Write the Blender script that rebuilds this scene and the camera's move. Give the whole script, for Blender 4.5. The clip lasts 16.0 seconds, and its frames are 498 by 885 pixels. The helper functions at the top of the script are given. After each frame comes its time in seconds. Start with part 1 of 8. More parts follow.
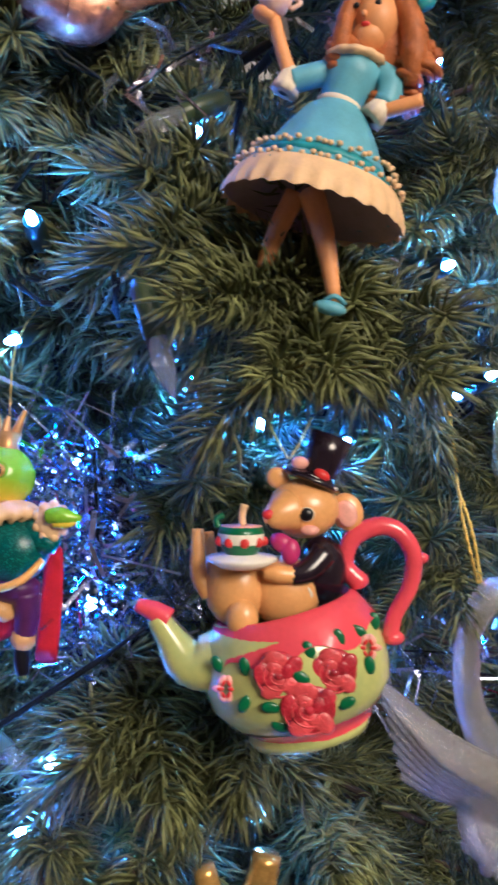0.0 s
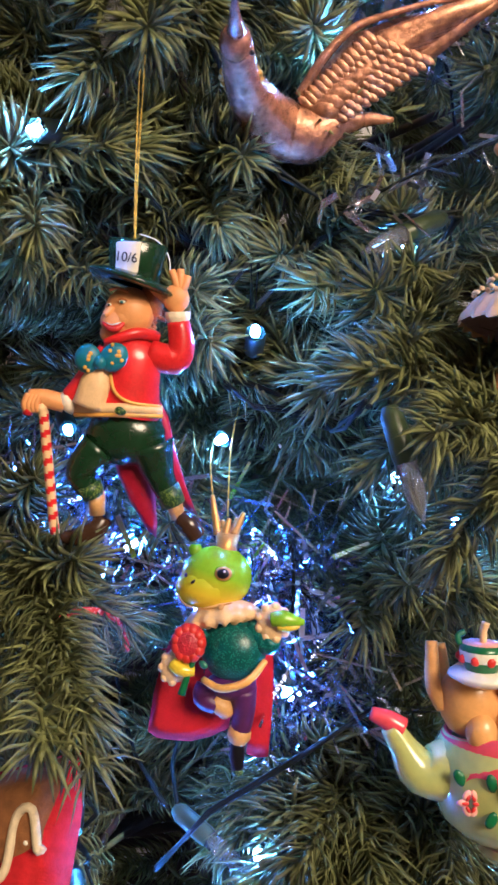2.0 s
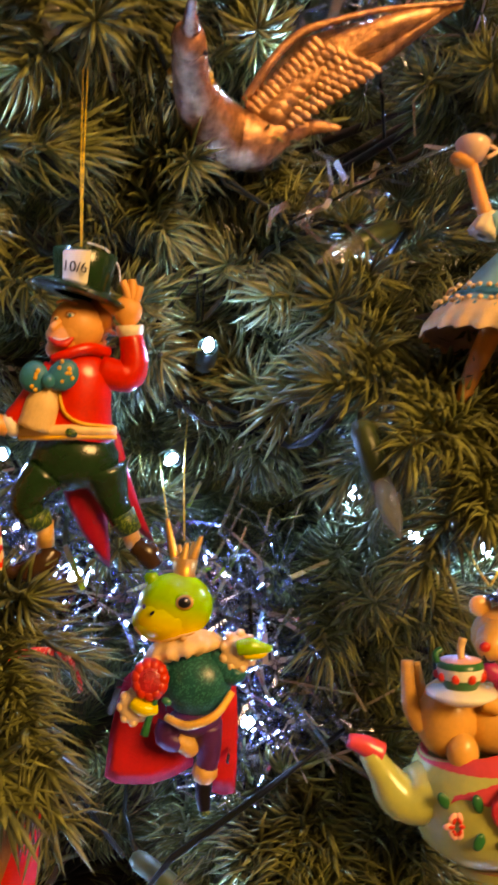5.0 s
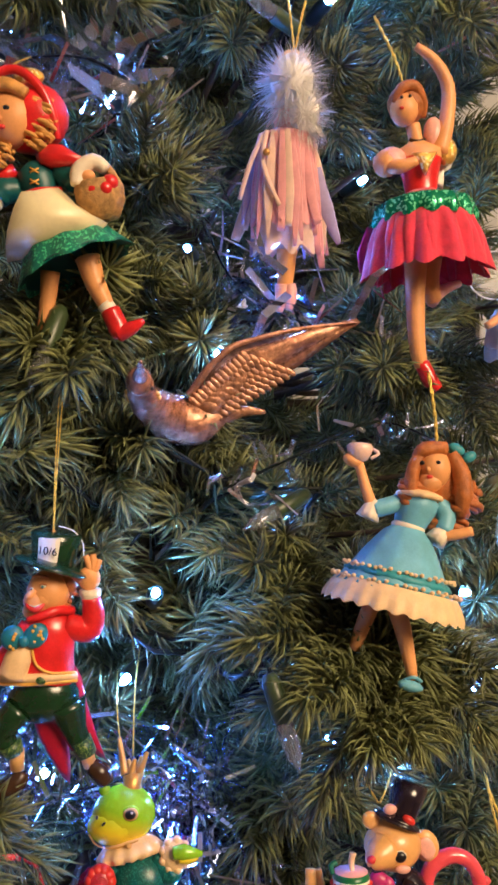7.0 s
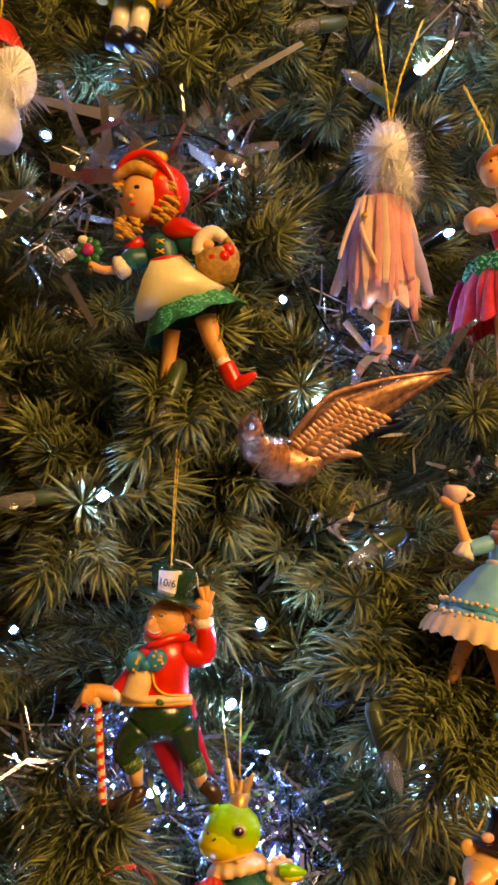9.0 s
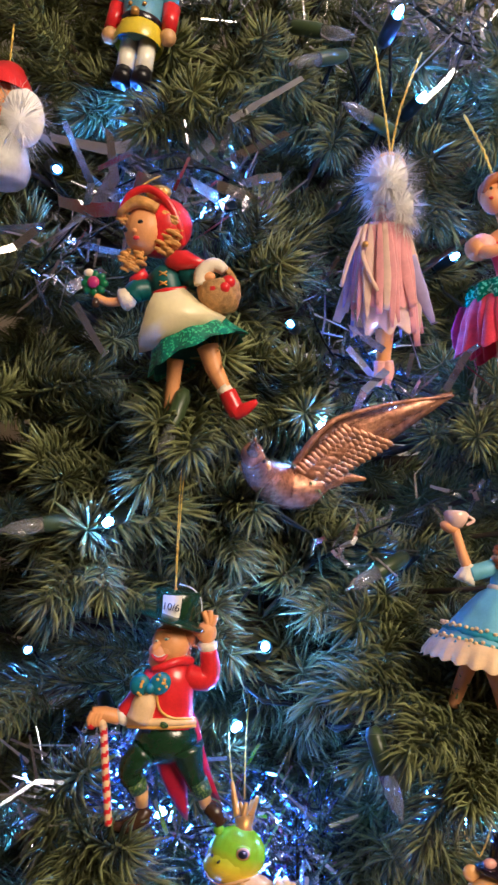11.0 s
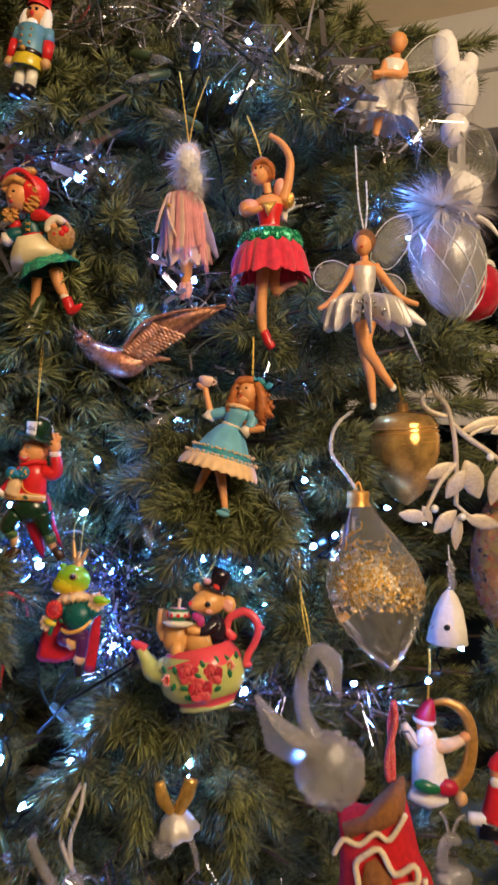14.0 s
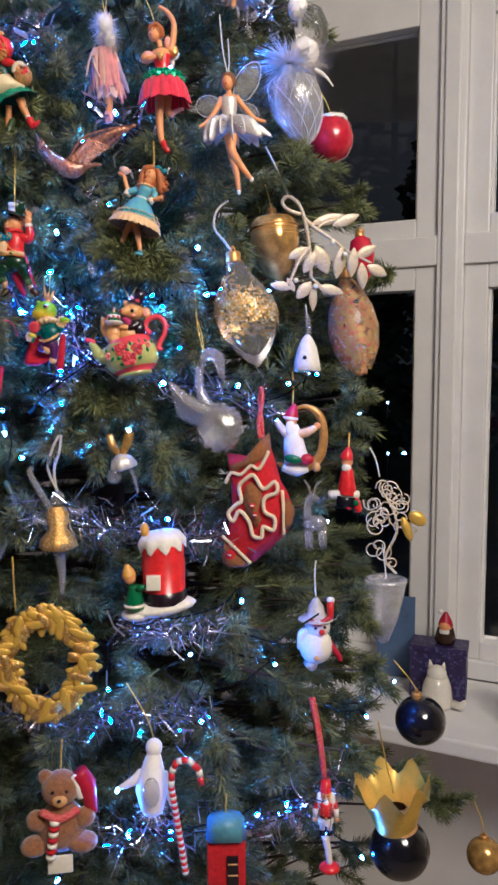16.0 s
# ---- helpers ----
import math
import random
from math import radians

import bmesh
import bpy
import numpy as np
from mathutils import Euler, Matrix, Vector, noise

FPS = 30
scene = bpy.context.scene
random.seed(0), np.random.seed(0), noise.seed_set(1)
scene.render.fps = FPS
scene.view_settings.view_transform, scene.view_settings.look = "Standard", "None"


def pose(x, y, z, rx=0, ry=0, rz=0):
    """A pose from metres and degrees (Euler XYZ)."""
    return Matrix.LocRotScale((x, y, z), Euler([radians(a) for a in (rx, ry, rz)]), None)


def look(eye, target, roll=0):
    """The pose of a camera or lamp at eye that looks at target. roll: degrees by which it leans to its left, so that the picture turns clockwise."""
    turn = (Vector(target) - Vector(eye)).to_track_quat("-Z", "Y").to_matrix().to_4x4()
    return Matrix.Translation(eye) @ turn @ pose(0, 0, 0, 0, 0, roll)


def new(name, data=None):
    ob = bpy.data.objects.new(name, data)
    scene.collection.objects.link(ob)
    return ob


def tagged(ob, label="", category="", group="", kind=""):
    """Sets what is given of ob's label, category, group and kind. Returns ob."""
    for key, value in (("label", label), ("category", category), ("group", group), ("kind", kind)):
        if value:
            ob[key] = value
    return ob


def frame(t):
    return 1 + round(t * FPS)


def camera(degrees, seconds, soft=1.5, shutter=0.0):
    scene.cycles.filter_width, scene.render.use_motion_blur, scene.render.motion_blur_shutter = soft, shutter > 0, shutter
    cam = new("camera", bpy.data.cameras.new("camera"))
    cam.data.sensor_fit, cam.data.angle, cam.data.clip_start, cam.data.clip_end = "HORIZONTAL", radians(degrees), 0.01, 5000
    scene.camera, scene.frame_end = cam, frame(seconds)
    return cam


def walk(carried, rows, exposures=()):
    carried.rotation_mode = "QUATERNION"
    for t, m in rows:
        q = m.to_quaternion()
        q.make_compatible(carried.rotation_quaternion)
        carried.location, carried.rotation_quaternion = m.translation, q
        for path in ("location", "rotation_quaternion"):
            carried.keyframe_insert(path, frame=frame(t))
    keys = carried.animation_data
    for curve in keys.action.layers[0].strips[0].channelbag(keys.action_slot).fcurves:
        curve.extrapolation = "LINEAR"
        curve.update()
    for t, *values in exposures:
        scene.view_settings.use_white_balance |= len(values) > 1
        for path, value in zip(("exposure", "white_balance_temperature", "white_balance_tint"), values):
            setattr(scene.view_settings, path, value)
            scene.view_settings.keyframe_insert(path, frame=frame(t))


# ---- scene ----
cam = camera(36.1, 16.0, 2.7, 0.35)
LAMP_POWER, LED_POWER = 47.0, 1300.0
# seconds, stops, kelvin, tint
EXPOSURES = [
    (0.0, 0.0, 4600, 10), (1.5, 0.2, 5000, 10), (3.0, 0.3, 5400, 10), (3.6, 0.28, 6000, 10), (4.2, 0.15, 8000, 10), (4.6, -0.1, 12500, 10), (5.2, -0.1, 11500, 10),
    (7.3, 0.1, 5400, 10), (8.0, 0.1, 5500, 10), (8.6, -0.04, 8000, 10), (9.2, -0.02, 11000, 10), (11.3, 0.05, 4600, 10),
    (12.0, 0.05, 5000, 10), (12.5, -0.2, 6000, 10), (13.0, -0.5, 17000, 10), (13.5, -0.38, 7200, 10), (14.0, -0.32, 5750, 10),
    (14.5, -0.18, 4750, 10), (15.0, -0.12, 4500, 10), (16.0, 0.0, 4400, 10),
]
PATH = [
    (0, (0.022, 0.011, 1.544), (0.107, 1.986, 1.245), 0.5),
    (0.5, (-0.006, 0.015, 1.551), (0.049, 1.992, 1.257), 0.3),
    (1, (-0.026, 0.018, 1.561), (-0.021, 1.998, 1.283), 0.3),
    (1.5, (-0.034, 0.014, 1.571), (-0.049, 1.996, 1.304), 0.7),
    (2, (-0.042, 0.007, 1.574), (-0.031, 1.991, 1.32), 1.0),
    (2.5, (-0.057, 0.007, 1.57), (0.004, 1.992, 1.327), 1.0),
    (3, (-0.065, 0.021, 1.564), (0.063, 2.001, 1.311), 0.7),
    (3.5, (-0.068, 0.039, 1.557), (0.118, 2.014, 1.299), 0.3),
    (4, (-0.066, 0.051, 1.557), (0.169, 2.02, 1.296), -0.1),
    (4.5, (-0.066, 0.039, 1.565), (0.192, 2.006, 1.313), -0.1),
    (5, (-0.061, 0.021, 1.574), (0.216, 1.99, 1.357), 0.1),
    (5.2, (-0.055, 0.014, 1.584), (0.224, 1.984, 1.375), 0.2),
    (7.3, (-0.05, -0.045, 1.641), (0.26, 1.93, 1.679), 0.4),
    (7.5, (-0.05, -0.048, 1.641), (0.239, 1.93, 1.698), 0.4),
    (8, (-0.058, -0.06, 1.641), (0.163, 1.926, 1.717), 0.4),
    (8.5, (-0.067, -0.061, 1.64), (0.129, 1.928, 1.714), 0.6),
    (9, (-0.068, -0.063, 1.644), (0.066, 1.93, 1.726), 0.8),
    (9.2, (-0.07, -0.065, 1.644), (0.038, 1.93, 1.738), 0.8),
    (11.3, (-0.055, -0.072, 1.652), (0.014, 1.924, 1.771), 0.6),
    (11.5, (-0.052, -0.075, 1.655), (0.023, 1.92, 1.775), 0.6),
    (12, (-0.041, -0.084, 1.661), (0.071, 1.909, 1.781), 0.8),
    (12.5, (-0.013, -0.106, 1.661), (0.083, 1.889, 1.759), 1.0),
    (12.8, (0.011, -0.13, 1.657), (0.093, 1.867, 1.732), 1.6),
    (13, (0.027, -0.144, 1.644), (0.127, 1.852, 1.727), 1.7),
    (13.5, (0.057, -0.193, 1.626), (0.103, 1.806, 1.649), 2.4),
    (14, (0.083, -0.269, 1.611), (0.031, 1.73, 1.556), 2.5),
    (14.5, (0.091, -0.352, 1.604), (0.012, 1.643, 1.473), 1.1),
    (15, (0.102, -0.46, 1.564), (0.063, 1.527, 1.342), -0.1),
    (15.5, (0.124, -0.548, 1.514), (0.168, 1.433, 1.243), 0.2),
    (16, (0.156, -0.573, 1.428), (0.186, 1.418, 1.244), -0.1),
]
walk(cam, [(t, look(eye, target, roll)) for t, eye, target, roll in PATH], EXPOSURES)

# ---- night sky and the warm ceiling lamp behind the camera ----
world = bpy.data.worlds.new("night_sky")
scene.world = world
world.use_nodes = True
world.node_tree.nodes["Background"].inputs[0].default_value = (0.014, 0.012, 0.010, 1)
world.node_tree.nodes["Background"].inputs[1].default_value = 1.0

lamp_data = bpy.data.lights.new("ceiling_lamp", "AREA")
lamp_data.shape, lamp_data.size, lamp_data.energy, lamp_data.color = "DISK", 0.8, LAMP_POWER, (1.0, 0.68, 0.37)
lamp = new("ceiling_lamp", lamp_data)
lamp.matrix_world = look((0.80, -1.02, 2.42), (0.12, 0.2, 1.35))


# ---- materials ----
def mat(name, color, rough=0.5, metal=0.0, var=0.25, scale=60.0, bump=0.15, spec=0.5, trans=0.0, ior=1.45,
        coat=0.0, emit=None, power=0.0, speckle=None, alpha=1.0, sheen=0.0, second=None, grain=None):
    """Painted, cast, woven or glassy surface: two scales of uneven tone, and fine relief."""
    m = bpy.data.materials.new(name)
    m.use_nodes = True
    nt = m.node_tree
    b = nt.nodes["Principled BSDF"]
    b.inputs["Roughness"].default_value = rough
    b.inputs["Metallic"].default_value = metal
    b.inputs["Specular IOR Level"].default_value = spec
    b.inputs["Transmission Weight"].default_value = trans
    b.inputs["IOR"].default_value = ior
    b.inputs["Coat Weight"].default_value = coat
    b.inputs["Coat Roughness"].default_value = 0.12
    b.inputs["Alpha"].default_value = alpha
    b.inputs["Sheen Weight"].default_value = sheen
    tc = nt.nodes.new("ShaderNodeTexCoord")
    n1 = nt.nodes.new("ShaderNodeTexNoise")
    n1.inputs["Scale"].default_value, n1.inputs["Detail"].default_value = scale, 5
    n2 = nt.nodes.new("ShaderNodeTexNoise")
    n2.inputs["Scale"].default_value, n2.inputs["Detail"].default_value = scale * 9, 3
    for n in (n1, n2):
        nt.links.new(tc.outputs["Object"], n.inputs["Vector"])
    add = nt.nodes.new("ShaderNodeMath")
    add.operation = "MULTIPLY_ADD"
    add.inputs[1].default_value = 0.35
    nt.links.new(n2.outputs["Fac"], add.inputs[0])
    nt.links.new(n1.outputs["Fac"], add.inputs[2])
    ramp = nt.nodes.new("ShaderNodeValToRGB")
    dark = [c * (1 - var) for c in (second or color)]
    light = [min(1, c * (1 + var * 0.6)) for c in color]
    ramp.color_ramp.elements[0].position, ramp.color_ramp.elements[0].color = 0.42, (*dark, 1)
    ramp.color_ramp.elements[1].position, ramp.color_ramp.elements[1].color = 0.90, (*light, 1)
    nt.links.new(add.outputs[0], ramp.inputs["Fac"])
    out = ramp.outputs["Color"]
    if speckle:
        vor = nt.nodes.new("ShaderNodeTexVoronoi")
        vor.inputs["Scale"].default_value = grain or 900
        nt.links.new(tc.outputs["Object"], vor.inputs["Vector"])
        wn = nt.nodes.new("ShaderNodeTexWhiteNoise")
        nt.links.new(vor.outputs["Color"], wn.inputs["Vector"])
        gt = nt.nodes.new("ShaderNodeMath")
        gt.operation = "GREATER_THAN"
        gt.inputs[1].default_value = 0.80
        nt.links.new(wn.outputs["Value"], gt.inputs[0])
        mx = nt.nodes.new("ShaderNodeMix")
        mx.data_type = "RGBA"
        nt.links.new(gt.outputs[0], mx.inputs[0])
        nt.links.new(out, mx.inputs[6])
        mx.inputs[7].default_value = (*speckle, 1)
        out = mx.outputs[2]
    nt.links.new(out, b.inputs["Base Color"])
    if bump:
        bp = nt.nodes.new("ShaderNodeBump")
        bp.inputs["Strength"].default_value, bp.inputs["Distance"].default_value = bump, 0.001
        nt.links.new(add.outputs[0], bp.inputs["Height"])
        nt.links.new(bp.outputs["Normal"], b.inputs["Normal"])
    if emit:
        b.inputs["Emission Color"].default_value, b.inputs["Emission Strength"].default_value = (*emit, 1), power
    return m


def needle_material(name, tone, tip):
    m = mat(name, tone, 0.48, var=0.35, scale=45, bump=0.0, spec=0.35, second=tip)
    nt = m.node_tree
    b = nt.nodes["Principled BSDF"]
    geo = nt.nodes.new("ShaderNodeNewGeometry")
    info = nt.nodes.new("ShaderNodeObjectInfo")
    s = nt.nodes.new("ShaderNodeMath")
    s.operation = "MULTIPLY_ADD"
    s.inputs[1].default_value = 0.9
    s.inputs[2].default_value = 0.45
    nt.links.new(geo.outputs["Random Per Island"], s.inputs[0])
    s2 = nt.nodes.new("ShaderNodeMath")
    s2.operation = "MULTIPLY_ADD"
    s2.inputs[1].default_value = 0.5
    nt.links.new(info.outputs["Random"], s2.inputs[0])
    nt.links.new(s.outputs[0], s2.inputs[2])
    mx = nt.nodes.new("ShaderNodeVectorMath")
    mx.operation = "SCALE"
    nt.links.new(nt.nodes["Color Ramp"].outputs["Color"], mx.inputs[0])
    nt.links.new(s2.outputs[0], mx.inputs["Scale"])
    nt.links.new(mx.outputs[0], b.inputs["Base Color"])
    return m


NEEDLE = needle_material("fir_needle", (0.175, 0.188, 0.066), (0.046, 0.062, 0.026))
BARK = mat("branch_bark", (0.060, 0.042, 0.026), 0.8, scale=90)
CABLE = mat("dark_green_cable", (0.006, 0.010, 0.006), 0.5, bump=0, spec=0.25)
# the green socket plastic with shade in its colour, behind lit bulbs
SOCKET_SHADED = mat("shaded_green_socket", (0.010, 0.018, 0.009), 0.45, scale=120, bump=0.05)
SOCKET = mat("green_plastic_socket", (0.045, 0.070, 0.026), 0.35, scale=120, bump=0.05)
CLEAR = mat("clear_bulb_plastic", (0.93, 0.95, 1.0), 0.06, trans=0.92, bump=0, var=0.02)
LIT = mat("lit_bulb", (0.9, 0.95, 1.0), 0.2, bump=0, var=0, emit=(0.13, 0.32, 1.0), power=LED_POWER)
FOIL = mat("silver_foil", (0.66, 0.66, 0.68), 0.20, metal=1.0, scale=200, bump=0.2, var=0.08)
GOLD_CORD = mat("gold_thread", (0.90, 0.62, 0.12), 0.30, metal=0.8, scale=900, bump=0.6)
WHITE_PAINT = mat("white_gloss_paint", (0.86, 0.85, 0.83), 0.32, var=0.05, scale=14, bump=0.05)
PLASTER = mat("cream_wall_paint", (0.62, 0.55, 0.42), 0.75, var=0.06, scale=9, bump=0.25)
CEIL = mat("ceiling_paint", (0.78, 0.77, 0.74), 0.8, var=0.04, scale=8, bump=0.2)
CARPET = mat("beige_carpet", (0.36, 0.30, 0.23), 0.95, var=0.25, scale=40, bump=0.8)
GLASS = mat("window_glass", (1, 1, 1), 0.0, trans=1.0, ior=1.45, bump=0, var=0)
NIGHT_LEAF = mat("dark_garden_leaf", (0.030, 0.040, 0.026), 0.8, scale=3)
NIGHT_GROUND = mat("dark_garden_ground", (0.05, 0.05, 0.045), 0.9, scale=0.6)
TOWN_LIGHT = mat("far_town_light", (1, 1, 1), 0.5, bump=0, var=0, emit=(0.75, 0.88, 1.0), power=22)


# ---- mesh helpers ----
def link_mesh(name, me, parent=None, label=""):
    ob = new(name, me)
    if parent is not None:
        ob.parent = parent
    return tagged(ob, label=label)


def part(name, bm, material, parent=None, label="", smooth=True):
    """One bmesh as one object; material: one, or a list in the order of the faces' slots."""
    me = bpy.data.meshes.new(name)
    bmesh.ops.recalc_face_normals(bm, faces=bm.faces)
    bm.to_mesh(me)
    bm.free()
    for m in (material if isinstance(material, (list, tuple)) else [material]):
        me.materials.append(m)
    if smooth:
        for p in me.polygons:
            p.use_smooth = True
    return link_mesh(name, me, parent, label)


def thing(name, m, label, category, group="", kind=""):
    ob = new(name)
    ob.empty_display_size = 0.01
    ob.matrix_world = m
    return tagged(ob, label, category, group, kind)


def bm_box(bm, lo, hi, slot=0, bevel=0.0):
    c = [(a + b) / 2 for a, b in zip(lo, hi)]
    s = [abs(b - a) for a, b in zip(lo, hi)]
    geom = bmesh.ops.create_cube(bm, size=1, matrix=Matrix.Translation(c) @ Matrix.Diagonal((*s, 1)))
    faces = {f for v in geom["verts"] for f in v.link_faces}
    for f in faces:
        f.material_index = slot
    if bevel:
        edges = {e for f in faces for e in f.edges}
        r = bmesh.ops.bevel(bm, geom=list(edges), offset=bevel, segments=2, affect="EDGES", profile=0.6)
        for f in r["faces"]:
            f.material_index = slot
    return bm


def frame_axes(d):
    d = Vector(d).normalized()
    a = Vector((0, 0, 1)) if abs(d.z) < 0.9 else Vector((1, 0, 0))
    u = d.cross(a).normalized()
    return d, u, d.cross(u).normalized()


def bm_tube(bm, pts, radii, sides=10, slot=0, flat=1.0, cap=True):
    """A tube through pts; radii: one, or one a point; flat squeezes it along its second axis."""
    pts = [Vector(p) for p in pts]
    if not isinstance(radii, (list, tuple)):
        radii = [radii] * len(pts)
    rings, u = [], None
    for i, p in enumerate(pts):
        d = (pts[min(i + 1, len(pts) - 1)] - pts[max(i - 1, 0)]).normalized()
        if u is None:
            u = frame_axes(d)[1]
        u = (u - d * u.dot(d)).normalized()
        v = d.cross(u)
        rings.append([bm.verts.new(p + (u * math.cos(a) * flat + v * math.sin(a)) * max(radii[i], 1e-5))
                      for a in (2 * math.pi * k / sides for k in range(sides))])
    for a, b in zip(rings, rings[1:]):
        for k in range(sides):
            bm.faces.new((a[k], a[(k + 1) % sides], b[(k + 1) % sides], b[k])).material_index = slot
    if cap:
        bm.faces.new(rings[0][::-1]).material_index = slot
        bm.faces.new(rings[-1]).material_index = slot
    return bm


def bm_ball(bm, c, r, slot=0, seg=16, rot=None):
    """An ellipsoid: r is one radius or three."""
    r = (r, r, r) if isinstance(r, (int, float)) else r
    m = Matrix.Translation(c) @ (rot.to_4x4() if rot is not None else Matrix.Identity(4)) @ Matrix.Diagonal((*r, 1))
    g = bmesh.ops.create_uvsphere(bm, u_segments=seg, v_segments=max(6, seg * 2 // 3), radius=1, matrix=m)
    for f in {f for v in g["verts"] for f in v.link_faces}:
        f.material_index = slot
    return bm


def bm_lathe(bm, prof, m=None, sides=28, slot=0, wave=0.0, lobes=0, close=False, slots=None):
    """Turns (radius, height) pairs about z; wave and lobes scallop or flute it, growing with the profile."""
    m = m or Matrix.Identity(4)
    n = len(prof)
    rings = []
    for i, (r, z) in enumerate(prof):
        ring = []
        for k in range(sides):
            a = 2 * math.pi * k / sides
            rr = max(r, 1e-5) * (1 + wave * (i / max(1, n - 1)) * math.cos(lobes * a))
            ring.append(bm.verts.new(m @ Vector((rr * math.cos(a), rr * math.sin(a), z))))
        rings.append(ring)
    for i, (a, b) in enumerate(zip(rings, rings[1:])):
        for k in range(sides):
            bm.faces.new((a[k], a[(k + 1) % sides], b[(k + 1) % sides], b[k])).material_index = slots[i] if slots else slot
    if close:
        bm.faces.new(rings[0][::-1]).material_index = slots[0] if slots else slot
        bm.faces.new(rings[-1]).material_index = slots[-1] if slots else slot
    return bm


def bm_sheet(bm, outline, thick, slot=0, bulge=0.0, y0=0.0):
    """A flat piece in the x-z plane with an outline, thick along y, its middle bulged towards the front."""
    c = Vector((sum(p[0] for p in outline) / len(outline), 0, sum(p[1] for p in outline) / len(outline)))
    front, mid, back = [], [], []
    for x, z in outline:
        q = Vector((x, 0, z))
        i = c.lerp(q, 0.72)
        front.append(bm.verts.new((i.x, y0 - thick / 2 - bulge, i.z)))
        mid.append(bm.verts.new((x, y0, z)))
        i = c.lerp(q, 0.8)
        back.append(bm.verts.new((i.x, y0 + thick / 2, i.z)))
    n = len(outline)
    fc = bm.verts.new((c.x, y0 - thick / 2 - bulge * 1.25, c.z))
    bc = bm.verts.new((c.x, y0 + thick / 2, c.z))
    for k in range(n):
        j = (k + 1) % n
        for f in ((front[k], front[j], mid[j], mid[k]), (mid[k], mid[j], back[j], back[k]), (front[j], front[k], fc), (back[k], back[j], bc)):
            bm.faces.new(f).material_index = slot
    return bm


# ---- the room ----
AXIS = Vector((-0.05, 0.65, 0))
WIN = Vector((0.573, 1.27, 0))
TURN_W = radians(-26)
win_m = Matrix.Translation(WIN) @ Matrix.Rotation(TURN_W, 4, "Z")     # x along the window wall, y outwards


def room_box(name, lo, hi, material, m=None, label="", bevel=0.0):
    ob = part(name, bm_box(bmesh.new(), lo, hi, 0, bevel), material, label=label, smooth=False)
    if m is not None:
        ob.matrix_world = m
    return tagged(ob, kind="structure")


room_box("floor", (-2.6, -3.2, -0.1), (3.2, 3.2, 0), CARPET, label="beige carpet floor")
room_box("ceiling", (-2.6, -3.2, 2.62), (3.2, 3.2, 2.75), CEIL, label="white painted ceiling")
room_box("wall_south", (-2.6, -3.2, 0), (3.2, -3.1, 2.62), PLASTER, label="cream painted wall")
room_box("wall_west", (-2.6, -3.1, 0), (-2.5, 3.0, 2.62), PLASTER, label="cream painted wall")
room_box("wall_east", (2.6, -3.1, 0), (2.7, 1.6, 2.62), PLASTER, label="cream painted wall")
W0, W1 = -1.15, 1.05
room_box("wall_north", (-3.6, 0.0, 0), (W0, 0.22, 2.62), PLASTER, win_m, "cream painted wall beside the window")
room_box("wall_north_east", (W1, 0.0, 0), (2.6, 0.22, 2.62), PLASTER, win_m, "cream painted wall beside the window")
room_box("wall_below_window", (W0, 0.02, 0), (W1, 0.22, 0.655), WHITE_PAINT, win_m, "white painted wall under the window")
room_box("wall_above_window", (W0, 0.0, 2.46), (W1, 0.22, 2.62), PLASTER, win_m, "cream painted wall above the window")
room_box("window_sill", (W0, -0.33, 0.655), (W1, 0.0, 0.690), WHITE_PAINT, win_m, "broad white painted window sill", 0.006)


def window_unit(a, b, name):
    """One bay of the window: top sash, transom and bottom sash between two mullions."""
    w = thing(name, win_m, "white painted timber window with dark panes", "window", kind="structure")

    def bar(n, lo, hi, bev=0.004):
        part(n, bm_box(bmesh.new(), lo, hi, 0, bev), WHITE_PAINT, w, smooth=False)
    bar("mullion", (b, -0.004, 0.69), (b + 0.062, 0.10, 2.40))
    bar("mullion_bead", (b + 0.013, -0.014, 0.69), (b + 0.049, -0.004, 2.40))
    bar("head_rail", (a, -0.002, 2.345), (b, 0.10, 2.40))
    bar("head_moulding", (a, -0.020, 2.40), (b + 0.062, 0.10, 2.46), 0.010)
    bar("transom", (a, 0.0, 1.677), (b, 0.10, 1.745))
    bar("bottom_rail", (a, 0.0, 0.69), (b, 0.10, 0.735))
    for z0, z1 in ((0.735, 1.677), (1.745, 2.345)):
        top = 0.055 if z1 < 2 else 0.115
        bar("sash_stile", (b - 0.054, 0.014, z0), (b, 0.075, z1))
        bar("sash_stile", (a, 0.014, z0), (a + 0.054, 0.075, z1))
        bar("sash_rail", (a + 0.054, 0.014, z0), (b - 0.054, 0.075, z0 + 0.045))
        bar("sash_rail", (a + 0.054, 0.014, z1 - top), (b - 0.054, 0.075, z1))
        for k in (a + 0.054, b - 0.060):
            bar("glazing_bead", (k, 0.030, z0 + 0.045), (k + 0.006, 0.060, z1 - top), 0.001)
        pane = part("pane", bm_box(bmesh.new(), (a + 0.054, 0.046, z0 + 0.045), (b - 0.054, 0.050, z1 - top)), GLASS, w, "clear glass pane", smooth=False)
        pane.visible_shadow = False
    return w


window_unit(W0, -0.577, "window_1")
window_unit(-0.515, 0.058, "window_2")
window_unit(0.12, 0.69, "window_3")
part("mullion_end", bm_box(bmesh.new(), (0.752, 0.0, 0.69), (W1, 0.10, 2.46), 0, 0.004), WHITE_PAINT, smooth=False).matrix_world = win_m
tagged(bpy.data.objects["mullion_end"], "white painted window lining", kind="structure")

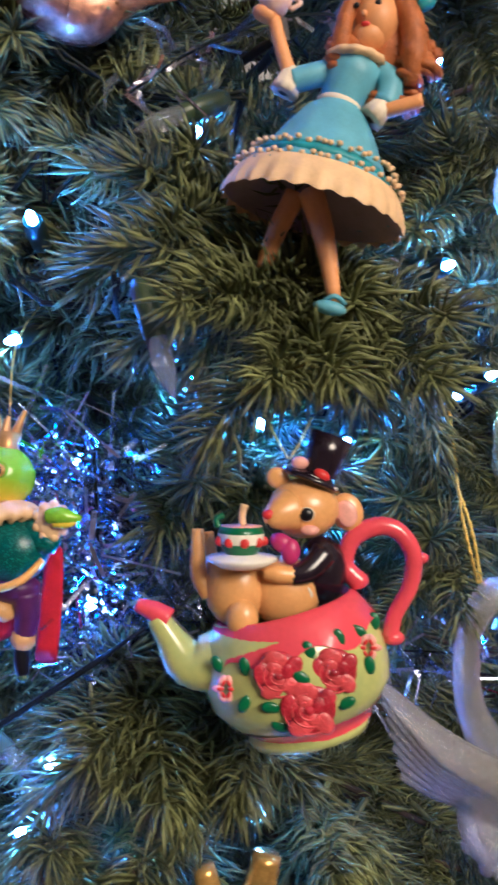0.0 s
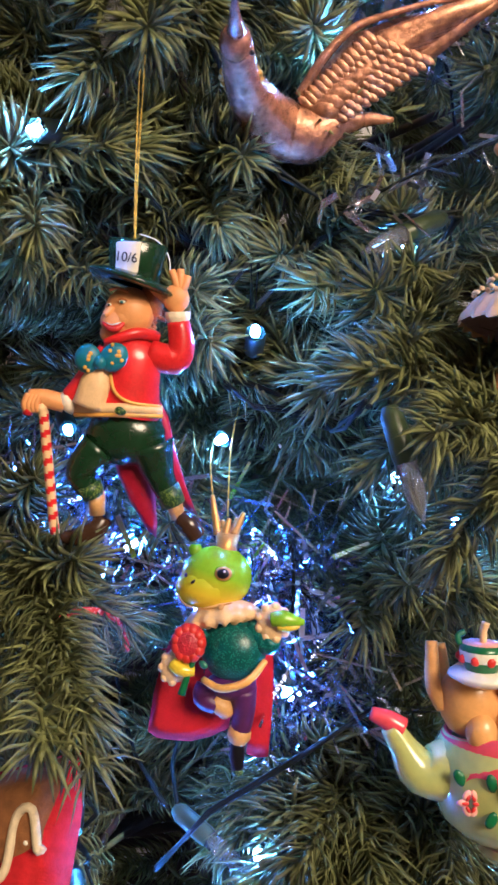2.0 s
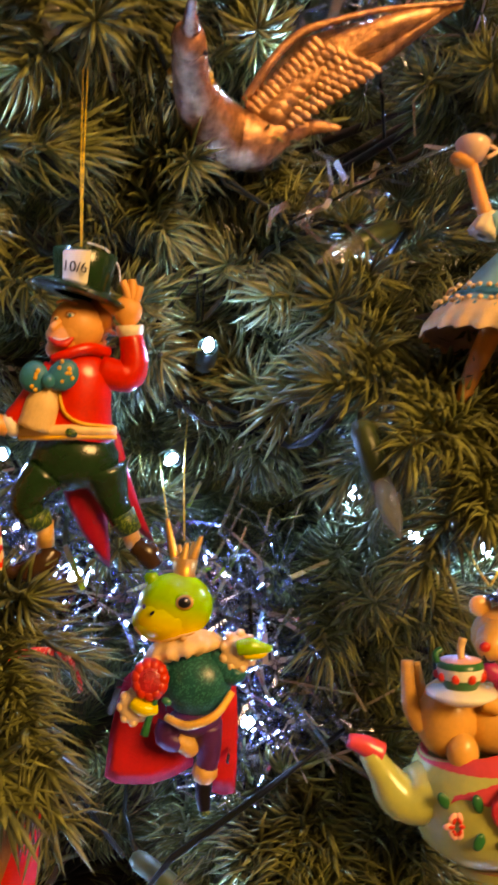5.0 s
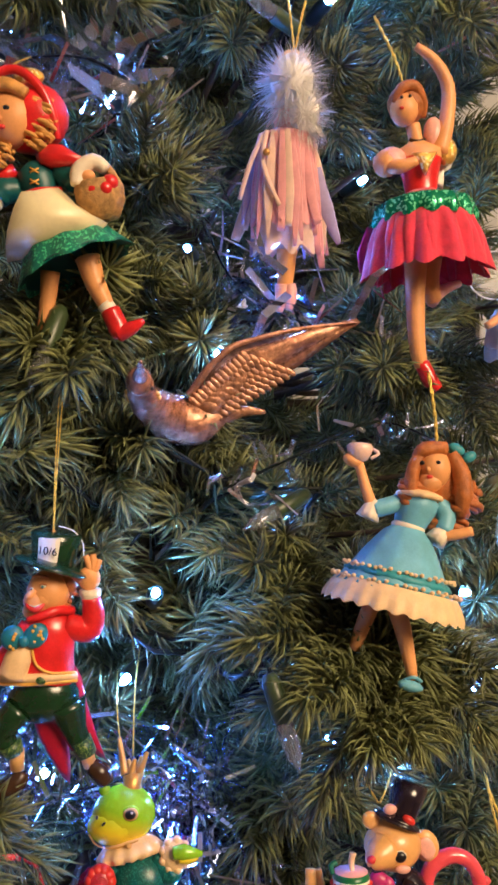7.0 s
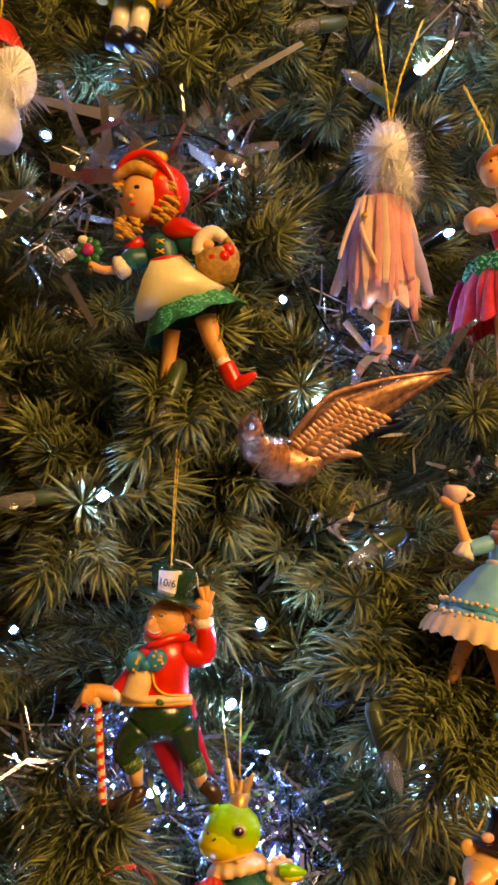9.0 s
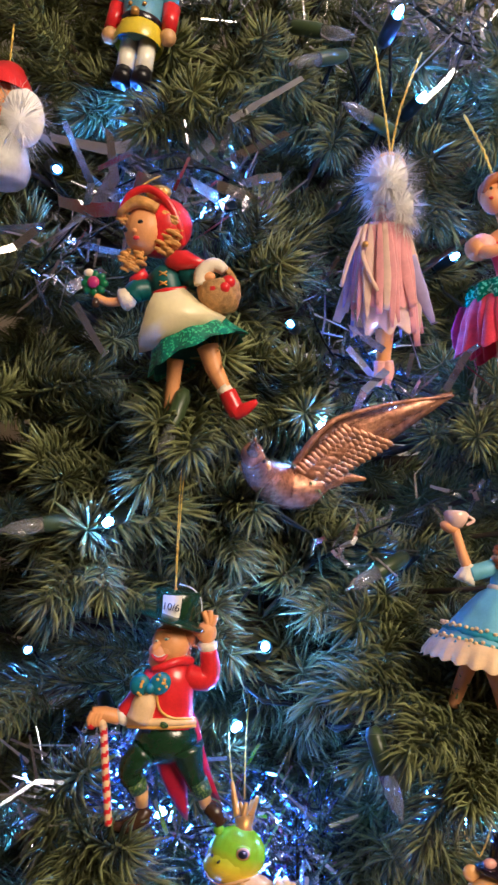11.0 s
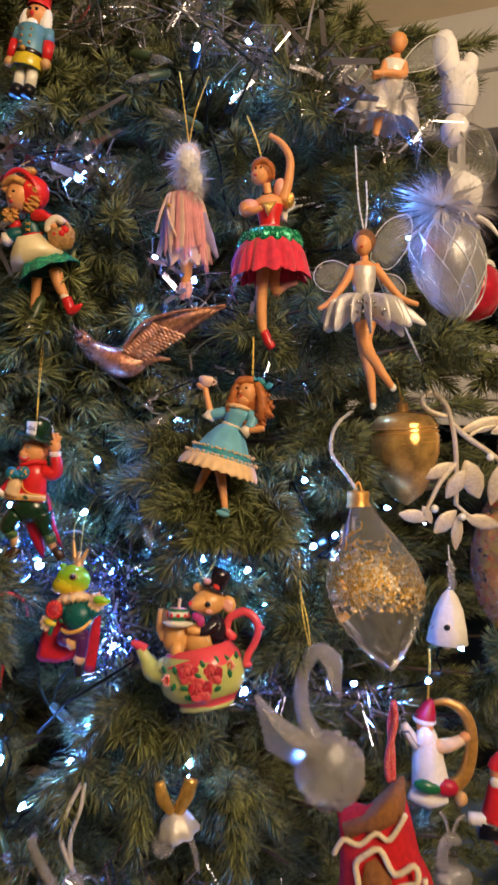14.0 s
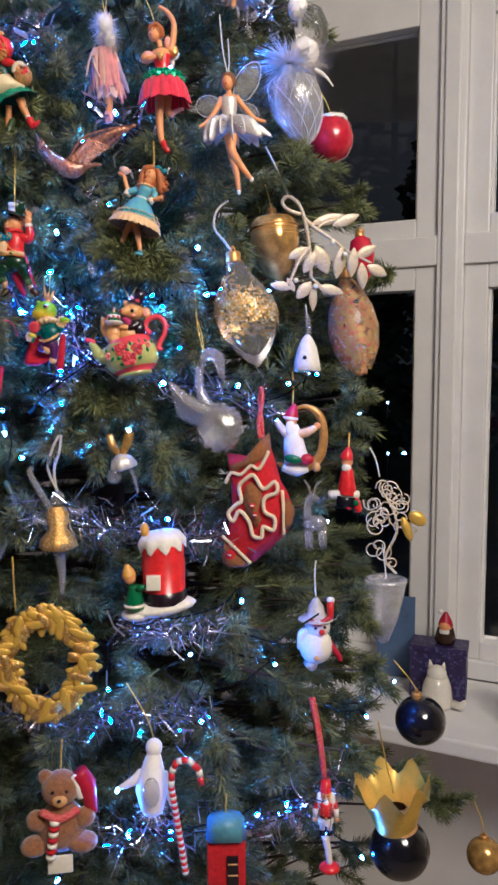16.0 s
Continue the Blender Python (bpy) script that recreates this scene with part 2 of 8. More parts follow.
# ---- the night garden outside ----
room_box("ground", (-400, 4, -2.6), (400, 900, -2.5), NIGHT_GROUND, label="dark garden ground at night")


def garden_tree(x, y, h, w, seed):
    rng = np.random.default_rng(seed)
    t = thing("garden_tree", pose(x, y, -2.5), "dark leafy tree against the night sky", "tree", "garden trees")
    bm = bm_tube(bmesh.new(), [(0, 0, 0), (0.1, 0, h * 0.4), (0, 0.1, h * 0.8)], [w * 0.08, w * 0.05, w * 0.01], 8)
    part("trunk", bm, BARK, t)
    bm = bmesh.new()
    for _ in range(1100):
        k = rng.random() ** 0.7
        r = w * 0.5 * (1 - k) ** 0.6 * rng.random() ** 0.4 * (0.7 + 0.5 * math.sin(9 * k))
        a = rng.random() * 6.283
        p = Vector((r * math.cos(a), r * math.sin(a), h * (0.25 + 0.75 * k)))
        s = w * 0.05 * (0.6 + rng.random())
        d, u, v = frame_axes(rng.normal(size=3))
        q = [bm.verts.new(p + u * s * i + v * s * 0.6 * j) for i, j in ((-1, 0), (0, -1), (1, 0), (0, 1))]
        bm.faces.new(q)
    part("crown", bm, NIGHT_LEAF, t, smooth=False)


garden_tree(4.6, 17.0, 9.4, 3.6, 1)
garden_tree(13.5, 19.0, 7.2, 5.0, 2)
for k in range(12):
    garden_tree(-2.0 + 2.1 * k, 21.0 + 2 * math.sin(3 * k), 6.6 + 0.9 * math.sin(2.3 * k), 4.6, 5 + k)
rng = np.random.default_rng(4)
# far town lights; the dark posts are added to hold them up
for k in range(40):
    yy = 12 + 5 * rng.random()
    xx = yy * (0.05 + 0.75 * rng.random())
    zz = 1.2 - yy * (0.02 + 0.20 * rng.random() ** 1.5)
    ob = thing("distant_light", pose(xx, yy, -2.5), "small bright town light at night, on an added dark post", "garden light", "garden lights")
    part("post", bm_tube(bmesh.new(), [(0, 0, 0), (0, 0, zz + 2.5)], 0.006, 6), CABLE, ob)
    part("lamp", bm_ball(bmesh.new(), (0, 0, zz + 2.5), (0.016 + 0.026 * rng.random()) * yy / 16, 0, 8), TOWN_LIGHT, ob)

# ---- the fir tree ----
def crown_radius(z):
    if z > 2.0:
        return 0.3675 * max(0.03, (2.62 - z) / 0.62)
    return 0.4125 + 0.09 * (1.5 - z)


def needle_arrays(length, seed):
    """One twig's needles along +z: vertices and triangles, curved flat blades set in a spiral."""
    r = np.random.default_rng(seed)
    n = int(54 + length * 1400)
    V, Fc = [], []
    for i in range(n):
        s = (i + 0.5) / n
        a = i * 2.39996 + r.normal() * 0.25
        burst = s > 0.80
        ang = (0.30 + 0.85 * r.random()) if burst else 1.18 - 0.42 * s + r.normal() * 0.13
        ln = (0.0200 if not burst else 0.0180) * (0.80 + 0.35 * r.random()) * (0.80 if s < 0.08 else 1)
        base = np.array([0, 0, (min(1.0, s * 1.04)) * length])
        out = np.array([math.cos(a), math.sin(a), 0])
        d0 = out * math.sin(ang) + np.array([0, 0, math.cos(ang)])
        bend = 0.45 + 0.25 * r.random()
        d1 = out * math.sin(ang * bend) + np.array([0, 0, math.cos(ang * bend)])
        side = np.array([-math.sin(a), math.cos(a), 0]) + r.normal(size=3) * 0.25
        side -= d0 * side.dot(d0)
        side /= np.linalg.norm(side)
        nor = np.cross(d0, side)
        w = 0.00084 * (0.8 + 0.4 * r.random())
        p0, p1 = base, base + d0 * ln * 0.5
        p2 = p1 + d1 * ln * 0.5
        k = len(V)
        V += [p0 - side * w * 0.6, p0 + side * w * 0.6, p0 + nor * w * 0.5,
              p1 - side * w, p1 + side * w, p1 + nor * w * 0.7, p2]
        Fc += [(k, k + 1, k + 4), (k, k + 4, k + 3), (k + 1, k + 2, k + 5), (k + 1, k + 5, k + 4), (k + 2, k, k + 3), (k + 2, k + 3, k + 5),
               (k + 3, k + 4, k + 6), (k + 4, k + 5, k + 6), (k + 5, k + 3, k + 6)]
    k = len(V)                                             # the woody twig itself
    for z, w in ((-0.012, 0.0016), (length, 0.0009)):
        V += [np.array([w * math.cos(q), w * math.sin(q), z]) for q in (0, 2.094, 4.189)]
    for q in range(3):
        j = (q + 1) % 3
        Fc += [(k + q, k + j, k + 3 + j), (k + q, k + 3 + j, k + 3 + q)]
    return np.array(V), np.array(Fc)


def array_mesh(name, V, Fc, material):
    me = bpy.data.meshes.new(name)
    me.vertices.add(len(V))
    me.vertices.foreach_set("co", np.ascontiguousarray(V, dtype=np.float32).ravel())
    me.loops.add(len(Fc) * 3)
    me.loops.foreach_set("vertex_index", np.ascontiguousarray(Fc, dtype=np.int32).ravel())
    me.polygons.add(len(Fc))
    me.polygons.foreach_set("loop_start", np.arange(len(Fc), dtype=np.int32) * 3)
    me.polygons.foreach_set("use_smooth", np.ones(len(Fc), dtype=bool))
    me.update(calc_edges=True)
    me.materials.append(material)
    return me


LENGTHS = (0.030, 0.042, 0.054, 0.066)
TWIGS = [needle_arrays(L, 10 * i + v) for i, L in enumerate(LENGTHS) for v in range(2)]
TWIG_MESH = [array_mesh("needle_twig", V, Fc, NEEDLE) for V, Fc in TWIGS]
tree = thing("christmas_tree", pose(AXIS.x, AXIS.y, 0), "dense green artificial fir tree hung with ornaments and lights", "christmas tree")
into_tree = Matrix.Translation(-AXIS)
bm = bm_tube(bmesh.new(), [(0, 0, 0.02), (0, 0, 1.2), (0, 0, 2.6)], [0.030, 0.024, 0.008], 12)
part("trunk", bm, BARK, tree)
bm = bm_lathe(bmesh.new(), [(0.20, 0.0), (0.20, 0.02), (0.06, 0.04), (0.045, 0.14), (0.034, 0.14)], sides=24)
part("stand", bm, CABLE, tree)

near_twigs, far_V, far_F, far_n = 0, [], [], 0


def twig(base, direction, length, rng, near):
    """Lays one needled twig; near ones are parts of the tree, the rest join the inner foliage."""
    global near_twigs, far_n
    i = 2 * int(np.argmin([abs(L - length) for L in LENGTHS])) + int(rng.integers(2))
    d, u, v = frame_axes(direction)
    a = rng.random() * 6.283
    x = u * math.cos(a) + v * math.sin(a)
    m = Matrix((x, d.cross(x), d)).transposed().to_4x4()
    m.translation = base
    s = (1.0 if near else 0.92) + 0.2 * rng.random()
    m = m @ Matrix.Diagonal((s, s, length / LENGTHS[i // 2], 1))
    if near and near_twigs < 300:
        near_twigs += 1
        ob = link_mesh("needle_twig", TWIG_MESH[i], tree)
        ob.matrix_local = into_tree @ m
    else:
        V, Fc = TWIGS[i]
        M = np.array(into_tree @ m)
        far_V.append(V @ M[:3, :3].T + M[:3, 3])
        far_F.append(Fc + far_n)
        far_n += len(V)


def branch(start, end, sag=0.0, thick=0.004):
    mid = (Vector(start) + Vector(end)) / 2 + Vector((0, 0, -sag))
    bm = bm_tube(bmesh.new(), [into_tree @ p for p in (Vector(start), mid, Vector(end))], [thick, thick * 0.7, 0.0015], 5)
    part("branch", bm, BARK, tree)


def tip_at(base, tip):
    """A twig that shows singly, with the branch that bears it."""
    base, tip = Vector(base), Vector(tip)
    d = tip - base
    if d.length < 0.05:
        base = tip - d.normalized() * 0.05
        d = tip - base
    rng = np.random.default_rng(int(abs(tip.x * 1e4) + tip.z * 1e3))
    ln = min(0.066, max(0.03, d.length - 0.014))
    twig(tip - d.normalized() * (ln + 0.012), d, ln, rng, True)
    if d.length > 0.075:
        twig(base, d, min(0.066, d.length * 0.6), rng, True)
    u = frame_axes(d)[1]
    v = d.normalized().cross(u)
    for k in (0.0, 2.1, 4.2):                                # side shoots behind the tip
        a = k + rng.random()
        w = d.normalized() + (u * math.cos(a) + v * math.sin(a)) * (0.75 + 0.3 * rng.random())
        if w.y < 0.35:
            twig(tip - d.normalized() * (ln + 0.016), w, 0.030 + 0.012 * rng.random(), rng, True)
    branch(Vector((AXIS.x * 0.6 + base.x * 0.4, AXIS.y * 0.6 + base.y * 0.4, base.z - 0.02)), base, 0.004, 0.003)


# places kept free of twigs, for what hangs there: x, z, radius, and the depth from which twigs may stand
KEEP = []


def keep(x, z, r, y):
    KEEP.append((x, z, r, y))


def clear_of(p):
    for x, z, r, y in KEEP:
        if p.y < y and abs(p.x - x) < r and abs(p.z - z) < r and (p.x - x) ** 2 + (p.z - z) ** 2 < r * r:
            return False
    return True


def sprig(tip, base, spread=0.9):
    """A full shoot: one long twig with pairs of side twigs behind its tip."""
    tip, base = Vector(tip), Vector(base)
    d = (tip - base).normalized()
    rng = np.random.default_rng(int(abs(tip.x * 3e4) + tip.z * 2e3))
    u = frame_axes(d)[1]
    v = d.cross(u)
    twig(tip - d * 0.066, d, 0.062, rng, True)
    for k in range(7):
        a = 2.4 * k + rng.random()
        w = d + (u * math.cos(a) + v * math.sin(a)) * spread * (0.7 + 0.4 * rng.random()) + Vector((0, 0, -0.12))
        foot = tip - d * (0.036 + 0.008 * k)
        if w.y < 0.25 and clear_of(foot + w.normalized() * 0.055):
            twig(foot, w, 0.034 + 0.018 * rng.random(), rng, True)
    branch(Vector((AXIS.x * 0.5 + base.x * 0.5, AXIS.y * 0.5 + base.y * 0.5, base.z - 0.02)), base, 0.004, 0.0035)
    branch(base, tip - d * 0.04, 0.002, 0.0025)


keep(0.053, 1.622, 0.036, 0.285)
keep(0.053, 1.572, 0.034, 0.285)
keep(-0.079, 1.592, 0.040, 0.290)
keep(-0.081, 1.545, 0.044, 0.290)
keep(-0.079, 1.652, 0.014, 0.275)
keep(-0.048, 1.494, 0.036, 0.293)
keep(-0.050, 1.448, 0.038, 0.300)
keep(-0.014, 1.475, 0.034, 0.300)
keep(-0.010, 1.438, 0.028, 0.300)
keep(0.041, 1.461, 0.048, 0.261)
keep(0.041, 1.431, 0.045, 0.261)
keep(-0.024, 1.650, 0.035, 0.320)
keep(0.010, 1.672, 0.030, 0.315)
keep(0.036, 1.688, 0.020, 0.310)
keep(-0.077, 1.752, 0.036, 0.273)
keep(-0.077, 1.712, 0.036, 0.273)
keep(-0.067, 1.677, 0.020, 0.273)
keep(0.012, 1.788, 0.030, 0.314)
keep(0.012, 1.738, 0.032, 0.314)
keep(0.012, 1.703, 0.015, 0.314)
keep(0.078, 1.779, 0.035, 0.322)
keep(0.078, 1.739, 0.036, 0.322)
keep(0.078, 1.689, 0.025, 0.322)
keep(0.147, 1.751, 0.030, 0.343)
keep(0.147, 1.701, 0.045, 0.343)
keep(0.147, 1.651, 0.030, 0.343)
keep(0.162, 1.871, 0.055, 0.353)
keep(0.223, 1.754, 0.055, 0.435)
keep(0.243, 1.814, 0.050, 0.435)
keep(0.167, 1.489, 0.055, 0.340)
keep(0.167, 1.439, 0.040, 0.340)
keep(0.167, 1.549, 0.030, 0.340)
keep(0.250, 1.585, 0.070, 0.445)
keep(0.213, 1.590, 0.050, 0.475)
keep(0.242, 1.454, 0.030, 0.405)
keep(0.130, 1.387, 0.045, 0.310)
keep(0.100, 1.387, 0.030, 0.310)
keep(0.180, 1.314, 0.070, 0.310)
keep(0.160, 1.234, 0.060, 0.310)
keep(-0.120, 1.400, 0.050, 0.270)
keep(-0.128, 1.340, 0.050, 0.270)
keep(0.292, 1.760, 0.050, 0.590)
keep(0.312, 1.479, 0.060, 0.495)
keep(0.232, 1.334, 0.050, 0.395)
keep(0.296, 1.281, 0.045, 0.435)
keep(0.383, 1.205, 0.075, 0.535)
keep(0.253, 1.243, 0.035, 0.395)
keep(0.252, 1.107, 0.050, 0.365)
keep(0.262, 0.897, 0.060, 0.345)
keep(0.430, 0.906, 0.050, 0.565)
keep(0.366, 0.843, 0.080, 0.435)
keep(0.529, 0.696, 0.050, 0.555)
keep(-0.036, 1.267, 0.050, 0.270)
keep(0.074, 1.218, 0.060, 0.250)
keep(-0.050, 1.124, 0.085, 0.257)
keep(-0.030, 0.971, 0.055, 0.230)
keep(0.061, 0.990, 0.050, 0.250)
keep(0.099, 0.962, 0.030, 0.230)
keep(0.099, 0.912, 0.020, 0.230)
keep(0.144, 0.900, 0.050, 0.245)
keep(0.030, 1.336, 0.030, 0.285)
keep(-0.099, 1.859, 0.035, 0.297)
keep(-0.099, 1.899, 0.030, 0.297)
keep(-0.151, 1.807, 0.040, 0.280)

sprig((0.010, 0.218, 1.549), (0.045, 0.275, 1.572))
sprig((0.036, 0.222, 1.528), (0.055, 0.280, 1.556), 0.7)
sprig((0.066, 0.236, 1.530), (0.078, 0.295, 1.550), 0.7)
sprig((0.007, 0.247, 1.573), (0.025, 0.305, 1.590))
sprig((-0.072, 0.236, 1.662), (-0.074, 0.290, 1.690), 0.6)
sprig((-0.043, 0.268, 1.857), (-0.040, 0.330, 1.866))
sprig((-0.021, 0.285, 1.684), (-0.015, 0.335, 1.690))
sprig((0.014, 0.268, 1.601), (0.022, 0.325, 1.606))
sprig((0.056, 0.272, 1.672), (0.075, 0.325, 1.684))
sprig((-0.104, 0.238, 1.606), (-0.125, 0.300, 1.640))
sprig((0.021, 0.268, 1.495), (0.030, 0.320, 1.498))
sprig((0.030, 0.240, 1.394), (0.040, 0.300, 1.416))
sprig((-0.013, 0.246, 1.390), (0.010, 0.300, 1.412))
sprig((-0.013, 0.286, 1.547), (-0.010, 0.335, 1.560))
sprig((-0.022, 0.240, 1.402), (0.010, 0.295, 1.420))
sprig((-0.102, 0.250, 1.632), (-0.130, 0.305, 1.660))
sprig((-0.053, 0.272, 1.573), (-0.075, 0.320, 1.590))
sprig((-0.032, 0.270, 1.752), (-0.050, 0.325, 1.758))
sprig((-0.073, 0.256, 1.822), (-0.085, 0.315, 1.845))
sprig((0.082, 0.292, 1.852), (0.110, 0.345, 1.870))
sprig((0.031, 0.277, 1.481), (0.050, 0.330, 1.490))
sprig((0.111, 0.272, 1.440), (0.120, 0.330, 1.470))
sprig((-0.044, 0.275, 1.636), (-0.050, 0.330, 1.660))
sprig((-0.084, 0.218, 1.448), (-0.118, 0.275, 1.488), 0.7)
tip_at((0.066, 0.294, 1.568), (0.018, 0.218, 1.552))
tip_at((0.067, 0.280, 1.545), (0.035, 0.225, 1.526))
tip_at((0.025, 0.302, 1.566), (0.005, 0.259, 1.585))
tip_at((0.015, 0.303, 1.487), (0.016, 0.249, 1.495))
tip_at((-0.021, 0.305, 1.551), (-0.019, 0.278, 1.532))
tip_at((0.132, 0.360, 1.607), (0.091, 0.302, 1.576))
tip_at((-0.017, 0.324, 1.651), (-0.010, 0.291, 1.620))
tip_at((0.032, 0.288, 1.389), (0.027, 0.236, 1.383))
tip_at((0.001, 0.292, 1.387), (-0.034, 0.249, 1.394))
tip_at((0.121, 0.338, 1.464), (0.087, 0.293, 1.482))
tip_at((0.108, 0.338, 1.514), (0.082, 0.291, 1.497))
tip_at((0.102, 0.324, 1.421), (0.115, 0.308, 1.404))
tip_at((-0.102, 0.305, 1.650), (-0.112, 0.263, 1.608))
tip_at((-0.062, 0.310, 1.640), (-0.049, 0.278, 1.607))
tip_at((-0.010, 0.311, 1.619), (-0.004, 0.288, 1.629))
tip_at((-0.069, 0.307, 1.583), (-0.059, 0.284, 1.559))
tip_at((-0.063, 0.311, 1.517), (-0.044, 0.297, 1.532))
tip_at((-0.119, 0.275, 1.497), (-0.082, 0.207, 1.462))
tip_at((-0.134, 0.298, 1.505), (-0.101, 0.251, 1.491))
tip_at((0.018, 0.311, 1.459), (-0.012, 0.285, 1.452))
tip_at((-0.027, 0.291, 1.401), (-0.017, 0.251, 1.405))
tip_at((-0.016, 0.330, 1.597), (-0.026, 0.306, 1.567))
tip_at((-0.167, 0.326, 1.693), (-0.108, 0.272, 1.700))
tip_at((-0.125, 0.323, 1.671), (-0.096, 0.284, 1.646))
tip_at((-0.050, 0.321, 1.760), (-0.012, 0.296, 1.775))
tip_at((-0.070, 0.287, 1.704), (-0.070, 0.243, 1.669))
tip_at((-0.046, 0.318, 1.714), (-0.029, 0.299, 1.713))
tip_at((0.044, 0.342, 1.828), (0.052, 0.318, 1.779))
tip_at((0.084, 0.344, 1.692), (0.036, 0.293, 1.672))
tip_at((-0.088, 0.323, 1.866), (-0.090, 0.278, 1.810))
tip_at((-0.043, 0.343, 1.890), (-0.045, 0.291, 1.856))
tip_at((-0.000, 0.333, 1.849), (-0.038, 0.308, 1.834))
tip_at((-0.014, 0.337, 1.689), (-0.019, 0.296, 1.683))
tip_at((-0.168, 0.343, 1.766), (-0.140, 0.304, 1.764))
tip_at((0.011, 0.323, 1.605), (0.010, 0.303, 1.601))
tip_at((0.033, 0.345, 1.894), (0.011, 0.296, 1.861))
tip_at((0.182, 0.459, 1.959), (0.104, 0.336, 1.852))
tip_at((0.188, 0.450, 1.845), (0.126, 0.337, 1.761))
tip_at((0.164, 0.378, 1.563), (0.115, 0.312, 1.561))
tip_at((-0.112, 0.337, 1.864), (-0.101, 0.291, 1.834))
tip_at((0.210, 0.408, 1.684), (0.254, 0.336, 1.666))
tip_at((0.119, 0.362, 1.691), (0.134, 0.319, 1.632))
tip_at((0.082, 0.320, 1.561), (0.108, 0.280, 1.493))
tip_at((0.064, 0.293, 1.351), (0.073, 0.238, 1.298))
tip_at((-0.041, 0.276, 1.362), (-0.045, 0.223, 1.336))
tip_at((-0.091, 0.269, 1.259), (-0.072, 0.236, 1.240))
tip_at((0.201, 0.372, 1.360), (0.216, 0.358, 1.349))
tip_at((0.029, 0.296, 1.378), (0.046, 0.270, 1.373))
tip_at((0.013, 0.297, 1.412), (0.031, 0.267, 1.398))
tip_at((-0.122, 0.307, 1.610), (-0.122, 0.264, 1.600))
tip_at((0.156, 0.375, 1.581), (0.170, 0.358, 1.572))
tip_at((0.331, 0.550, 1.393), (0.298, 0.379, 1.400))
tip_at((0.124, 0.287, 1.040), (0.142, 0.220, 0.947))
tip_at((0.200, 0.335, 1.055), (0.278, 0.328, 0.978))
tip_at((0.398, 0.556, 0.818), (0.458, 0.488, 0.819))
tip_at((0.296, 0.463, 1.379), (0.342, 0.417, 1.344))
tip_at((0.229, 0.410, 1.440), (0.257, 0.400, 1.461))
tip_at((0.078, 0.297, 1.340), (0.076, 0.239, 1.297))
tip_at((0.003, 0.281, 1.361), (0.006, 0.225, 1.311))
tip_at((0.054, 0.265, 1.084), (0.018, 0.206, 1.071))
tip_at((0.314, 0.447, 1.114), (0.334, 0.380, 1.090))
tip_at((0.335, 0.467, 1.009), (0.371, 0.404, 0.995))
tip_at((-0.045, 0.244, 1.014), (-0.063, 0.214, 0.997))
tip_at((0.157, 0.313, 1.127), (0.144, 0.269, 1.102))
tip_at((0.215, 0.335, 0.952), (0.191, 0.257, 0.952))
tip_at((0.287, 0.483, 1.564), (0.335, 0.489, 1.550))
tip_at((0.326, 0.596, 1.679), (0.339, 0.525, 1.649))
tip_at((-0.075, 0.312, 1.653), (-0.080, 0.281, 1.621))
tip_at((0.312, 0.410, 0.913), (0.321, 0.369, 0.911))
tip_at((0.382, 0.565, 1.575), (0.311, 0.535, 1.539))
tip_at((0.437, 0.526, 0.771), (0.498, 0.473, 0.819))


rng = np.random.default_rng(7)
z = 0.45
while z < 2.55:
    R = crown_radius(z)
    dense = 0.78 < z < 2.1
    count = int(21 * R / 0.4) if dense else int(13 * R / 0.4)
    for k in range(count):
        a = 2 * math.pi * (k + rng.random() * 0.9) / count
        front = math.sin(a) < 0.25 and math.cos(a) > -0.90 and dense       # the side that shows
        zz = z + rng.normal() * 0.015
        reach = R * (0.90 + 0.10 * rng.random()) - 0.012
        hollow = 0.5 + 0.5 * math.sin(a * 17 + 3 * math.sin(zz * 23)) * math.cos(zz * 41 + 2 * math.sin(a * 9))
        if math.sin(a) < -0.45 and dense:                    # towards the room: sprigs stand out over dark hollows
            reach -= 0.012 + 0.050 * hollow
        out = Vector((math.cos(a), math.sin(a), 0))
        foot = Vector((AXIS.x, AXIS.y, zz - 0.03)) + out * 0.02
        end = Vector((AXIS.x, AXIS.y, zz + 0.02 * rng.normal())) + out * (reach - 0.03)
        if clear_of(end):
            branch(foot, end, 0.012, 0.0045)
        step, s = (0.040 if front else 0.075), 0.40 if not front else 0.52
        flip = 1
        while s * reach < reach - 0.03:
            p = foot.lerp(end, s)
            side = Vector((-out.y, out.x, 0)) * flip
            d = out * 0.75 + side * (0.8 + 0.3 * rng.random()) + Vector((0, 0, rng.normal() * 0.35))
            ln = 0.036 + 0.030 * rng.random()
            if clear_of(p + d.normalized() * (ln + 0.012)) and clear_of(p):
                twig(p, d, ln, rng, front and s > 0.86 and 0.95 < zz < 1.95)
            flip = -flip
            s += step / reach * 0.6
        d = out + Vector((rng.normal() * 0.2, rng.normal() * 0.2, rng.normal() * 0.25 - 0.05))
        if clear_of(end + d.normalized() * 0.06):
            twig(end - d * 0.01, d, 0.034 + 0.02 * rng.random(), rng, front and 0.95 < zz < 1.95)
    z += 0.050 if dense else 0.085
link_mesh("inner_foliage", array_mesh("inner_foliage", np.concatenate(far_V), np.concatenate(far_F), NEEDLE), tree, "dense dark green inner needles")["kind"] = "stuff"

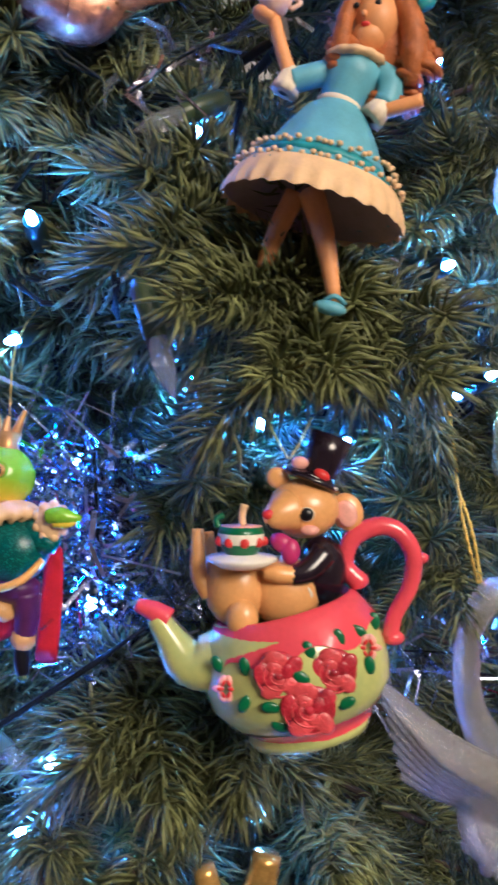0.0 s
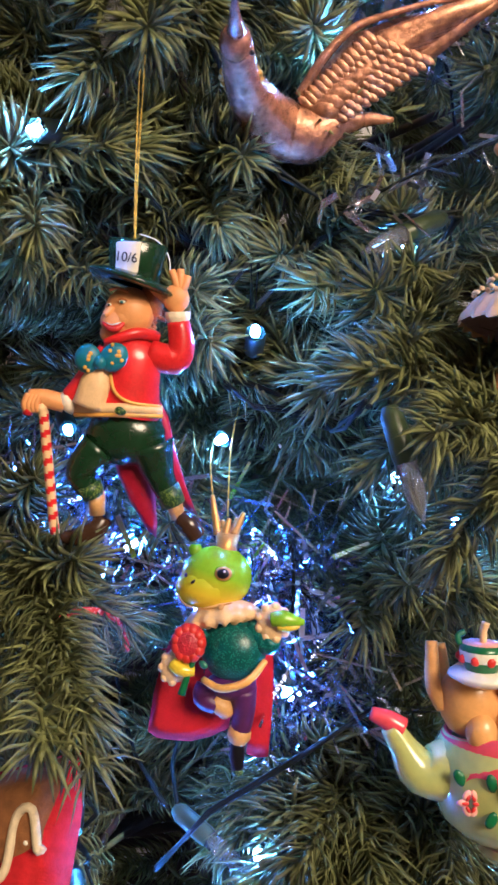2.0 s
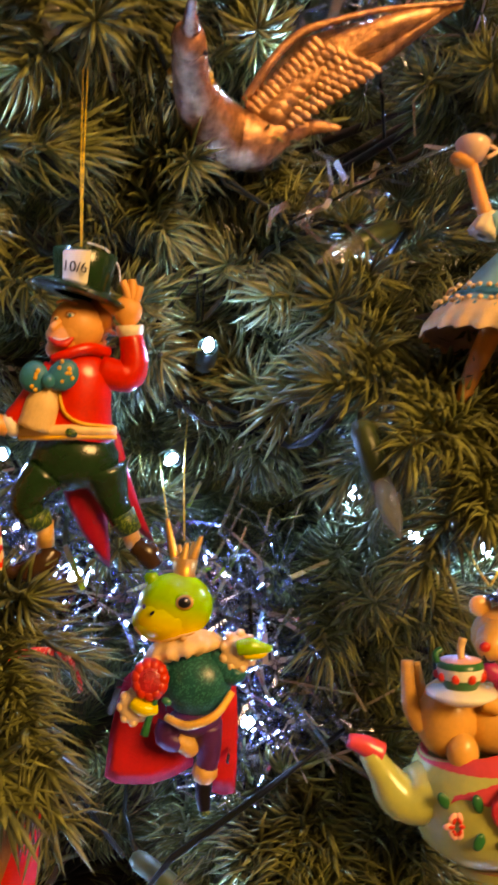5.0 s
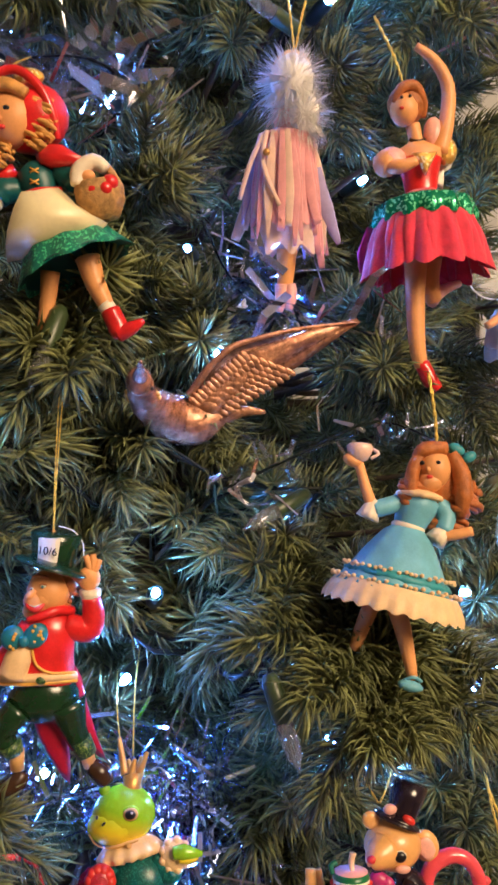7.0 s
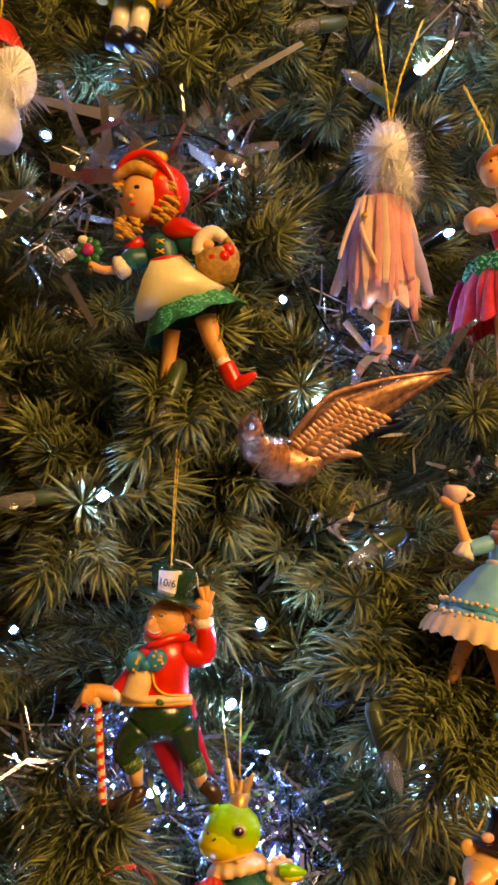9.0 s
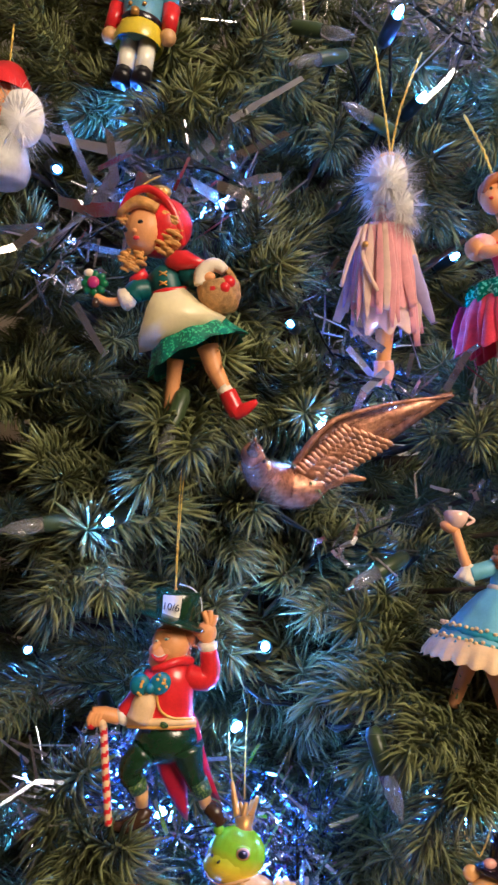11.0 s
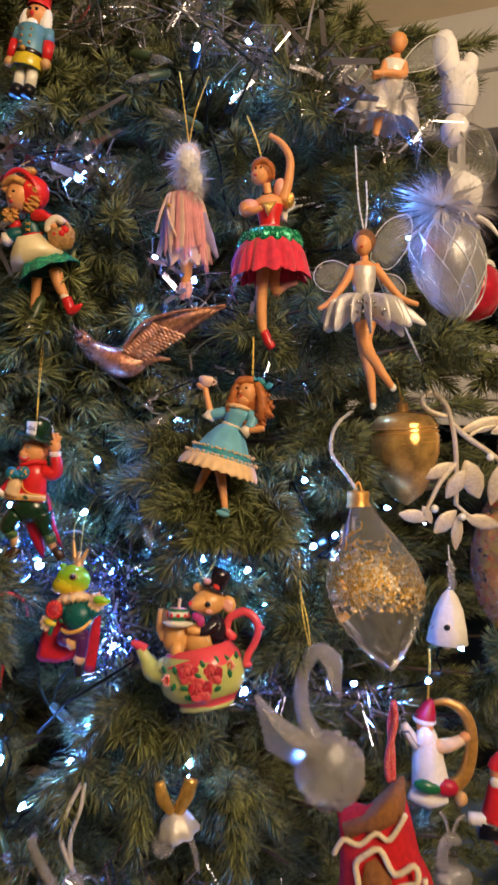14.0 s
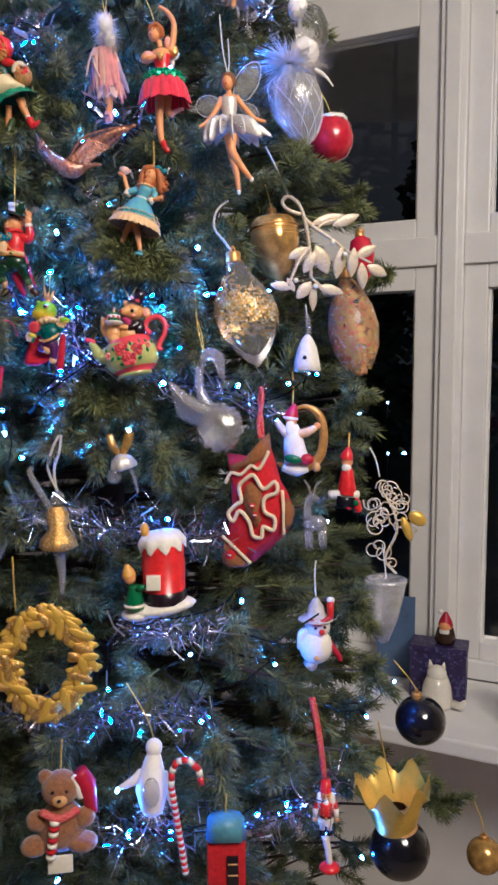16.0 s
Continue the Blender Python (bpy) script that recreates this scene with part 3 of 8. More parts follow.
# ---- string lights ----
lights = thing("string_lights", pose(0, 0, 0), "cold white LED string lights on dark green cable", "string lights")
bm = bm_lathe(bmesh.new(), [(0.0001, 0.0056), (0.0009, 0.0052), (0.0015, 0.0036), (0.0017, 0.0), (0.0001, 0.0)], sides=8)
LED_MESH = part("bulb", bm, LIT, lights).data
bm = bm_lathe(bmesh.new(), [(0.0034, 0.0005), (0.0038, -0.002), (0.0036, -0.014), (0.0022, -0.017), (0.0001, -0.017)], sides=10)
SOCKET_MESH = part("socket", bm, SOCKET, lights).data
LED_SOCKET = SOCKET_MESH.copy()
LED_SOCKET.materials.clear()
LED_SOCKET.materials.append(SOCKET_SHADED)
bm = bm_lathe(bmesh.new(), [(0.0001, 0.0185), (0.0008, 0.0176), (0.0010, 0.0162), (0.0026, 0.0132), (0.0033, 0.0078), (0.0032, 0.0), (0.0001, 0.0)], sides=14)
CLEAR_MESH = part("bulb", bm, CLEAR, lights).data
for ob in list(lights.children):
    bpy.data.objects.remove(ob)
lrng = np.random.default_rng(11)
led_spots = []


def lamp_at(p, d, mesh):
    d, u, v = frame_axes(d)
    m = Matrix((u, v, d)).transposed().to_4x4()
    m.translation = p
    s = link_mesh("socket", LED_SOCKET if mesh is LED_MESH else SOCKET_MESH, lights)
    s.matrix_local = m
    b = link_mesh("bulb", mesh, lights)
    b.matrix_local = m
    led_spots.append(Vector(p) - d * 0.017)


def led(p):
    d = Vector((lrng.normal() * 0.35, -0.75 - 0.4 * lrng.random(), lrng.normal() * 0.35))
    lamp_at(Vector(p), d, LED_MESH)


def wire(*pts):
    bm = bm_tube(bmesh.new(), pts, 0.00075, 6)
    part("cable", bm, CABLE, lights)
    bm = bm_tube(bmesh.new(), [Vector(p) + Vector((0.0018 * math.sin(3 * i), -0.0006, 0.0020 * math.cos(2 * i))) for i, p in enumerate(pts)], 0.00075, 6)
    part("cable", bm, CABLE, lights)


led((-0.039, 0.275, 1.578))
led((-0.104, 0.240, 1.635))
led((0.020, 0.273, 1.870))
led((0.217, 0.330, 1.414))
led((0.255, 0.388, 1.425))
led((-0.024, 0.284, 1.443))
led((0.074, 0.282, 1.416))
led((-0.050, 0.292, 1.539))
led((0.122, 0.322, 1.517))
led((0.060, 0.307, 1.515))
led((-0.112, 0.307, 1.540))
led((-0.106, 0.282, 1.386))
led((0.038, 0.289, 1.509))
led((-0.011, 0.298, 1.679))
led((-0.052, 0.305, 1.793))
led((0.090, 0.309, 1.536))
led((0.138, 0.332, 1.524))
led((0.044, 0.324, 1.857))
led((0.169, 0.382, 1.788))
led((0.111, 0.312, 1.568))
led((0.015, 0.294, 1.612))
led((-0.035, 0.260, 1.393))
led((-0.077, 0.254, 1.336))
led((-0.048, 0.265, 1.364))
led((-0.007, 0.268, 1.349))
led((-0.100, 0.269, 1.362))
led((0.035, 0.275, 1.363))
led((0.072, 0.299, 1.501))
led((0.014, 0.287, 1.527))
led((-0.113, 0.313, 1.820))
led((-0.147, 0.321, 1.813))
led((0.021, 0.316, 1.716))
led((0.199, 0.300, 1.085))
led((0.114, 0.259, 1.037))
led((0.078, 0.268, 1.265))
led((0.025, 0.219, 0.978))
led((0.034, 0.225, 0.923))
led((0.080, 0.236, 0.918))
led((0.160, 0.296, 1.164))
led((0.321, 0.400, 0.777))
led((0.267, 0.344, 0.845))
led((0.178, 0.280, 0.911))
led((0.156, 0.319, 1.412))
led((0.247, 0.344, 1.007))
led((0.058, 0.260, 1.145))
led((0.014, 0.235, 1.083))
led((0.334, 0.453, 0.949))
led((-0.040, 0.213, 0.880))
led((0.132, 0.250, 0.850))
led((0.214, 0.305, 0.910))
led((0.382, 0.495, 0.981))
led((0.403, 0.553, 1.308))
lamp_at(Vector((0.005, 0.227, 1.541)), (0.284, -0.233, -0.930), CLEAR_MESH)
lamp_at(Vector((-0.080, 0.245, 1.674)), (-0.287, -0.272, -0.919), CLEAR_MESH)
lamp_at(Vector((-0.132, 0.250, 1.633)), (-0.960, -0.241, -0.139), CLEAR_MESH)
lamp_at(Vector((0.010, 0.285, 1.826)), (-0.841, -0.509, 0.182), CLEAR_MESH)
lamp_at(Vector((-0.014, 0.285, 1.869)), (0.911, -0.279, -0.304), CLEAR_MESH)
lamp_at(Vector((-0.015, 0.285, 1.855)), (-0.839, -0.380, -0.389), CLEAR_MESH)
lamp_at(Vector((0.011, 0.272, 1.612)), (-0.847, -0.342, -0.406), CLEAR_MESH)
lamp_at(Vector((-0.053, 0.270, 1.392)), (0.786, -0.484, -0.384), CLEAR_MESH)
lamp_at(Vector((-0.017, 0.285, 1.418)), (-0.395, -0.144, 0.908), CLEAR_MESH)
lamp_at(Vector((-0.095, 0.270, 1.293)), (0.437, -0.202, -0.876), CLEAR_MESH)
wire((-0.050, 0.285, 1.559), (-0.039, 0.285, 1.552), (-0.020, 0.285, 1.551), (0.001, 0.285, 1.555))
wire((-0.072, 0.265, 1.382), (-0.053, 0.265, 1.406), (-0.022, 0.265, 1.427), (0.006, 0.265, 1.446))
wire((-0.047, 0.285, 1.561), (-0.020, 0.285, 1.553), (0.002, 0.285, 1.554), (0.011, 0.285, 1.546))
wire((0.076, 0.280, 1.560), (0.087, 0.280, 1.548), (0.095, 0.280, 1.527), (0.114, 0.280, 1.523))
wire((-0.063, 0.300, 1.575), (-0.041, 0.300, 1.606), (-0.040, 0.300, 1.589))
wire((-0.023, 0.290, 1.496), (-0.022, 0.290, 1.462), (-0.024, 0.290, 1.431))
wire((-0.038, 0.300, 1.604), (-0.039, 0.300, 1.588), (-0.015, 0.300, 1.614), (0.006, 0.300, 1.622))
wire((0.046, 0.300, 1.834), (0.061, 0.300, 1.873), (0.036, 0.300, 1.893))
wire((0.150, 0.300, 1.125), (0.198, 0.300, 1.111), (0.251, 0.300, 1.146))

for _ in range(12):                                        # unseen bulbs added deep between the branches for a blue inner glow
    a, z = -math.pi * (0.02 + 0.80 * lrng.random()), 0.85 + 1.1 * lrng.random()
    r = crown_radius(z) - 0.075 - 0.06 * lrng.random()
    led((AXIS.x + r * math.cos(a), AXIS.y + r * math.sin(a), z))
# six bulbs added behind the frog to brighten the tinsel there
for p in ((-0.085, 0.305, 1.495), (-0.060, 0.310, 1.470), (-0.030, 0.305, 1.490), (-0.010, 0.310, 1.455), (-0.045, 0.310, 1.430), (-0.110, 0.310, 1.510)):
    led(p)
order = sorted(led_spots, key=lambda p: (round(p.z / 0.09), p.x))
for a, b in zip(order, order[1:]):
    if (a - b).length < 0.16:
        q = [a.lerp(b, t) + Vector((0.006 * math.sin(7 * t + a.x * 50), 0.03 * math.sin(math.pi * t), -0.02 * math.sin(math.pi * t))) for t in (0, 0.17, 0.33, 0.5, 0.67, 0.83, 1)]
        wire(*q)

# ---- ornaments: a kit that shapes them from their own drawing (x right, y down, d away), in small drawing units ----
PINK_FLESH = mat("resin_skin_paint", (0.76, 0.34, 0.115), 0.5, var=0.14, scale=120, coat=0.08)
HAIR = mat("auburn_resin_hair", (0.44, 0.135, 0.026), 0.45, var=0.4, scale=260, bump=0.7)
DRESS_BLUE = mat("pale_blue_dress_paint", (0.16, 0.42, 0.55), 0.45, var=0.18, scale=150)
TEAL_BAND = mat("teal_frill_paint", (0.05, 0.30, 0.36), 0.45, scale=200)
CREAM = mat("cream_frill_paint", (0.80, 0.54, 0.28), 0.5, var=0.15, scale=200, bump=0.3)
WHITE_CUFF = mat("white_cuff_paint", (0.80, 0.68, 0.52), 0.5, var=0.12, scale=220, bump=0.3)
LILAC = mat("lilac_underside", (0.55, 0.42, 0.50), 0.6, scale=100)
RED = mat("glossy_red_coat_paint", (0.66, 0.018, 0.016), 0.28, var=0.25, scale=140, coat=0.4)
CRIMSON = mat("crimson_cape_paint", (0.42, 0.008, 0.035), 0.38, var=0.25, scale=120)
CAPE_CLOTH = mat("red_cape_felt", (0.50, 0.006, 0.022), 0.85, var=0.25, scale=160, bump=0.4)
BOTTLE = mat("bottle_green_paint", (0.010, 0.035, 0.014), 0.22, var=0.35, scale=150, coat=0.4)
GLIT_GREEN = mat("glittered_dark_green", (0.02, 0.06, 0.02), 0.35, speckle=(0.22, 0.30, 0.06), scale=200, grain=3200)
BROWN_SHOE = mat("dark_brown_shoe_paint", (0.045, 0.022, 0.012), 0.25, scale=150, coat=0.3)
BOW_TEAL = mat("teal_bow_paint", (0.02, 0.17, 0.24), 0.4, scale=200)
AMBER = mat("amber_dot_paint", (0.75, 0.40, 0.06), 0.4, scale=200)
INK = mat("black_ink", (0.006, 0.006, 0.010), 0.3, bump=0, var=0.1)
LIP = mat("red_lip_paint", (0.60, 0.03, 0.02), 0.35, scale=200, bump=0)
LIME = mat("lime_green_frog_paint", (0.26, 0.50, 0.010), 0.25, var=0.3, scale=70, coat=0.4, second=(0.16, 0.40, 0.01))
FROG_YELLOW = mat("yellow_frog_paint", (0.74, 0.56, 0.010), 0.28, var=0.2, scale=80, coat=0.4)
TEAL_GLIT = mat("teal_glitter_doublet", (0.006, 0.085, 0.085), 0.3, speckle=(0.03, 0.20, 0.18), scale=180, grain=3000)
PURPLE = mat("purple_hose_paint", (0.085, 0.018, 0.115), 0.4, scale=150)
TAN = mat("tan_leather_paint", (0.62, 0.35, 0.13), 0.45, scale=150)
OLD_GOLD = mat("old_gold_paint", (0.62, 0.33, 0.08), 0.35, metal=0.5, scale=200)
POT_GREEN = mat("yellow_green_glaze", (0.56, 0.56, 0.16), 0.20, var=0.15, scale=45, coat=0.6, second=(0.45, 0.52, 0.18))
POT_PINK = mat("coral_pink_glaze", (0.74, 0.075, 0.10), 0.22, var=0.15, scale=60, coat=0.6)
ROSE = mat("red_rose_relief", (0.50, 0.020, 0.040), 0.34, var=0.5, scale=200, bump=0.8, coat=0.4)
ROSE_LIGHT = mat("bright_rose_petal", (0.66, 0.075, 0.085), 0.32, var=0.3, scale=200, bump=0.5, coat=0.4)
PALE_ROSE = mat("pale_pink_petal", (0.85, 0.42, 0.34), 0.35, scale=200)
CUP_PINK = mat("pale_pink_cup_glaze", (0.84, 0.56, 0.46), 0.3, var=0.1, scale=120, coat=0.4)
LEAF_GREEN = mat("painted_leaf_green", (0.012, 0.13, 0.045), 0.3, scale=200, coat=0.3)
MOUSE_FUR = mat("peach_mouse_paint", (0.74, 0.38, 0.12), 0.34, var=0.18, scale=90, coat=0.3)
JACKET = mat("black_jacket_paint", (0.014, 0.008, 0.016), 0.22, scale=160, coat=0.5)
MAGENTA = mat("magenta_bow_paint", (0.45, 0.03, 0.16), 0.35, scale=200)
CHINA = mat("white_china_paint", (0.84, 0.80, 0.68), 0.25, scale=200, var=0.08, coat=0.4)
COPPER = mat("copper_lustre_glass", (0.60, 0.29, 0.16), 0.27, metal=0.62, var=0.45, scale=300, bump=0.6, second=(0.36, 0.17, 0.11), coat=0.5)
GOLD_GLIT = mat("gold_glitter", (0.72, 0.42, 0.08), 0.3, metal=0.8, speckle=(1.0, 0.80, 0.40), scale=300, grain=900, bump=0.9)
PINE_GREEN = mat("dark_teal_bodice", (0.008, 0.085, 0.085), 0.38, scale=200)
HEM_GLIT = mat("green_glitter_hem", (0.012, 0.17, 0.115), 0.3, speckle=(0.10, 0.55, 0.28), scale=200, grain=1500)
APRON = mat("cream_apron_paint", (0.84, 0.72, 0.42), 0.42, var=0.12, scale=70, coat=0.2)
BLONDE = mat("golden_curl_paint", (0.66, 0.32, 0.07), 0.45, var=0.4, scale=300, bump=0.7)
WICKER = mat("wicker_basket_paint", (0.50, 0.27, 0.09), 0.55, var=0.5, scale=420, bump=0.9)
FEATHER = mat("white_feather_down", (0.93, 0.90, 0.87), 0.9, var=0.06, scale=200, bump=0, sheen=0.5)
PINK_TULLE = mat("pink_tulle", (0.86, 0.38, 0.40), 0.7, var=0.2, scale=150, alpha=0.85, sheen=0.4)
PALE_TULLE = mat("pale_peach_tulle", (0.90, 0.62, 0.50), 0.7, var=0.15, scale=150, alpha=0.78, sheen=0.4)
LILAC_TULLE = mat("lilac_tulle", (0.42, 0.36, 0.66), 0.7, var=0.2, scale=150, alpha=0.85)
TUTU_RED = mat("red_fabric_tutu", (0.70, 0.02, 0.06), 0.75, var=0.25, scale=200, bump=0.5, sheen=0.4)
GREEN_GLIT = mat("emerald_sequin", (0.01, 0.22, 0.10), 0.22, metal=0.4, speckle=(0.20, 0.85, 0.45), scale=300, grain=1100)
SILVER_CLOTH = mat("silver_fabric", (0.74, 0.70, 0.66), 0.36, metal=0.35, var=0.15, scale=220, bump=0.5, alpha=0.9)
GAUZE = mat("clear_gauze_wing", (0.86, 0.87, 0.90), 0.25, trans=0.35, alpha=0.15, bump=0.2, scale=200)
WIRE_WHITE = mat("white_wire", (0.80, 0.80, 0.80), 0.4, scale=300)
BRUNETTE = mat("brown_hair_paint", (0.22, 0.09, 0.035), 0.5, var=0.4, scale=300, bump=0.6)


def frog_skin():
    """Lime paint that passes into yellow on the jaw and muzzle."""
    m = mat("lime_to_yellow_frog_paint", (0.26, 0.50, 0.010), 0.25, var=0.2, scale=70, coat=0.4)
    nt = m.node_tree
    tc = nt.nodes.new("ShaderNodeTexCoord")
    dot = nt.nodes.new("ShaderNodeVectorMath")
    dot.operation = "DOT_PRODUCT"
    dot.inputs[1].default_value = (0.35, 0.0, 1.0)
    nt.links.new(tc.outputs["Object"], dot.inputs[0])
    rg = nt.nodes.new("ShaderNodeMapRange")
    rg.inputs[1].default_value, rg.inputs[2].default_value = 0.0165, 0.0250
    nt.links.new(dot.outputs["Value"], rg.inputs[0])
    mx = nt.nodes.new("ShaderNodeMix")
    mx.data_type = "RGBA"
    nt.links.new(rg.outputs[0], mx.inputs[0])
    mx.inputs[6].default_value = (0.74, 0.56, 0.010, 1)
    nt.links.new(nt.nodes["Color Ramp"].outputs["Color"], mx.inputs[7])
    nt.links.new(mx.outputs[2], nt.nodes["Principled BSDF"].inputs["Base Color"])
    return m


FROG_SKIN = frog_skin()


class Fig:
    """Collects shapes in drawing units about (ox, oy); one unit is s metres."""

    def __init__(self, ox, oy, spot, tilt=0, wide=1.0):
        self.at, (roll, yaw), self.s = spot
        self.m = pose(*self.at, tilt, roll, yaw)
        self.ox, self.oy, self.wide = ox, oy, wide
        self.bm, self.mats, self.root = bmesh.new(), [], None

    def slot(self, material):
        if material not in self.mats:
            self.mats.append(material)
        return self.mats.index(material)

    def P(self, x, y, d=0.0):
        return Vector(((x - self.ox) * self.s * self.wide, d * self.s, -(y - self.oy) * self.s))

    def ball(self, x, y, d, rx, ry=None, rd=None, m=None, turn=0, seg=14):
        ry = rx if ry is None else ry
        rd = min(rx, ry) if rd is None else rd
        bm_ball(self.bm, self.P(x, y, d), (rx * self.s, rd * self.s, ry * self.s), self.slot(m), seg, Matrix.Rotation(radians(turn), 3, "Y"))

    def tube(self, pts, r, m, sides=10, flat=1.0):
        r = [q * self.s for q in r] if isinstance(r, (list, tuple)) else r * self.s
        pts = [self.P(*p) for p in pts]
        if isinstance(r, list) and len(r) > 2 and len(r) == len(pts):      # round the bends
            q, k = [], []
            for i in range(len(pts) - 1):
                for t in (0, 0.25, 0.5, 0.75):
                    q.append(catmull(pts, i, t))
                    k.append(r[i] + (r[i + 1] - r[i]) * t)
            pts, r = q + [pts[-1]], k + [r[-1]]
        elif not isinstance(r, list) and len(pts) > 2:
            pts = [catmull(pts, i, t) for i in range(len(pts) - 1) for t in (0, 0.25, 0.5, 0.75)] + [pts[-1]]
        bm_tube(self.bm, pts, r, sides, self.slot(m), flat)

    def lathe(self, a, b, prof, m, sides=28, wave=0.0, lobes=0, flat=1.0, drop=0.0, close=False):
        """prof: (radius, share of the way from a to b); drop scallops the last edge along the axis."""
        A, B = self.P(*a), self.P(*b)
        ax = B - A
        L = ax.length
        z, u, v = frame_axes(ax)
        u = (Vector((1, 0, 0)) - z * z.x).normalized()
        v = z.cross(u)
        M = Matrix((u, v * flat, z)).transposed().to_4x4()
        M.translation = A
        n0 = len(self.bm.verts)
        ms = m if isinstance(m, list) else None
        bm_lathe(self.bm, [(r * self.s, t * L) for r, t in prof], M, sides, self.slot(m) if not ms else 0, wave, lobes, close, [self.slot(q) for q in ms] if ms else None)
        if drop:
            self.bm.verts.ensure_lookup_table()
            last = self.bm.verts[n0 + sides * (len(prof) - 1):n0 + sides * len(prof)]
            for k, q in enumerate(last):
                q.co += z * drop * self.s * math.cos(lobes * 2 * math.pi * k / sides)

    def sheet(self, pts, thick, m, bulge=0.0, d=0.0):
        n0 = len(self.bm.verts)
        bm_sheet(self.bm, [(self.P(x, y).x, self.P(x, y).z) for x, y in pts], thick * self.s, self.slot(m), bulge * self.s, d * self.s)

    def cord(self, pts, m=None, r=2.0):
        """A twisted pair of threads."""
        m = m or GOLD_CORD
        q = [self.P(*p) for p in pts]
        if len(q) > 2:
            q = [catmull(q, i, t) for i in range(len(q) - 1) for t in (0, 0.34, 0.67)] + [q[-1]]
        fine = []
        for a, b in zip(q, q[1:]):
            n = max(2, int((b - a).length / 0.0016))
            fine += [a.lerp(b, i / n) for i in range(n)]
        fine.append(q[-1])
        for ph in (0, math.pi):
            w = [p + Vector((math.cos(i * 1.3 + ph), math.sin(i * 1.3 + ph), 0)) * r * 0.4 * self.s for i, p in enumerate(fine)]
            bm_tube(self.bm, w, r * 0.55 * self.s, 5, self.slot(m))

    def fluff(self, x, y, d, r, n, m, seed=1, flat=1.0):
        """Downy barbs standing out from a core."""
        g = np.random.default_rng(seed)
        k = self.slot(m)
        for _ in range(int(n * 1.7)):
            v = Vector(g.normal(size=3)).normalized()
            v.z *= flat
            b = self.P(x, y, d) + v * r * 0.15 * self.s
            side = frame_axes(v)[1] * r * 0.009 * self.s
            ln = r * (0.7 + 0.5 * g.random()) * self.s
            e = b + v * ln + Vector((0, 0, -0.15 * ln))
            mid = b.lerp(e, 0.55) + Vector(g.normal(size=3)) * 0.06 * ln
            q = [self.bm.verts.new(p) for p in (b - side, b + side, mid + side * 0.8, e, mid - side * 0.8)]
            self.bm.faces.new(q).material_index = k

    def text(self, body, x, y, d, size, m, tilt=0, turn=0):
        cu = bpy.data.curves.new("lettering", "FONT")
        cu.body, cu.size, cu.extrude, cu.align_x, cu.align_y = body, size * self.s, 0.00006, "CENTER", "CENTER"
        ob = bpy.data.objects.new("lettering", cu)
        me = bpy.data.meshes.new_from_object(ob)
        n0 = len(self.bm.faces)
        v0 = len(self.bm.verts)
        self.bm.from_mesh(me)
        self.bm.verts.ensure_lookup_table()
        self.bm.faces.ensure_lookup_table()
        M = Matrix.Translation(self.P(x, y, d)) @ Matrix.Rotation(radians(turn), 4, "Z") @ Matrix.Rotation(radians(tilt), 4, "Y") @ Matrix.Rotation(radians(90), 4, "X")
        for q in self.bm.verts[v0:]:
            q.co = M @ q.co
        for f in self.bm.faces[n0:]:
            f.material_index = self.slot(m)
        bpy.data.objects.remove(ob)
        bpy.data.curves.remove(cu)
        bpy.data.meshes.remove(me)

    def single(self, name, label, category="ornament", group=""):
        ob = part(name, self.bm, self.mats)
        ob.matrix_world = self.m
        return tagged(ob, label, category, group)

    def begin(self, name, label, category="ornament", group=""):
        self.root = thing(name, self.m, label, category, group)
        return self.root

    def flush(self, name, label="", parent=None):
        ob = part(name, self.bm, self.mats, parent or self.root, label)
        self.bm, self.mats = bmesh.new(), []
        return ob


def catmull(p, i, t):
    a, b, c, d = p[max(i - 1, 0)], p[i], p[i + 1], p[min(i + 2, len(p) - 1)]
    return 0.5 * (2 * b + (c - a) * t + (2 * a - 5 * b + 4 * c - d) * t * t + (3 * b - a - 3 * c + d) * t ** 3)


def curls(f, x, y, d, spread, n, r, m, seed, tall=1.0):
    g = np.random.default_rng(seed)
    for _ in range(n):
        a = g.random() * 6.283
        k = math.sqrt(g.random())
        px, py = x + spread * k * math.cos(a), y + spread * tall * k * math.sin(a)
        q = r * (0.7 + 0.6 * g.random())
        f.tube([(px + q * math.cos(t), py + t * q * 0.30, d + q * math.sin(t)) for t in (0, 1.3, 2.6, 3.9, 5.2, 6.5)], q * 0.5, m, 6)


# doll in a pale blue frilled dress
f = Fig(640, 1080, ((0.0560, 0.2436, 1.6039), (-0.1, -9.9), 2.3641e-04), -8.4, 1.086)
f.cord([(692, 930, 0), (690, 868, 2), (684, 800, 12)], r=4)
f.ball(698, 985, 14, 42, 52, 34, HAIR)
curls(f, 702, 1000, 2, 44, 30, 11, HAIR, 3, 1.35)
curls(f, 653, 990, -14, 12, 14, 9, HAIR, 4, 2.4)
f.tube([(664, 944, -24), (652, 965, -26), (646, 1000, -22), (650, 1022, -20)], [9, 11, 12, 6], HAIR)
f.tube([(708, 944, -18), (722, 975, -20), (726, 1015, -18), (722, 1048, -12)], [11, 15, 16, 7], HAIR)
curls(f, 728, 1020, -8, 14, 12, 11, HAIR, 14, 2.6)
f.ball(684, 968, -12, 28, 34, 29, PINK_FLESH)
f.ball(670, 972, -37, 4, 4.5, 4, PINK_FLESH)
f.ball(676, 990, -16, 22, 18, 22, PINK_FLESH)
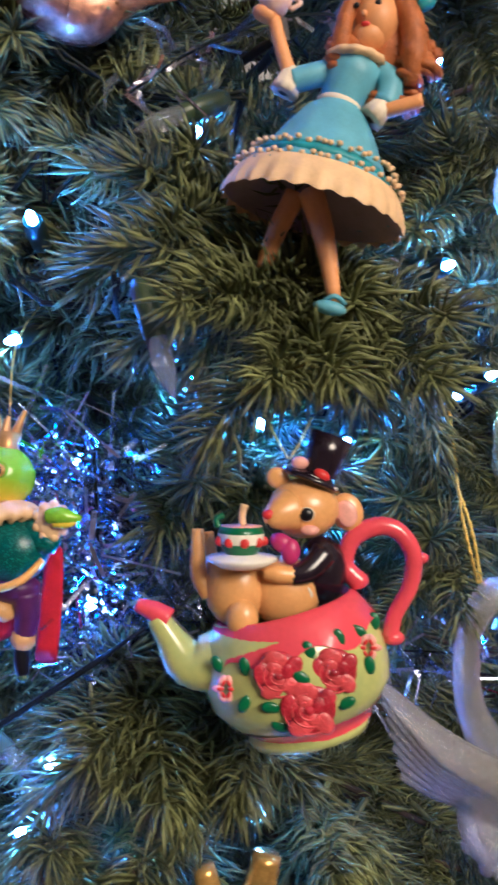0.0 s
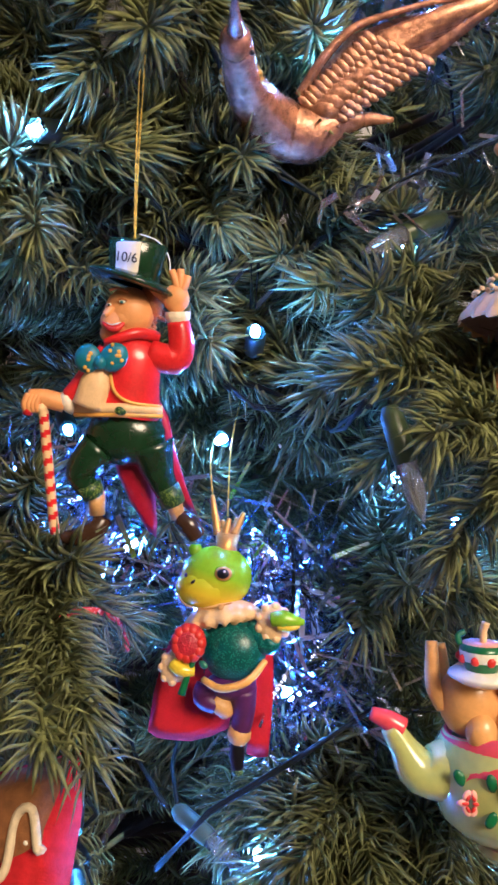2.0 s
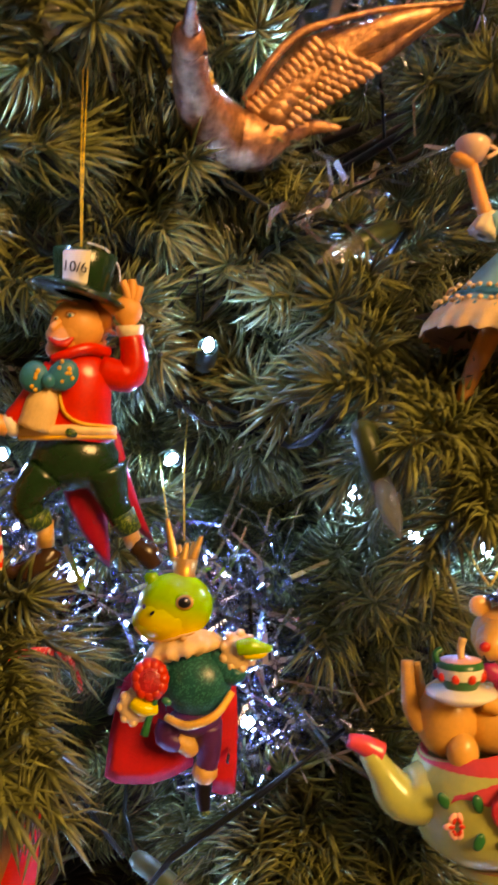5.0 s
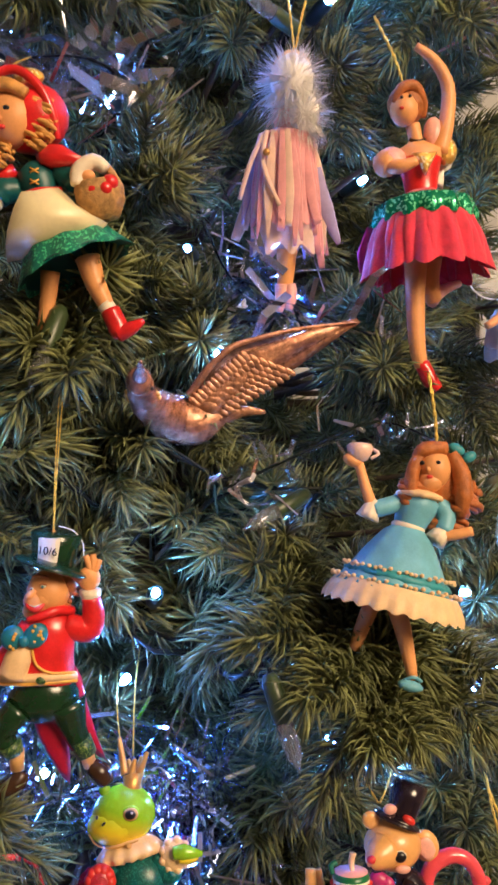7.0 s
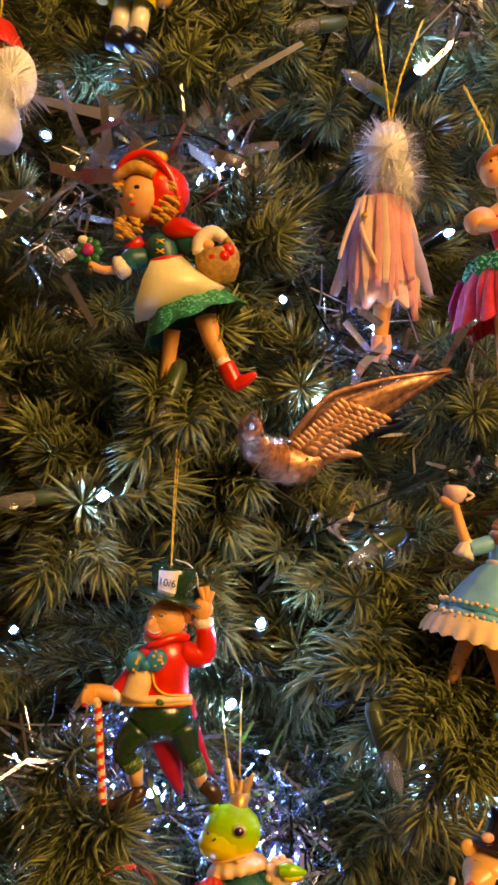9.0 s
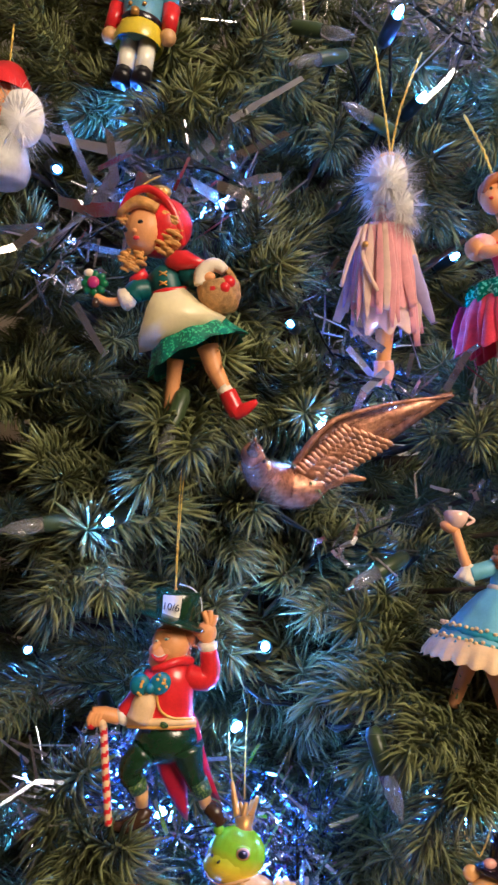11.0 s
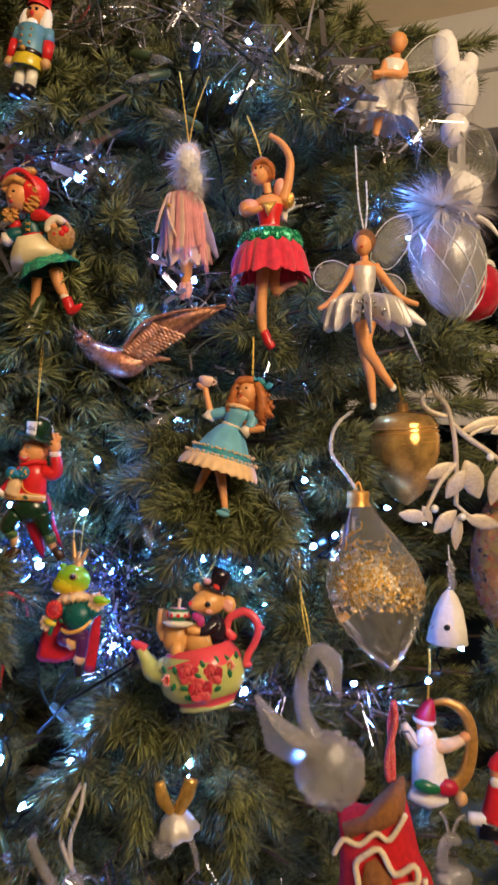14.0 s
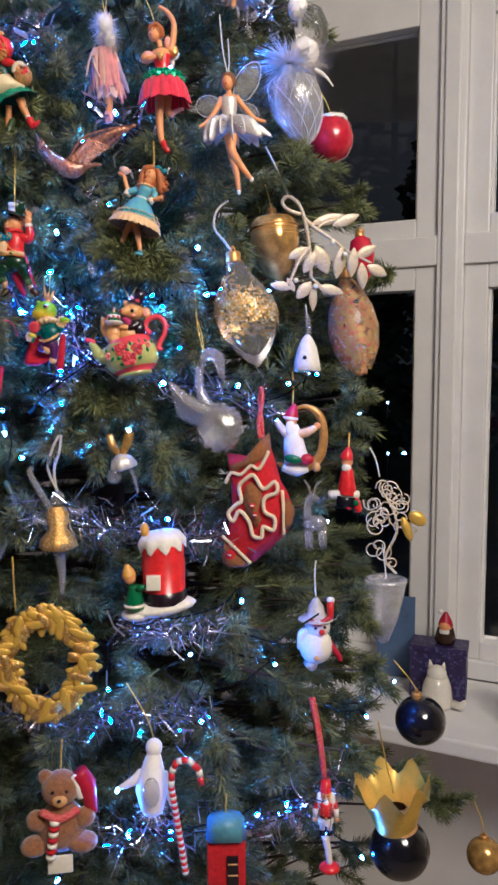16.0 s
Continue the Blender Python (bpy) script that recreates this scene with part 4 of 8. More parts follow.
f.tube([(672, 995, -4), (668, 1016, -4)], [15, 19], PINK_FLESH)
f.ball(672, 984, -37, 5.5, 3, 3, LIP)
f.ball(662, 961, -35, 4, 3.5, 3, INK)
f.ball(685, 961, -39, 4, 3.5, 3, INK)
f.tube([(656, 952, -22), (668, 938, -28), (700, 936, -22)], [9, 13, 12], HAIR)
f.tube([(664, 944, -24), (694, 928, -20), (726, 948, 5)], 5, TEAL_BAND)
f.ball(718, 936, -16, 15, 9, 8, TEAL_BAND, 30)
f.ball(738, 948, -10, 13, 9, 8, TEAL_BAND, -30)
f.lathe((664, 1003, -4), (662, 1016, -4), [(20, 0), (37, 0.5), (39, 1.0), (30, 1.2)], CREAM, 36, 0.10, 12)
f.lathe((666, 1008, 0), (645, 1064, 0), [(22, 0), (35, 0.15), (34, 0.45), (28, 0.8), (25, 1.0)], DRESS_BLUE)
f.lathe((646, 1058, 0), (643, 1070, 0), [(24, 0), (28, 0.3), (28, 0.7), (24, 1)], WHITE_CUFF)
f.lathe((645, 1064, 0), (618, 1186, 0), [(25, 0), (40, 0.10), (58, 0.32), (76, 0.58), (92, 0.80), (104, 0.97)], DRESS_BLUE, 60, 0.035, 10)
for t0, r0 in ((0.60, 80), (0.76, 93)):
    cx, cy = 645 - 27 * t0, 1064 + 122 * t0
    f.lathe((cx, cy, 0), (cx - 3.2, cy + 14, 0), [(r0 - 2, 0), (r0 + 3, 0.3), (r0 + 8, 0.8), (r0 + 2, 1.1)], TEAL_BAND, 72, 0.025, 24)
    for k in range(58):
        q = 2 * math.pi * (k + 0.3 * math.sin(5 * k)) / 58
        f.ball(cx + (r0 + 3) * math.cos(q) * 0.976, cy + (r0 + 3) * math.cos(q) * 0.216 + 2 * math.sin(9 * k), (r0 + 3) * math.sin(q), 4.0, 3.2, 3.2, CREAM, 0, 6)
f.lathe((625, 1160, 0), (617, 1198, 0), [(98, 0), (106, 0.3), (114, 0.75), (114, 1.0)], CREAM, 156, 0.022, 26, drop=2.6)
f.lathe((617, 1193, 0), (633, 1120, 0), [(112, 0), (85, 0.35), (50, 0.8), (12, 1)], LILAC, 40)
f.tube([(598, 1170, 8), (578, 1215, 4), (562, 1262, 8)], [15, 13, 9], PINK_FLESH)
f.tube([(616, 1170, -4), (632, 1225, -8), (646, 1305, -6)], [17, 14, 8], PINK_FLESH)
f.ball(641, 1314, -12, 21, 9, 11, DRESS_BLUE, 12)
f.tube([(632, 1306, -8), (646, 1300, -16), (658, 1308, -6)], 3, DRESS_BLUE)
f.tube([(642, 1020, -2), (612, 1030, -8), (592, 1036, -10)], [15, 15, 15], DRESS_BLUE)
f.lathe((594, 1020, -10), (582, 1050, -10), [(8, 0), (13, 0.3), (16, 0.7), (18, 1.0), (6, 1.02)], WHITE_CUFF, 28, 0.12, 8)
f.tube([(590, 1032, -10), (580, 1000, -12), (570, 960, -14)], [10, 9, 8], PINK_FLESH)
f.lathe((572, 928, -16), (570, 958, -16), [(6, 0.1), (18, 0), (22, 0.15), (20, 0.5), (13, 0.9), (4, 1.0)], CUP_PINK, 22)
f.tube([(590, 936, -16), (600, 944, -16), (588, 952, -16)], 3, CUP_PINK, 6)
f.ball(560, 956, -16, 17, 10, 12, PINK_FLESH, 25)
f.tube([(690, 1022, 0), (702, 1045, -4), (694, 1072, -12)], [15, 17, 14], DRESS_BLUE)
f.lathe((698, 1066, -12), (680, 1088, -16), [(8, 0), (14, 0.4), (17, 1.0), (5, 1.02)], WHITE_CUFF, 28, 0.12, 8)
f.tube([(690, 1078, -14), (712, 1076, -20), (736, 1070, -24)], [9, 9, 8], PINK_FLESH)
f.single("doll_ornament", "resin girl doll ornament in a pale blue frilled dress", "ornament", "doll ornaments")

# doll in a red tailcoat and a tall green hat, with a striped cane
f = Fig(430, 560, ((-0.0809, 0.2565, 1.5629), (0.6, 2.6), 1.0994e-04), 1.2, 0.917)
f.cord([(453, 166, 0), (457, -80, 0), (472, -470, 10)], r=3.6)
f.cord([(455, 166, 4), (464, -80, 8), (490, -470, 14)], r=3.6)
f.lathe((456, 171, 0), (453, 163, 0), [(4, 0), (9, 0.5), (4, 1)], OLD_GOLD, 12)
f.tube([(470, 148, 0), (525, 165, 0), (560, 205, 4), (566, 256, 6)], 2.5, WIRE_WHITE, 6)
f.lathe((467, 170, 0), (452, 284, 0), [(1, 0), (80, 0.01), (86, 0.05), (78, 0.5), (72, 1.0)], BOTTLE, 40)
f.lathe((453, 266, -4), (440, 306, -8), [(72, 0), (94, 0.1), (122, 0.35), (130, 0.55), (122, 0.7), (66, 0.7)], BOTTLE, 40)
n0 = len(f.bm.verts)
k = f.slot(CHINA)
for i in range(6):
    a0, a1 = radians(-134 + 56 * i / 6), radians(-134 + 56 * (i + 1) / 6)
    q = [f.bm.verts.new(f.P(x + r * math.cos(a), y, r * math.sin(a))) for a, x, y, r in ((a0, 466, 178, 88), (a1, 466, 178, 88), (a1, 456, 262, 78), (a0, 456, 262, 78))]
    f.bm.faces.new(q).material_index = k
f.text("10/6", 438, 222, -86, 38, INK, 6, -16)
f.ball(440, 372, 0, 74, 74, 66, PINK_FLESH)
f.ball(402, 398, -26, 48, 42, 38, PINK_FLESH)
f.ball(384, 432, -16, 34, 30, 32, PINK_FLESH, -15)
f.tube([(394, 358, -46), (378, 374, -50), (368, 380, -50)], [10, 13, 11], PINK_FLESH)
f.tube([(362, 402, -52), (384, 418, -64), (410, 418, -64), (432, 398, -56)], [3, 9, 10, 3], LIP)
f.tube([(374, 403, -60), (394, 408, -69), (420, 401, -62)], [1.2, 2.4, 1.2], CHINA, 6)
f.ball(383, 352, -54, 7, 4, 4, CHINA)
f.ball(382, 353, -57, 3.5, 3.5, 3, INK)
f.ball(424, 343, -62, 10, 5.5, 4, CHINA)
f.ball(422, 344, -65, 4.5, 4.5, 3, BOW_TEAL)
f.tube([(412, 338, -64), (424, 334, -66), (438, 340, -63)], 3, HAIR, 6)
f.ball(428, 388, -46, 30, 28, 18, PINK_FLESH)
f.tube([(385, 312, -58), (410, 305, -62), (440, 315, -55)], 4, HAIR)
curls(f, 500, 365, 10, 42, 20, 15, HAIR, 5, 1.3)
f.ball(505, 345, 12, 38, 55, 40, HAIR)
f.lathe((455, 440, 2), (412, 668, 2), [(40, 0), (76, 0.10), (92, 0.28), (98, 0.55), (112, 0.85), (116, 1.0)], RED, 40, 0, 0, 0.70)
f.tube([(368, 458, -48), (410, 446, -58), (470, 430, -42), (528, 440, 0)], [9, 14, 17, 16], RED)
f.tube([(362, 520, -62), (342, 575, -66), (322, 640, -58)], [20, 44, 50], CREAM, 16, 0.8)
f.tube([(275, 652, -42), (350, 648, -66), (440, 646, -74), (548, 652, -44)], [13, 16, 16, 14], CREAM)
f.tube([(272, 670, -40), (350, 666, -68), (440, 664, -76), (550, 668, -44)], 8, AMBER)
f.tube([(388, 540, -72), (404, 598, -80), (455, 628, -84), (545, 640, -50)], [5, 5, 5, 5], AMBER)
f.ball(422, 652, -86, 18, 13, 9, GLIT_GREEN, 20)
f.ball(322, 505, -88, 38, 42, 20, BOW_TEAL, 12)
f.ball(402, 500, -92, 46, 38, 20, BOW_TEAL, -50)
f.ball(362, 515, -104, 18, 20, 14, BOW_TEAL)
g = np.random.default_rng(3)
for _ in range(15):
    x, y = ((318, 505), (404, 498))[int(g.random() < 0.55)]
    f.ball(x + g.normal() * 16, y + g.normal() * 17, -108 - 2 * g.random(), 6, 6, 3, AMBER, 0, 8)
f.ball(430, 735, 4, 122, 92, 76, BOTTLE)
f.tube([(345, 770, -10), (285, 840, -22), (300, 880, -20), (325, 918, -16)], [62, 44, 38, 32], BOTTLE)
f.tube([(310, 880, -22), (328, 920, -18)], [42, 34], GLIT_GREEN)
f.tube([(336, 905, -16), (340, 975, -16)], [26, 24], TAN)
f.tube([(360, 985, -12), (335, 1020, -20), (270, 1045, -26), (222, 1040, -28)], [26, 36, 28, 16], BROWN_SHOE)
f.tube([(510, 760, 0), (545, 860, 4), (585, 935, 0)], [74, 44, 32], BOTTLE)
f.tube([(565, 890, 0), (592, 945, 0)], [40, 36], GLIT_GREEN)
f.tube([(585, 930, 0), (605, 985, 0)], [26, 24], TAN)
f.tube([(605, 985, 0), (640, 1005, -8), (668, 1045, -14)], [26, 36, 26], BROWN_SHOE)
f.sheet([(380, 800), (400, 870), (440, 950), (500, 1040), (528, 1062), (532, 1010), (522, 920), (510, 850), (480, 800), (430, 780)], 14, CRIMSON, 10, 48)
f.sheet([(530, 620), (565, 680), (590, 780), (630, 900), (668, 985), (630, 965), (585, 900), (550, 820), (545, 740), (540, 680)], 16, CRIMSON, 8, 30)
f.tube([(505, 490, 0), (585, 505, -8), (606, 460, -10), (594, 392, -12)], [44, 46, 40, 32], RED)
f.lathe((594, 400, -12), (592, 366, -12), [(28, 0), (36, 0.4), (36, 1.0), (10, 1.0)], WHITE_CUFF, 24, 0.06, 8)
f.ball(587, 328, -14, 40, 42, 26, PINK_FLESH)
f.tube([(557, 330, -16), (525, 305, -24), (500, 288, -30)], [18, 16, 12], PINK_FLESH)
for x1, y1 in ((572, 248), (600, 244), (624, 262)):
    f.tube([(595, 318, -14), ((595 + x1) / 2 + 4, (318 + y1) / 2, -18), (x1, y1, -16)], [15, 13, 11], PINK_FLESH)
f.tube([(380, 490, -14), (330, 548, -24), (285, 596, -32), (250, 622, -34)], [40, 40, 34, 26], RED)
f.lathe((270, 628, -34), (232, 645, -36), [(10, 0), (32, 0.2), (34, 0.7), (20, 1.0)], WHITE_CUFF, 20, 0.08, 8)
f.tube([(240, 640, -36), (180, 625, -44), (130, 620, -48)], [28, 28, 22], PINK_FLESH)
for j in range(4):
    f.tube([(135 + 12 * j, 612, -62), (122 + 12 * j, 640, -68), (126 + 12 * j, 662, -60)], [11, 10, 9], PINK_FLESH)
hook = [(128, 672), (132, 645), (150, 632), (168, 640), (178, 668)]
for j in range(4):
    (x0, y0), (x1, y1) = hook[j], hook[j + 1]
    f.tube([(x0, y0, -58), (x1, y1, -58)], 15, CREAM if j % 2 else RED, 12)
ra, cb = f.slot(RED), f.slot(CREAM)
rings = []
for i in range(49):
    x, y = 178 + 32 * i / 48, 660 + 364 * i / 48
    rings.append([f.bm.verts.new(f.P(x + 16 * math.cos(a), y, -58 + 16 * math.sin(a))) for a in (q * 6.2832 / 16 for q in range(16))])
for i in range(48):
    for q in range(16):
        fc = f.bm.faces.new((rings[i][q], rings[i][(q + 1) % 16], rings[i + 1][(q + 1) % 16], rings[i + 1][q]))
        fc.material_index, fc.smooth = ra if (i / 5.4 + q / 16) % 1 < 0.45 else cb, True
f.bm.faces.new(rings[48]).material_index = cb
f.single("doll_ornament", "resin gentleman doll in red tailcoat and tall green hat", "ornament", "doll ornaments")

# crowned frog in doublet and cape
f = Fig(340, 560, ((-0.0470, 0.2582, 1.4704), (-3.6, -4.9), 9.8269e-05), -14.2)
f.cord([(302, 45, 0), (290, -90, 30), (262, -230, 330)], r=4)
f.cord([(352, 100, 6), (366, -160, 40), (382, -400, 330)], r=4)
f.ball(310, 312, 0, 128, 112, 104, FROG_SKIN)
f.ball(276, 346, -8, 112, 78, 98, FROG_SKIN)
f.tube([(178, 366, -58), (215, 402, -86), (290, 414, -92), (370, 396, -84)], [3, 3, 3, 3], OLD_GOLD)
f.ball(335, 408, -105, 12, 9, 8, TAN)
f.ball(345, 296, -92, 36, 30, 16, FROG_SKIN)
f.ball(346, 297, -104, 30, 24, 12, OLD_GOLD)
f.ball(346, 297, -110, 22, 18, 10, INK)
# white dot set on the pupil as the eye's glint
f.ball(352, 290, -119, 4, 4, 3, CHINA)
f.ball(238, 214, -20, 24, 26, 22, LIME)
f.ball(242, 322, -108, 10, 5, 5, INK, -40)
f.ball(215, 300, -92, 5, 8, 5, INK)
f.lathe((342, 222, 0), (352, 160, 0), [(38, 0), (42, 0.1), (36, 0.3), (44, 1.0), (38, 1.0), (30, 0.2)], OLD_GOLD, 20)
for x0, x1, y1, dd in ((318, 300, 22, -8), (345, 362, 108, -26), (376, 412, 88, -6), (340, 330, 112, 22), (370, 385, 105, 20)):
    f.tube([(x0, 165, dd), ((x0 + x1) / 2, (165 + y1) / 2, dd), (x1, y1, dd)], [17, 13, 7], OLD_GOLD)
f.lathe((322, 398, 0), (332, 470, -4), [(60, 0), (105, 0.3), (132, 0.7), (124, 1.0), (60, 1.05)], CREAM, 72, 0.07, 13, 0.85, drop=12)
f.ball(365, 560, 4, 118, 112, 92, TEAL_GLIT)
f.tube([(262, 655, -48), (330, 680, -84), (420, 655, -84), (478, 595, -50)], [12, 14, 14, 11], AMBER)
f.tube([(265, 500, -10), (205, 560, -40), (175, 605, -62)], [38, 36, 28], TEAL_GLIT)
f.tube([(430, 480, 0), (480, 540, -22), (505, 520, -40)], [46, 44, 32], TEAL_GLIT)
f.ball(508, 468, -46, 58, 62, 24, CREAM)
for a in range(9):
    f.ball(508 + 50 * math.cos(a * 0.7), 468 + 54 * math.sin(a * 0.7), -48, 17, 17, 16, CREAM, 0, 9)
f.tube([(505, 455, -76), (545, 452, -82), (580, 460, -80), (615, 466, -74)], [24, 30, 22, 9], LIME)
f.tube([(525, 478, -78), (565, 482, -82), (598, 476, -78)], [14, 14, 8], FROG_YELLOW)
f.ball(160, 612, -66, 44, 54, 24, CREAM)
for a in range(8):
    f.ball(160 + 36 * math.cos(a * 0.8), 612 + 46 * math.sin(a * 0.8), -68, 16, 16, 15, CREAM, 0, 9)
f.tube([(165, 590, -92), (200, 615, -98), (240, 620, -90)], [22, 26, 16], FROG_YELLOW)
f.tube([(240, 580, -96), (215, 640, -100), (195, 695, -96)], [8, 11, 14], LEAF_GREEN)
f.ball(224, 525, -100, 60, 66, 40, ROSE)
for a in range(11):
    f.ball(224 + 40 * math.cos(a * 0.57), 525 + 44 * math.sin(a * 0.57), -112, 22, 24, 22, LIP, 0, 9)
f.tube([(224 + (6 + 3.2 * k) * math.cos(k * 0.9), 520 + (6 + 3.2 * k) * math.sin(k * 0.9), -136 + k) for k in range(10)], 6, ROSE, 6)
f.ball(270, 600, -88, 18, 12, 8, LEAF_GREEN, 40)
f.ball(348, 690, 34, 92, 54, 74, PURPLE)
f.tube([(270, 690, 10), (258, 725, 4), (300, 752, 6)], [44, 42, 32], PURPLE)
f.tube([(290, 735, 6), (322, 760, 8), (335, 790, 16)], [32, 34, 22], TAN)
f.tube([(392, 700, 24), (390, 780, 44), (375, 855, 60)], [50, 42, 34], PURPLE)
f.lathe((378, 835, 56), (362, 890, 66), [(28, 0), (40, 0.2), (42, 0.6), (30, 1)], TAN, 24, 0.06, 7)
f.tube([(365, 880, 66), (360, 940, 74), (362, 985, 76)], [26, 28, 20], INK)
f.ball(362, 992, 72, 20, 18, 16, GLIT_GREEN)
f.sheet([(150, 520), (118, 545), (90, 620), (60, 720), (35, 860), (70, 884), (130, 892), (190, 896), (262, 880), (330, 850), (345, 760), (320, 660), (240, 560)], 7, CAPE_CLOTH, 1, 96)
f.sheet([(470, 540), (494, 570), (494, 650), (490, 740), (478, 860), (466, 955), (425, 958), (388, 945), (400, 850), (412, 740), (425, 640), (440, 560)], 8, CAPE_CLOTH, 1, 120)
f.single("frog_figurine_ornament", "resin frog figurine with gold crown and red cape", "ornament", "doll ornaments")

# teapot with a mouse inside
f = Fig(470, 600, ((0.0458, 0.2290, 1.4489), (-0.4, -4.5), 1.0790e-04), -8.6, 1.021)
root = f.begin("teapot_ornament", "glazed yellow-green teapot ornament with roses and a mouse", "ornament")
BA, BB = (438, 492, 0), (512, 838, 0)
PROF = [(196, 0.0), (232, 0.12), (252, 0.30), (260, 0.48), (254, 0.64), (218, 0.79), (160, 0.87), (158, 0.90), (172, 0.95), (166, 1.0), (20, 1.0)]


def pot_front(x, y):
    """Depth of the pot's front below a point of its drawing."""
    t = min(0.99, max(0.0, ((x - BA[0]) * (BB[0] - BA[0]) + (y - BA[1]) * (BB[1] - BA[1])) / ((BB[0] - BA[0]) ** 2 + (BB[1] - BA[1]) ** 2)))
    r = np.interp(t, [p[1] for p in PROF], [p[0] for p in PROF])
    off = x - (BA[0] + (BB[0] - BA[0]) * t)
    return -math.sqrt(max(100, r * r - off * off)) * 0.86


f.lathe(BA, BB, PROF, POT_GREEN, 48, flat=0.86)
f.lathe((443, 510, 0), BA, [(180, 0), (188, 1.0), (198, 1.02)], POT_PINK, 40, flat=0.86)
pot = f.flush("pot_body")
f.lathe((436, 484, 0), (462, 582, 0), [(190, 0), (203, 0.05), (222, 0.35), (243, 0.72), (250, 0.98)], POT_PINK, 72, lobes=7, flat=0.868, drop=22)
f.lathe((512, 770, 0), (524, 815, 0), [(208, 0.0), (184, 0.4), (164, 0.8), (164, 1.0)], POT_PINK, 72, lobes=9, flat=0.868)
f.flush("painted_rim", "coral pink scalloped glaze", pot)
f.tube([(260, 640, -20), (180, 640, -30), (130, 570, -36), (95, 515, -38)], [92, 66, 40, 30], POT_GREEN, 18)
f.tube([(128, 522, -37), (88, 500, -38), (40, 482, -38)], [32, 29, 18], POT_PINK, 16)
f.flush("spout")
f.tube([(648, 420, -8), (606, 372, -6), (622, 300, -4), (690, 262, 0), (752, 278, 2), (792, 345, 4), (782, 430, 4), (742, 510, 4), (730, 575, 4)], [30, 25, 26, 27, 26, 25, 23, 22, 24], POT_PINK, 14)
f.ball(640, 412, -10, 30, 24, 26, POT_PINK)
f.ball(738, 572, 4, 32, 22, 26, POT_PINK)
f.ball(812, 350, 4, 22, 17, 16, POT_PINK)
f.flush("handle")
for x, y, r, mm in ((425, 616, 62, ROSE), (562, 608, 60, ROSE), (500, 700, 70, ROSE)):
    z0 = pot_front(x, y)
    f.ball(x, y, z0 + 6, r, r * 0.95, 16, mm)
    for ring, n, w in ((0.66, 5, 0.50), (0.36, 4, 0.36)):
        for a in range(n):
            q = a * 6.283 / n + ring * 3
            f.ball(x + r * ring * math.cos(q), y + r * ring * math.sin(q), z0 - 2 - 8 * (1 - ring), r * w, r * w * 0.72, 6, mm if a % 2 else ROSE_LIGHT, -math.degrees(q) + 90, 12)
    for ring in (0.88, 0.60, 0.34):
        f.tube([(x + r * ring * math.cos(k * 0.5 + ring), y + r * ring * math.sin(k * 0.5 + ring), z0 - 5 - 10 * (1 - ring)) for k in range(9)], 3.0, ROSE_LIGHT, 6)
    f.ball(x, y, z0 - 11, r * 0.2, r * 0.16, 8, ROSE)
    f.flush("rose_relief", parent=pot)
for x, y, tilt in ((500, 590, 60), (575, 565, 70), (340, 640, 75), (405, 735, 5), (595, 725, -30), (430, 788, 20), (625, 555, 20), (268, 650, 60), (655, 640, 80), (480, 655, 30), (340, 735, -60), (676, 545, 80)):
    f.ball(x, y - 36, pot_front(x, y - 36) - 3, 26, 15, 6, LEAF_GREEN, tilt, 10)
    f.flush("painted_leaf", parent=pot)
for x, y in ((292, 670), (652, 562)):
    z0 = pot_front(x, y) - 3
    for a in range(6):
        q = a * 1.047
        f.ball(x + 20 * math.cos(q), y + 24 * math.sin(q), z0, 17, 10, 5, PALE_ROSE, -math.degrees(q), 9)
        f.ball(x + 14 * math.cos(q), y + 17 * math.sin(q), z0 - 4, 10, 5, 4, LIP, -math.degrees(q), 8)
    f.flush("painted_flower", "pale pink painted flower", pot)
f.ball(310, 430, -40, 88, 108, 80, MOUSE_FUR)
f.ball(330, 500, -110, 44, 52, 36, MOUSE_FUR)
f.ball(440, 440, -30, 100, 100, 78, MOUSE_FUR)
f.tube([(205, 270, -40), (206, 340, -48), (212, 400, -50), (240, 450, -48)], [17, 21, 24, 26], MOUSE_FUR)
f.tube([(232, 280, -20), (240, 340, -24), (250, 420, -24)], [14, 18, 22], MOUSE_FUR)
f.ball(540, 385, -10, 72, 98, 70, JACKET)
f.tube([(545, 330, -60), (500, 375, -88), (455, 388, -100)], [38, 34, 26], JACKET)
f.tube([(500, 470, -72), (510, 440, -80), (500, 420, -84)], 4, CHINA, 6)
f.tube([(465, 385, -100), (420, 380, -108), (385, 378, -106)], [24, 26, 17], MOUSE_FUR)
f.ball(435, 305, -70, 40, 26, 20, MAGENTA, 30)
f.ball(455, 325, -78, 26, 36, 18, MAGENTA)
f.ball(490, 212, -20, 100, 84, 82, MOUSE_FUR)
f.tube([(450, 215, -60), (410, 225, -92), (388, 222, -104)], [62, 40, 18], MOUSE_FUR)
f.ball(396, 222, -116, 17, 14, 12, LIP)
f.tube([(392, 245, -112), (405, 265, -104), (430, 268, -92)], 3, INK, 6)
f.ball(495, 222, -98, 23, 20, 10, CHINA)
f.ball(495, 222, -104, 20, 18, 10, INK)
f.ball(505, 265, -92, 26, 14, 10, PALE_ROSE)
f.ball(608, 222, -10, 46, 54, 18, MOUSE_FUR, -20)
f.ball(606, 226, -26, 30, 38, 8, PALE_ROSE, -20)
f.ball(420, 130, -20, 34, 30, 14, MOUSE_FUR, 30)
mouse = f.flush("mouse_figure", "peach painted mouse in a black jacket")
